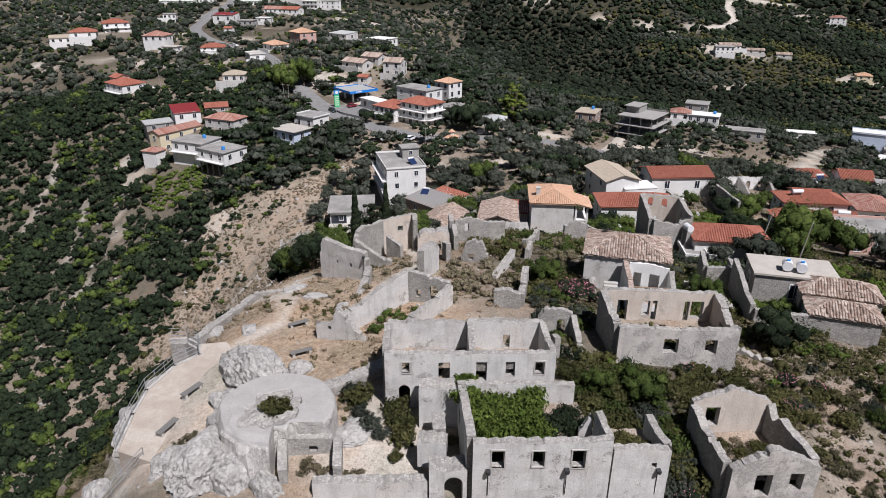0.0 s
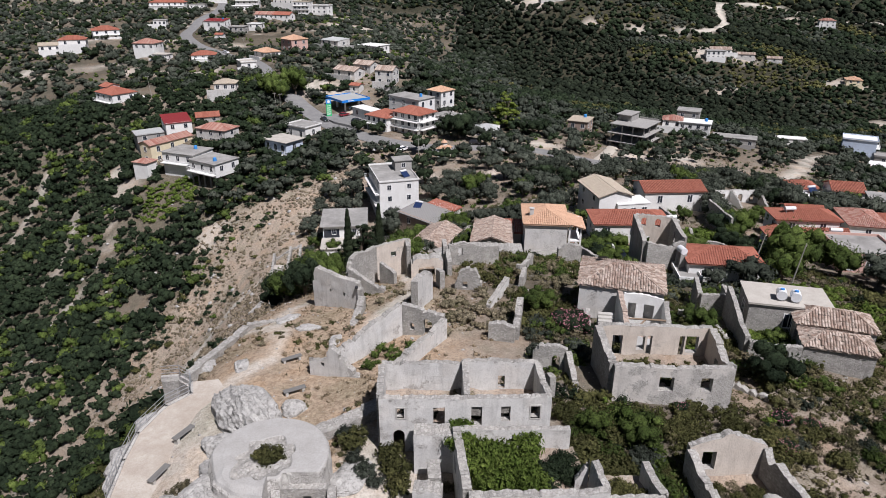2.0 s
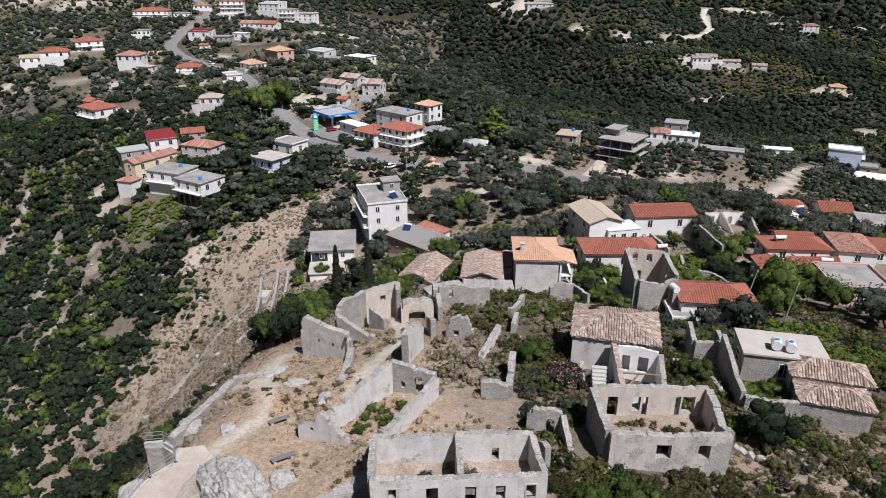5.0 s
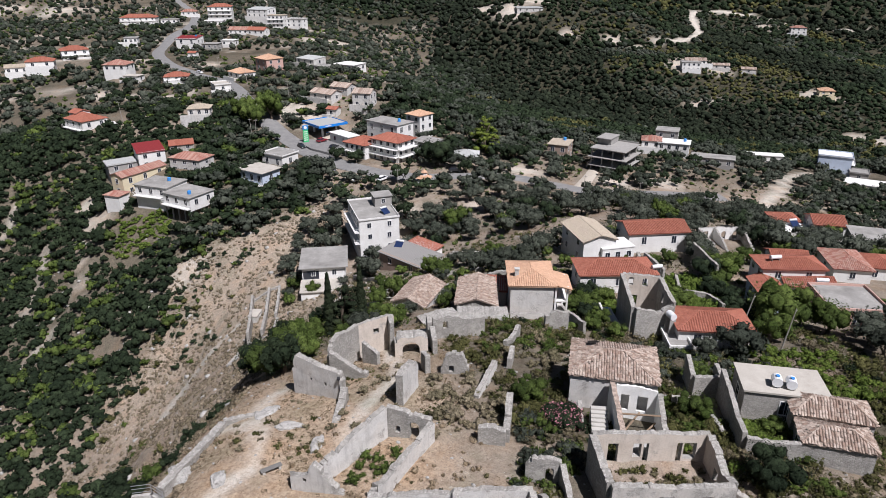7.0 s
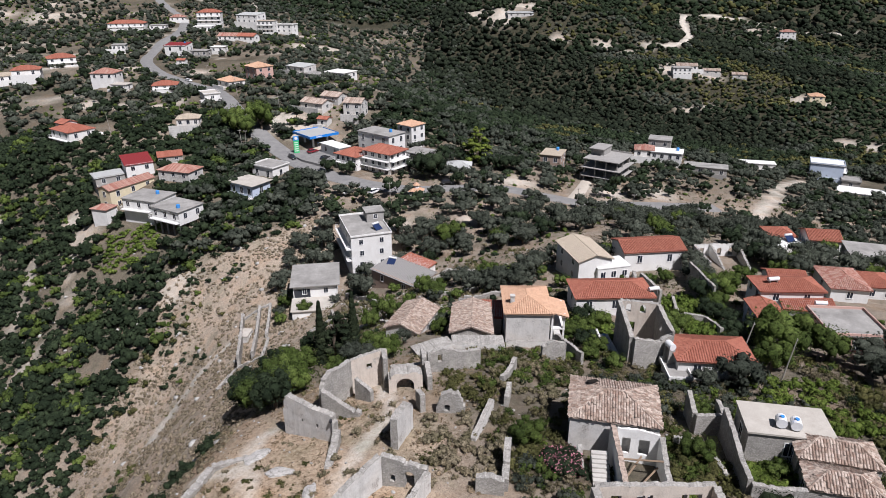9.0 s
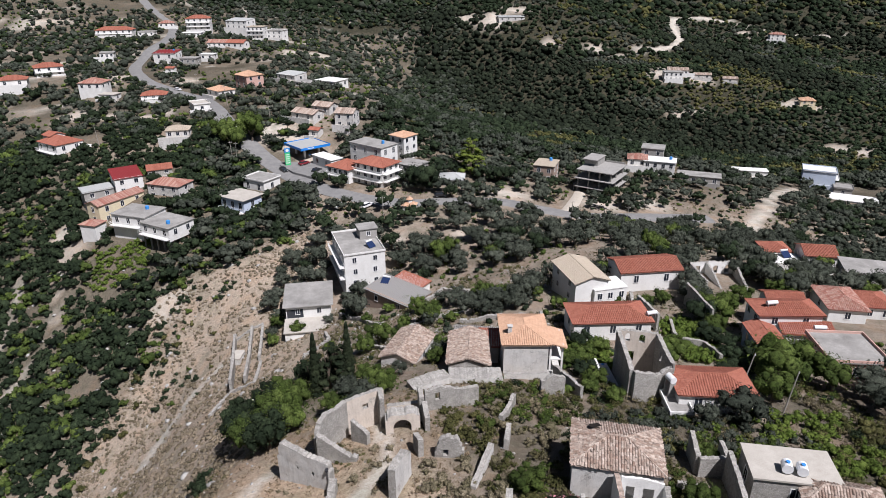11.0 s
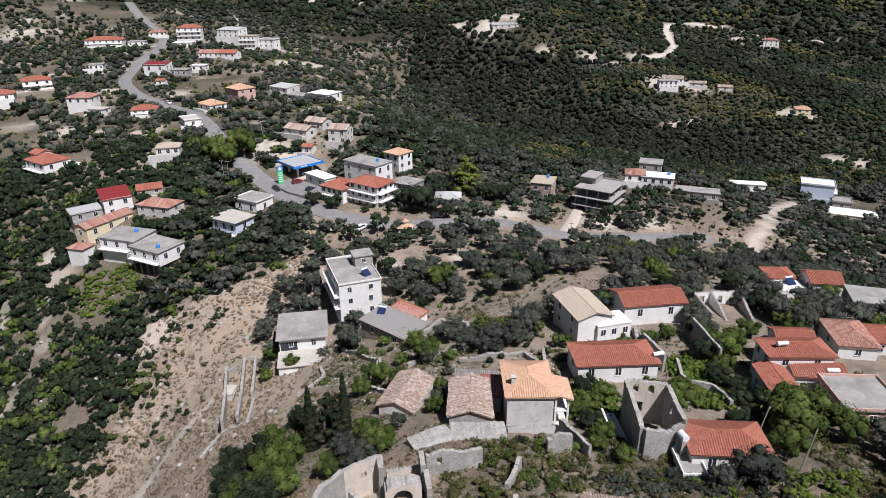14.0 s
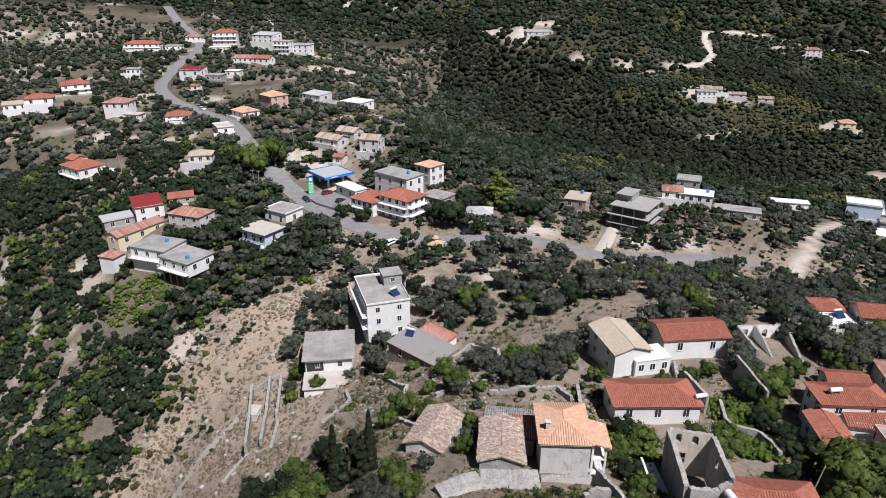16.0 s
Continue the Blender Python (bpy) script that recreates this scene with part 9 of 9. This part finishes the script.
# inside the ruins
bed("vineshrub", 2.6, 6.6, 33.9, 38.4, 22, 1.0, 1.45, 1.3, z=4.8)
bed("vineshrub", 1.2, 2.4, 37.0, 40.0, 6, 0.8, 1.1, 1.2, z=5.6)
bed("darkshrub", 6.9, 9.6, 34.2, 38.0, 10, 0.7, 1.1, z=4.7)
bed("darkshrub", 2.6, 9.8, 33.1, 33.8, 9, 0.5, 0.7, z=4.6)
bed("shrub", 11.6, 13.8, 34.4, 36.0, 5, 0.6, 0.9, z=4.6)
bed("shrub", 15.5, 24.0, 49.0, 51.0, 12, 0.4, 0.75, z=4.4)
bed("darkshrub", 15.5, 24.0, 46.9, 47.8, 9, 0.5, 0.8, z=4.4)
bed("dryshrub", 15.5, 24.0, 47.6, 50.0, 12, 0.4, 0.7, z=4.4)
bed("dryshrub", 19.2, 23.2, 34.0, 37.0, 12, 0.4, 0.7, z=3.0)
bed("oliveshrub", 19.2, 23.4, 33.7, 35.0, 6, 0.4, 0.7, z=3.0)
bed("shrub", 19.2, 23.2, 34.0, 37.0, 9, 0.4, 0.7, z=3.0)
bed("oliveshrub", -3.6, 1.8, 42.0, 44.6, 5, 0.4, 0.7, z=5.5)
bed("dryshrub", -3.4, 7.6, 42.4, 44.8, 14, 0.35, 0.6, z=5.5)
bed("dryshrub", 15.3, 24.0, 47.2, 51.2, 14, 0.4, 0.65, z=4.4)
bed("shrub", 15.3, 24.0, 47.2, 51.2, 10, 0.35, 0.6, z=4.4)
bed("darkshrub", -3.4, 7.6, 41.6, 42.1, 8, 0.4, 0.6, z=5.5)
# in front of the long ruin and round the tower
for x, y, s in ((-6.4, 41.6, 1.25), (-6.0, 39.8, 0.8), (-5.2, 38.4, 0.9), (-4.4, 37.4, 0.7), (-7.0, 42.6, 0.9)):
    plant("oliveshrub" if s < 1 else "shrub", x, y, s, rng)
for x, y, s in ((-2.9, 38.6, 1.3), (-2.6, 37.2, 1.1), (-3.4, 39.8, 1.1), (1.0, 40.0, 1.1), (3.2, 40.1, 1.1), (5.6, 40.0, 0.8), (-3.2, 35.6, 0.6)):
    plant("greenshrub" if x > 0 else "shrub", x, y, s, rng, 1.2)
for x, y in ((-6.8, 33.9), (-5.6, 34.1), (-1.9, 34.1), (-9.0, 34.6), (-8.0, 34.2), (-19.0, 37.4), (-18.2, 38.0), (-17.6, 36.8), (0.9, 37.2)):
    plant("dryshrub", x, y, rng.uniform(0.6, 0.9), rng)
plant("shrub", -11.8, 38.0, 1.25, rng, 1.0, z=4.75)
# trees grown up inside and beside the ruins
for x, y, s, kind in ((30.4, 50.4, 0.8, "dark"), (28.0, 61.0, 0.6, "broad"), (31.9, 68.2, 0.5, "broad"), (12.2, 42.2, 0.5, "broad"), (15.6, 41.6, 0.6, "broad"), (11.2, 63.8, 0.6, "broad"), (34.8, 58.6, 0.4, "broad")):
    plant(kind, x, y, s, rng, 0.9)
# eastern slope
for x, y, s in ((30.3, 50.6, 2.0), (29.6, 49.4, 1.5), (31.2, 51.2, 1.4)):
    plant("shrub", x, y, s, rng, 1.1)
for x, y, s in ((35.2, 50.4, 1.3), (36.0, 49.6, 1.0), (38.8, 48.2, 1.0), (38.5, 44.0, 1.8), (40.0, 42.6, 1.5), (36.6, 43.6, 1.2), (34.0, 41.0, 0.9), (36.0, 37.5, 1.2), (38.0, 39.5, 1.0)):
    plant("greenshrub", x, y, s, rng)
bed("dryshrub", 26.0, 44.0, 34.0, 50.0, 60, 0.4, 0.9)
bed("shrub", 25.5, 32.0, 40.0, 47.0, 16, 0.6, 1.1)
bed("oliveshrub", 25.5, 44.0, 33.0, 48.0, 18, 0.5, 1.0)
bed("dryshrub", -34.0, -24.5, 30.0, 56.0, 26, 0.5, 1.1)
bed("strawshrub", -8.5, -2.4, 60.0, 74.0, 22, 0.45, 0.9)
bed("strawshrub", 1.0, 9.0, 57.5, 69.0, 26, 0.7, 1.2)
bed("strawshrub", -20.0, -9.0, 55.0, 69.0, 16, 0.3, 0.6)
bed("shrub", -19.0, -10.0, 56.0, 66.0, 7, 0.4, 0.75, 0.6)
bed("darkshrub", -34.0, -26.5, 66.0, 92.0, 16, 1.1, 1.9)
bed("shrub", -40.0, -27.5, 36.0, 62.0, 26, 0.8, 1.6)


grow()


# oleanders in flower
def oleander(x, y, s):
    rs = np.random.RandomState(int(x * 10))
    lobes = lobed(rs, 6, 1.2, 1.5, 0.0)
    v, f = tufts(rs, lobes, 420, 0.07)
    t = new("oleander")
    t.matrix_basis = pose(x, y, gz(x, y) - 0.1, 0, 0, 0) @ Matrix.Scale(s, 4)
    tagged(t, "oleander bush covered with pink flowers", "shrub", "oleander bushes")
    part("leaves", leaf_mesh("leaves", v, f, M_LEAF_DARK), None, t)
    v, f = tufts(rs, [(a, b, c, d * 1.06, e * 1.06, g * 1.06) for a, b, c, d, e, g in lobes], 260, 0.06, body="")
    tagged(part("blossom", fast_mesh("blossom", v, f, M_FLOWER), None, t), kind="stuff")


for x, y, s in ((14.6, 60.3, 1.35), (13.4, 58.8, 1.1), (15.8, 31.6, 1.2), (16.8, 33.2, 0.9), (27.4, 41.4, 0.85), (30.6, 43.8, 0.8), (20.2, 45.2, 0.6), (28.6, 44.8, 0.8), (23.6, 98.6, 1.0), (24.8, 98.0, 0.8), (12.9, 60.6, 1.1), (14.8, 58.4, 1.0)):
    oleander(x, y, s)

# stones strewn over the castle hill
srs = np.random.RandomState(5)
sx, sy = scatter(-26, 44, 33, 84, 1.25, srs)
keep = (srs.rand(len(sx)) < 0.42) & (np.hypot(sx + 11.8, sy - 38) > 4.4)
sx, sy = sx[keep], sy[keep]
stone = [((ICO_V * (1 + np.random.RandomState(k).uniform(-0.3, 0.3, (12, 1)))) * (1, 0.8, 0.55), ICO_F) for k in range(5)]
thicket("loose_stones", (sx, sy), 0.05 + 0.2 * srs.rand(len(sx)) ** 3, stone, M_ROCK, "pale loose stones and rubble on dry earth", "stones", srs)
sx, sy = scatter(-120, -22, 70, 215, 2.4, srs)
keep = srs.rand(len(sx)) < 0.3
bx, by = scatter(-24, 34, 102, 158, 1.3, srs)
heap = (fbm(bx / 6 + 12, by / 6) + 0.15 * srs.rand(len(bx)) > 0.56) & (bare_slope(bx, by) < 0.5)
thicket("loose_stones", (bx[heap], by[heap]), 0.12 + 0.4 * srs.rand(heap.sum()) ** 2, stone, M_ROCK, "heaps of pale rubble on the banks behind the lane", "stones", srs)
thicket("loose_stones", (sx[keep], sy[keep]), 0.15 + 0.9 * srs.rand(keep.sum()) ** 4, stone, M_ROCK, "pale rocks scattered over the western slope", "stones", srs)
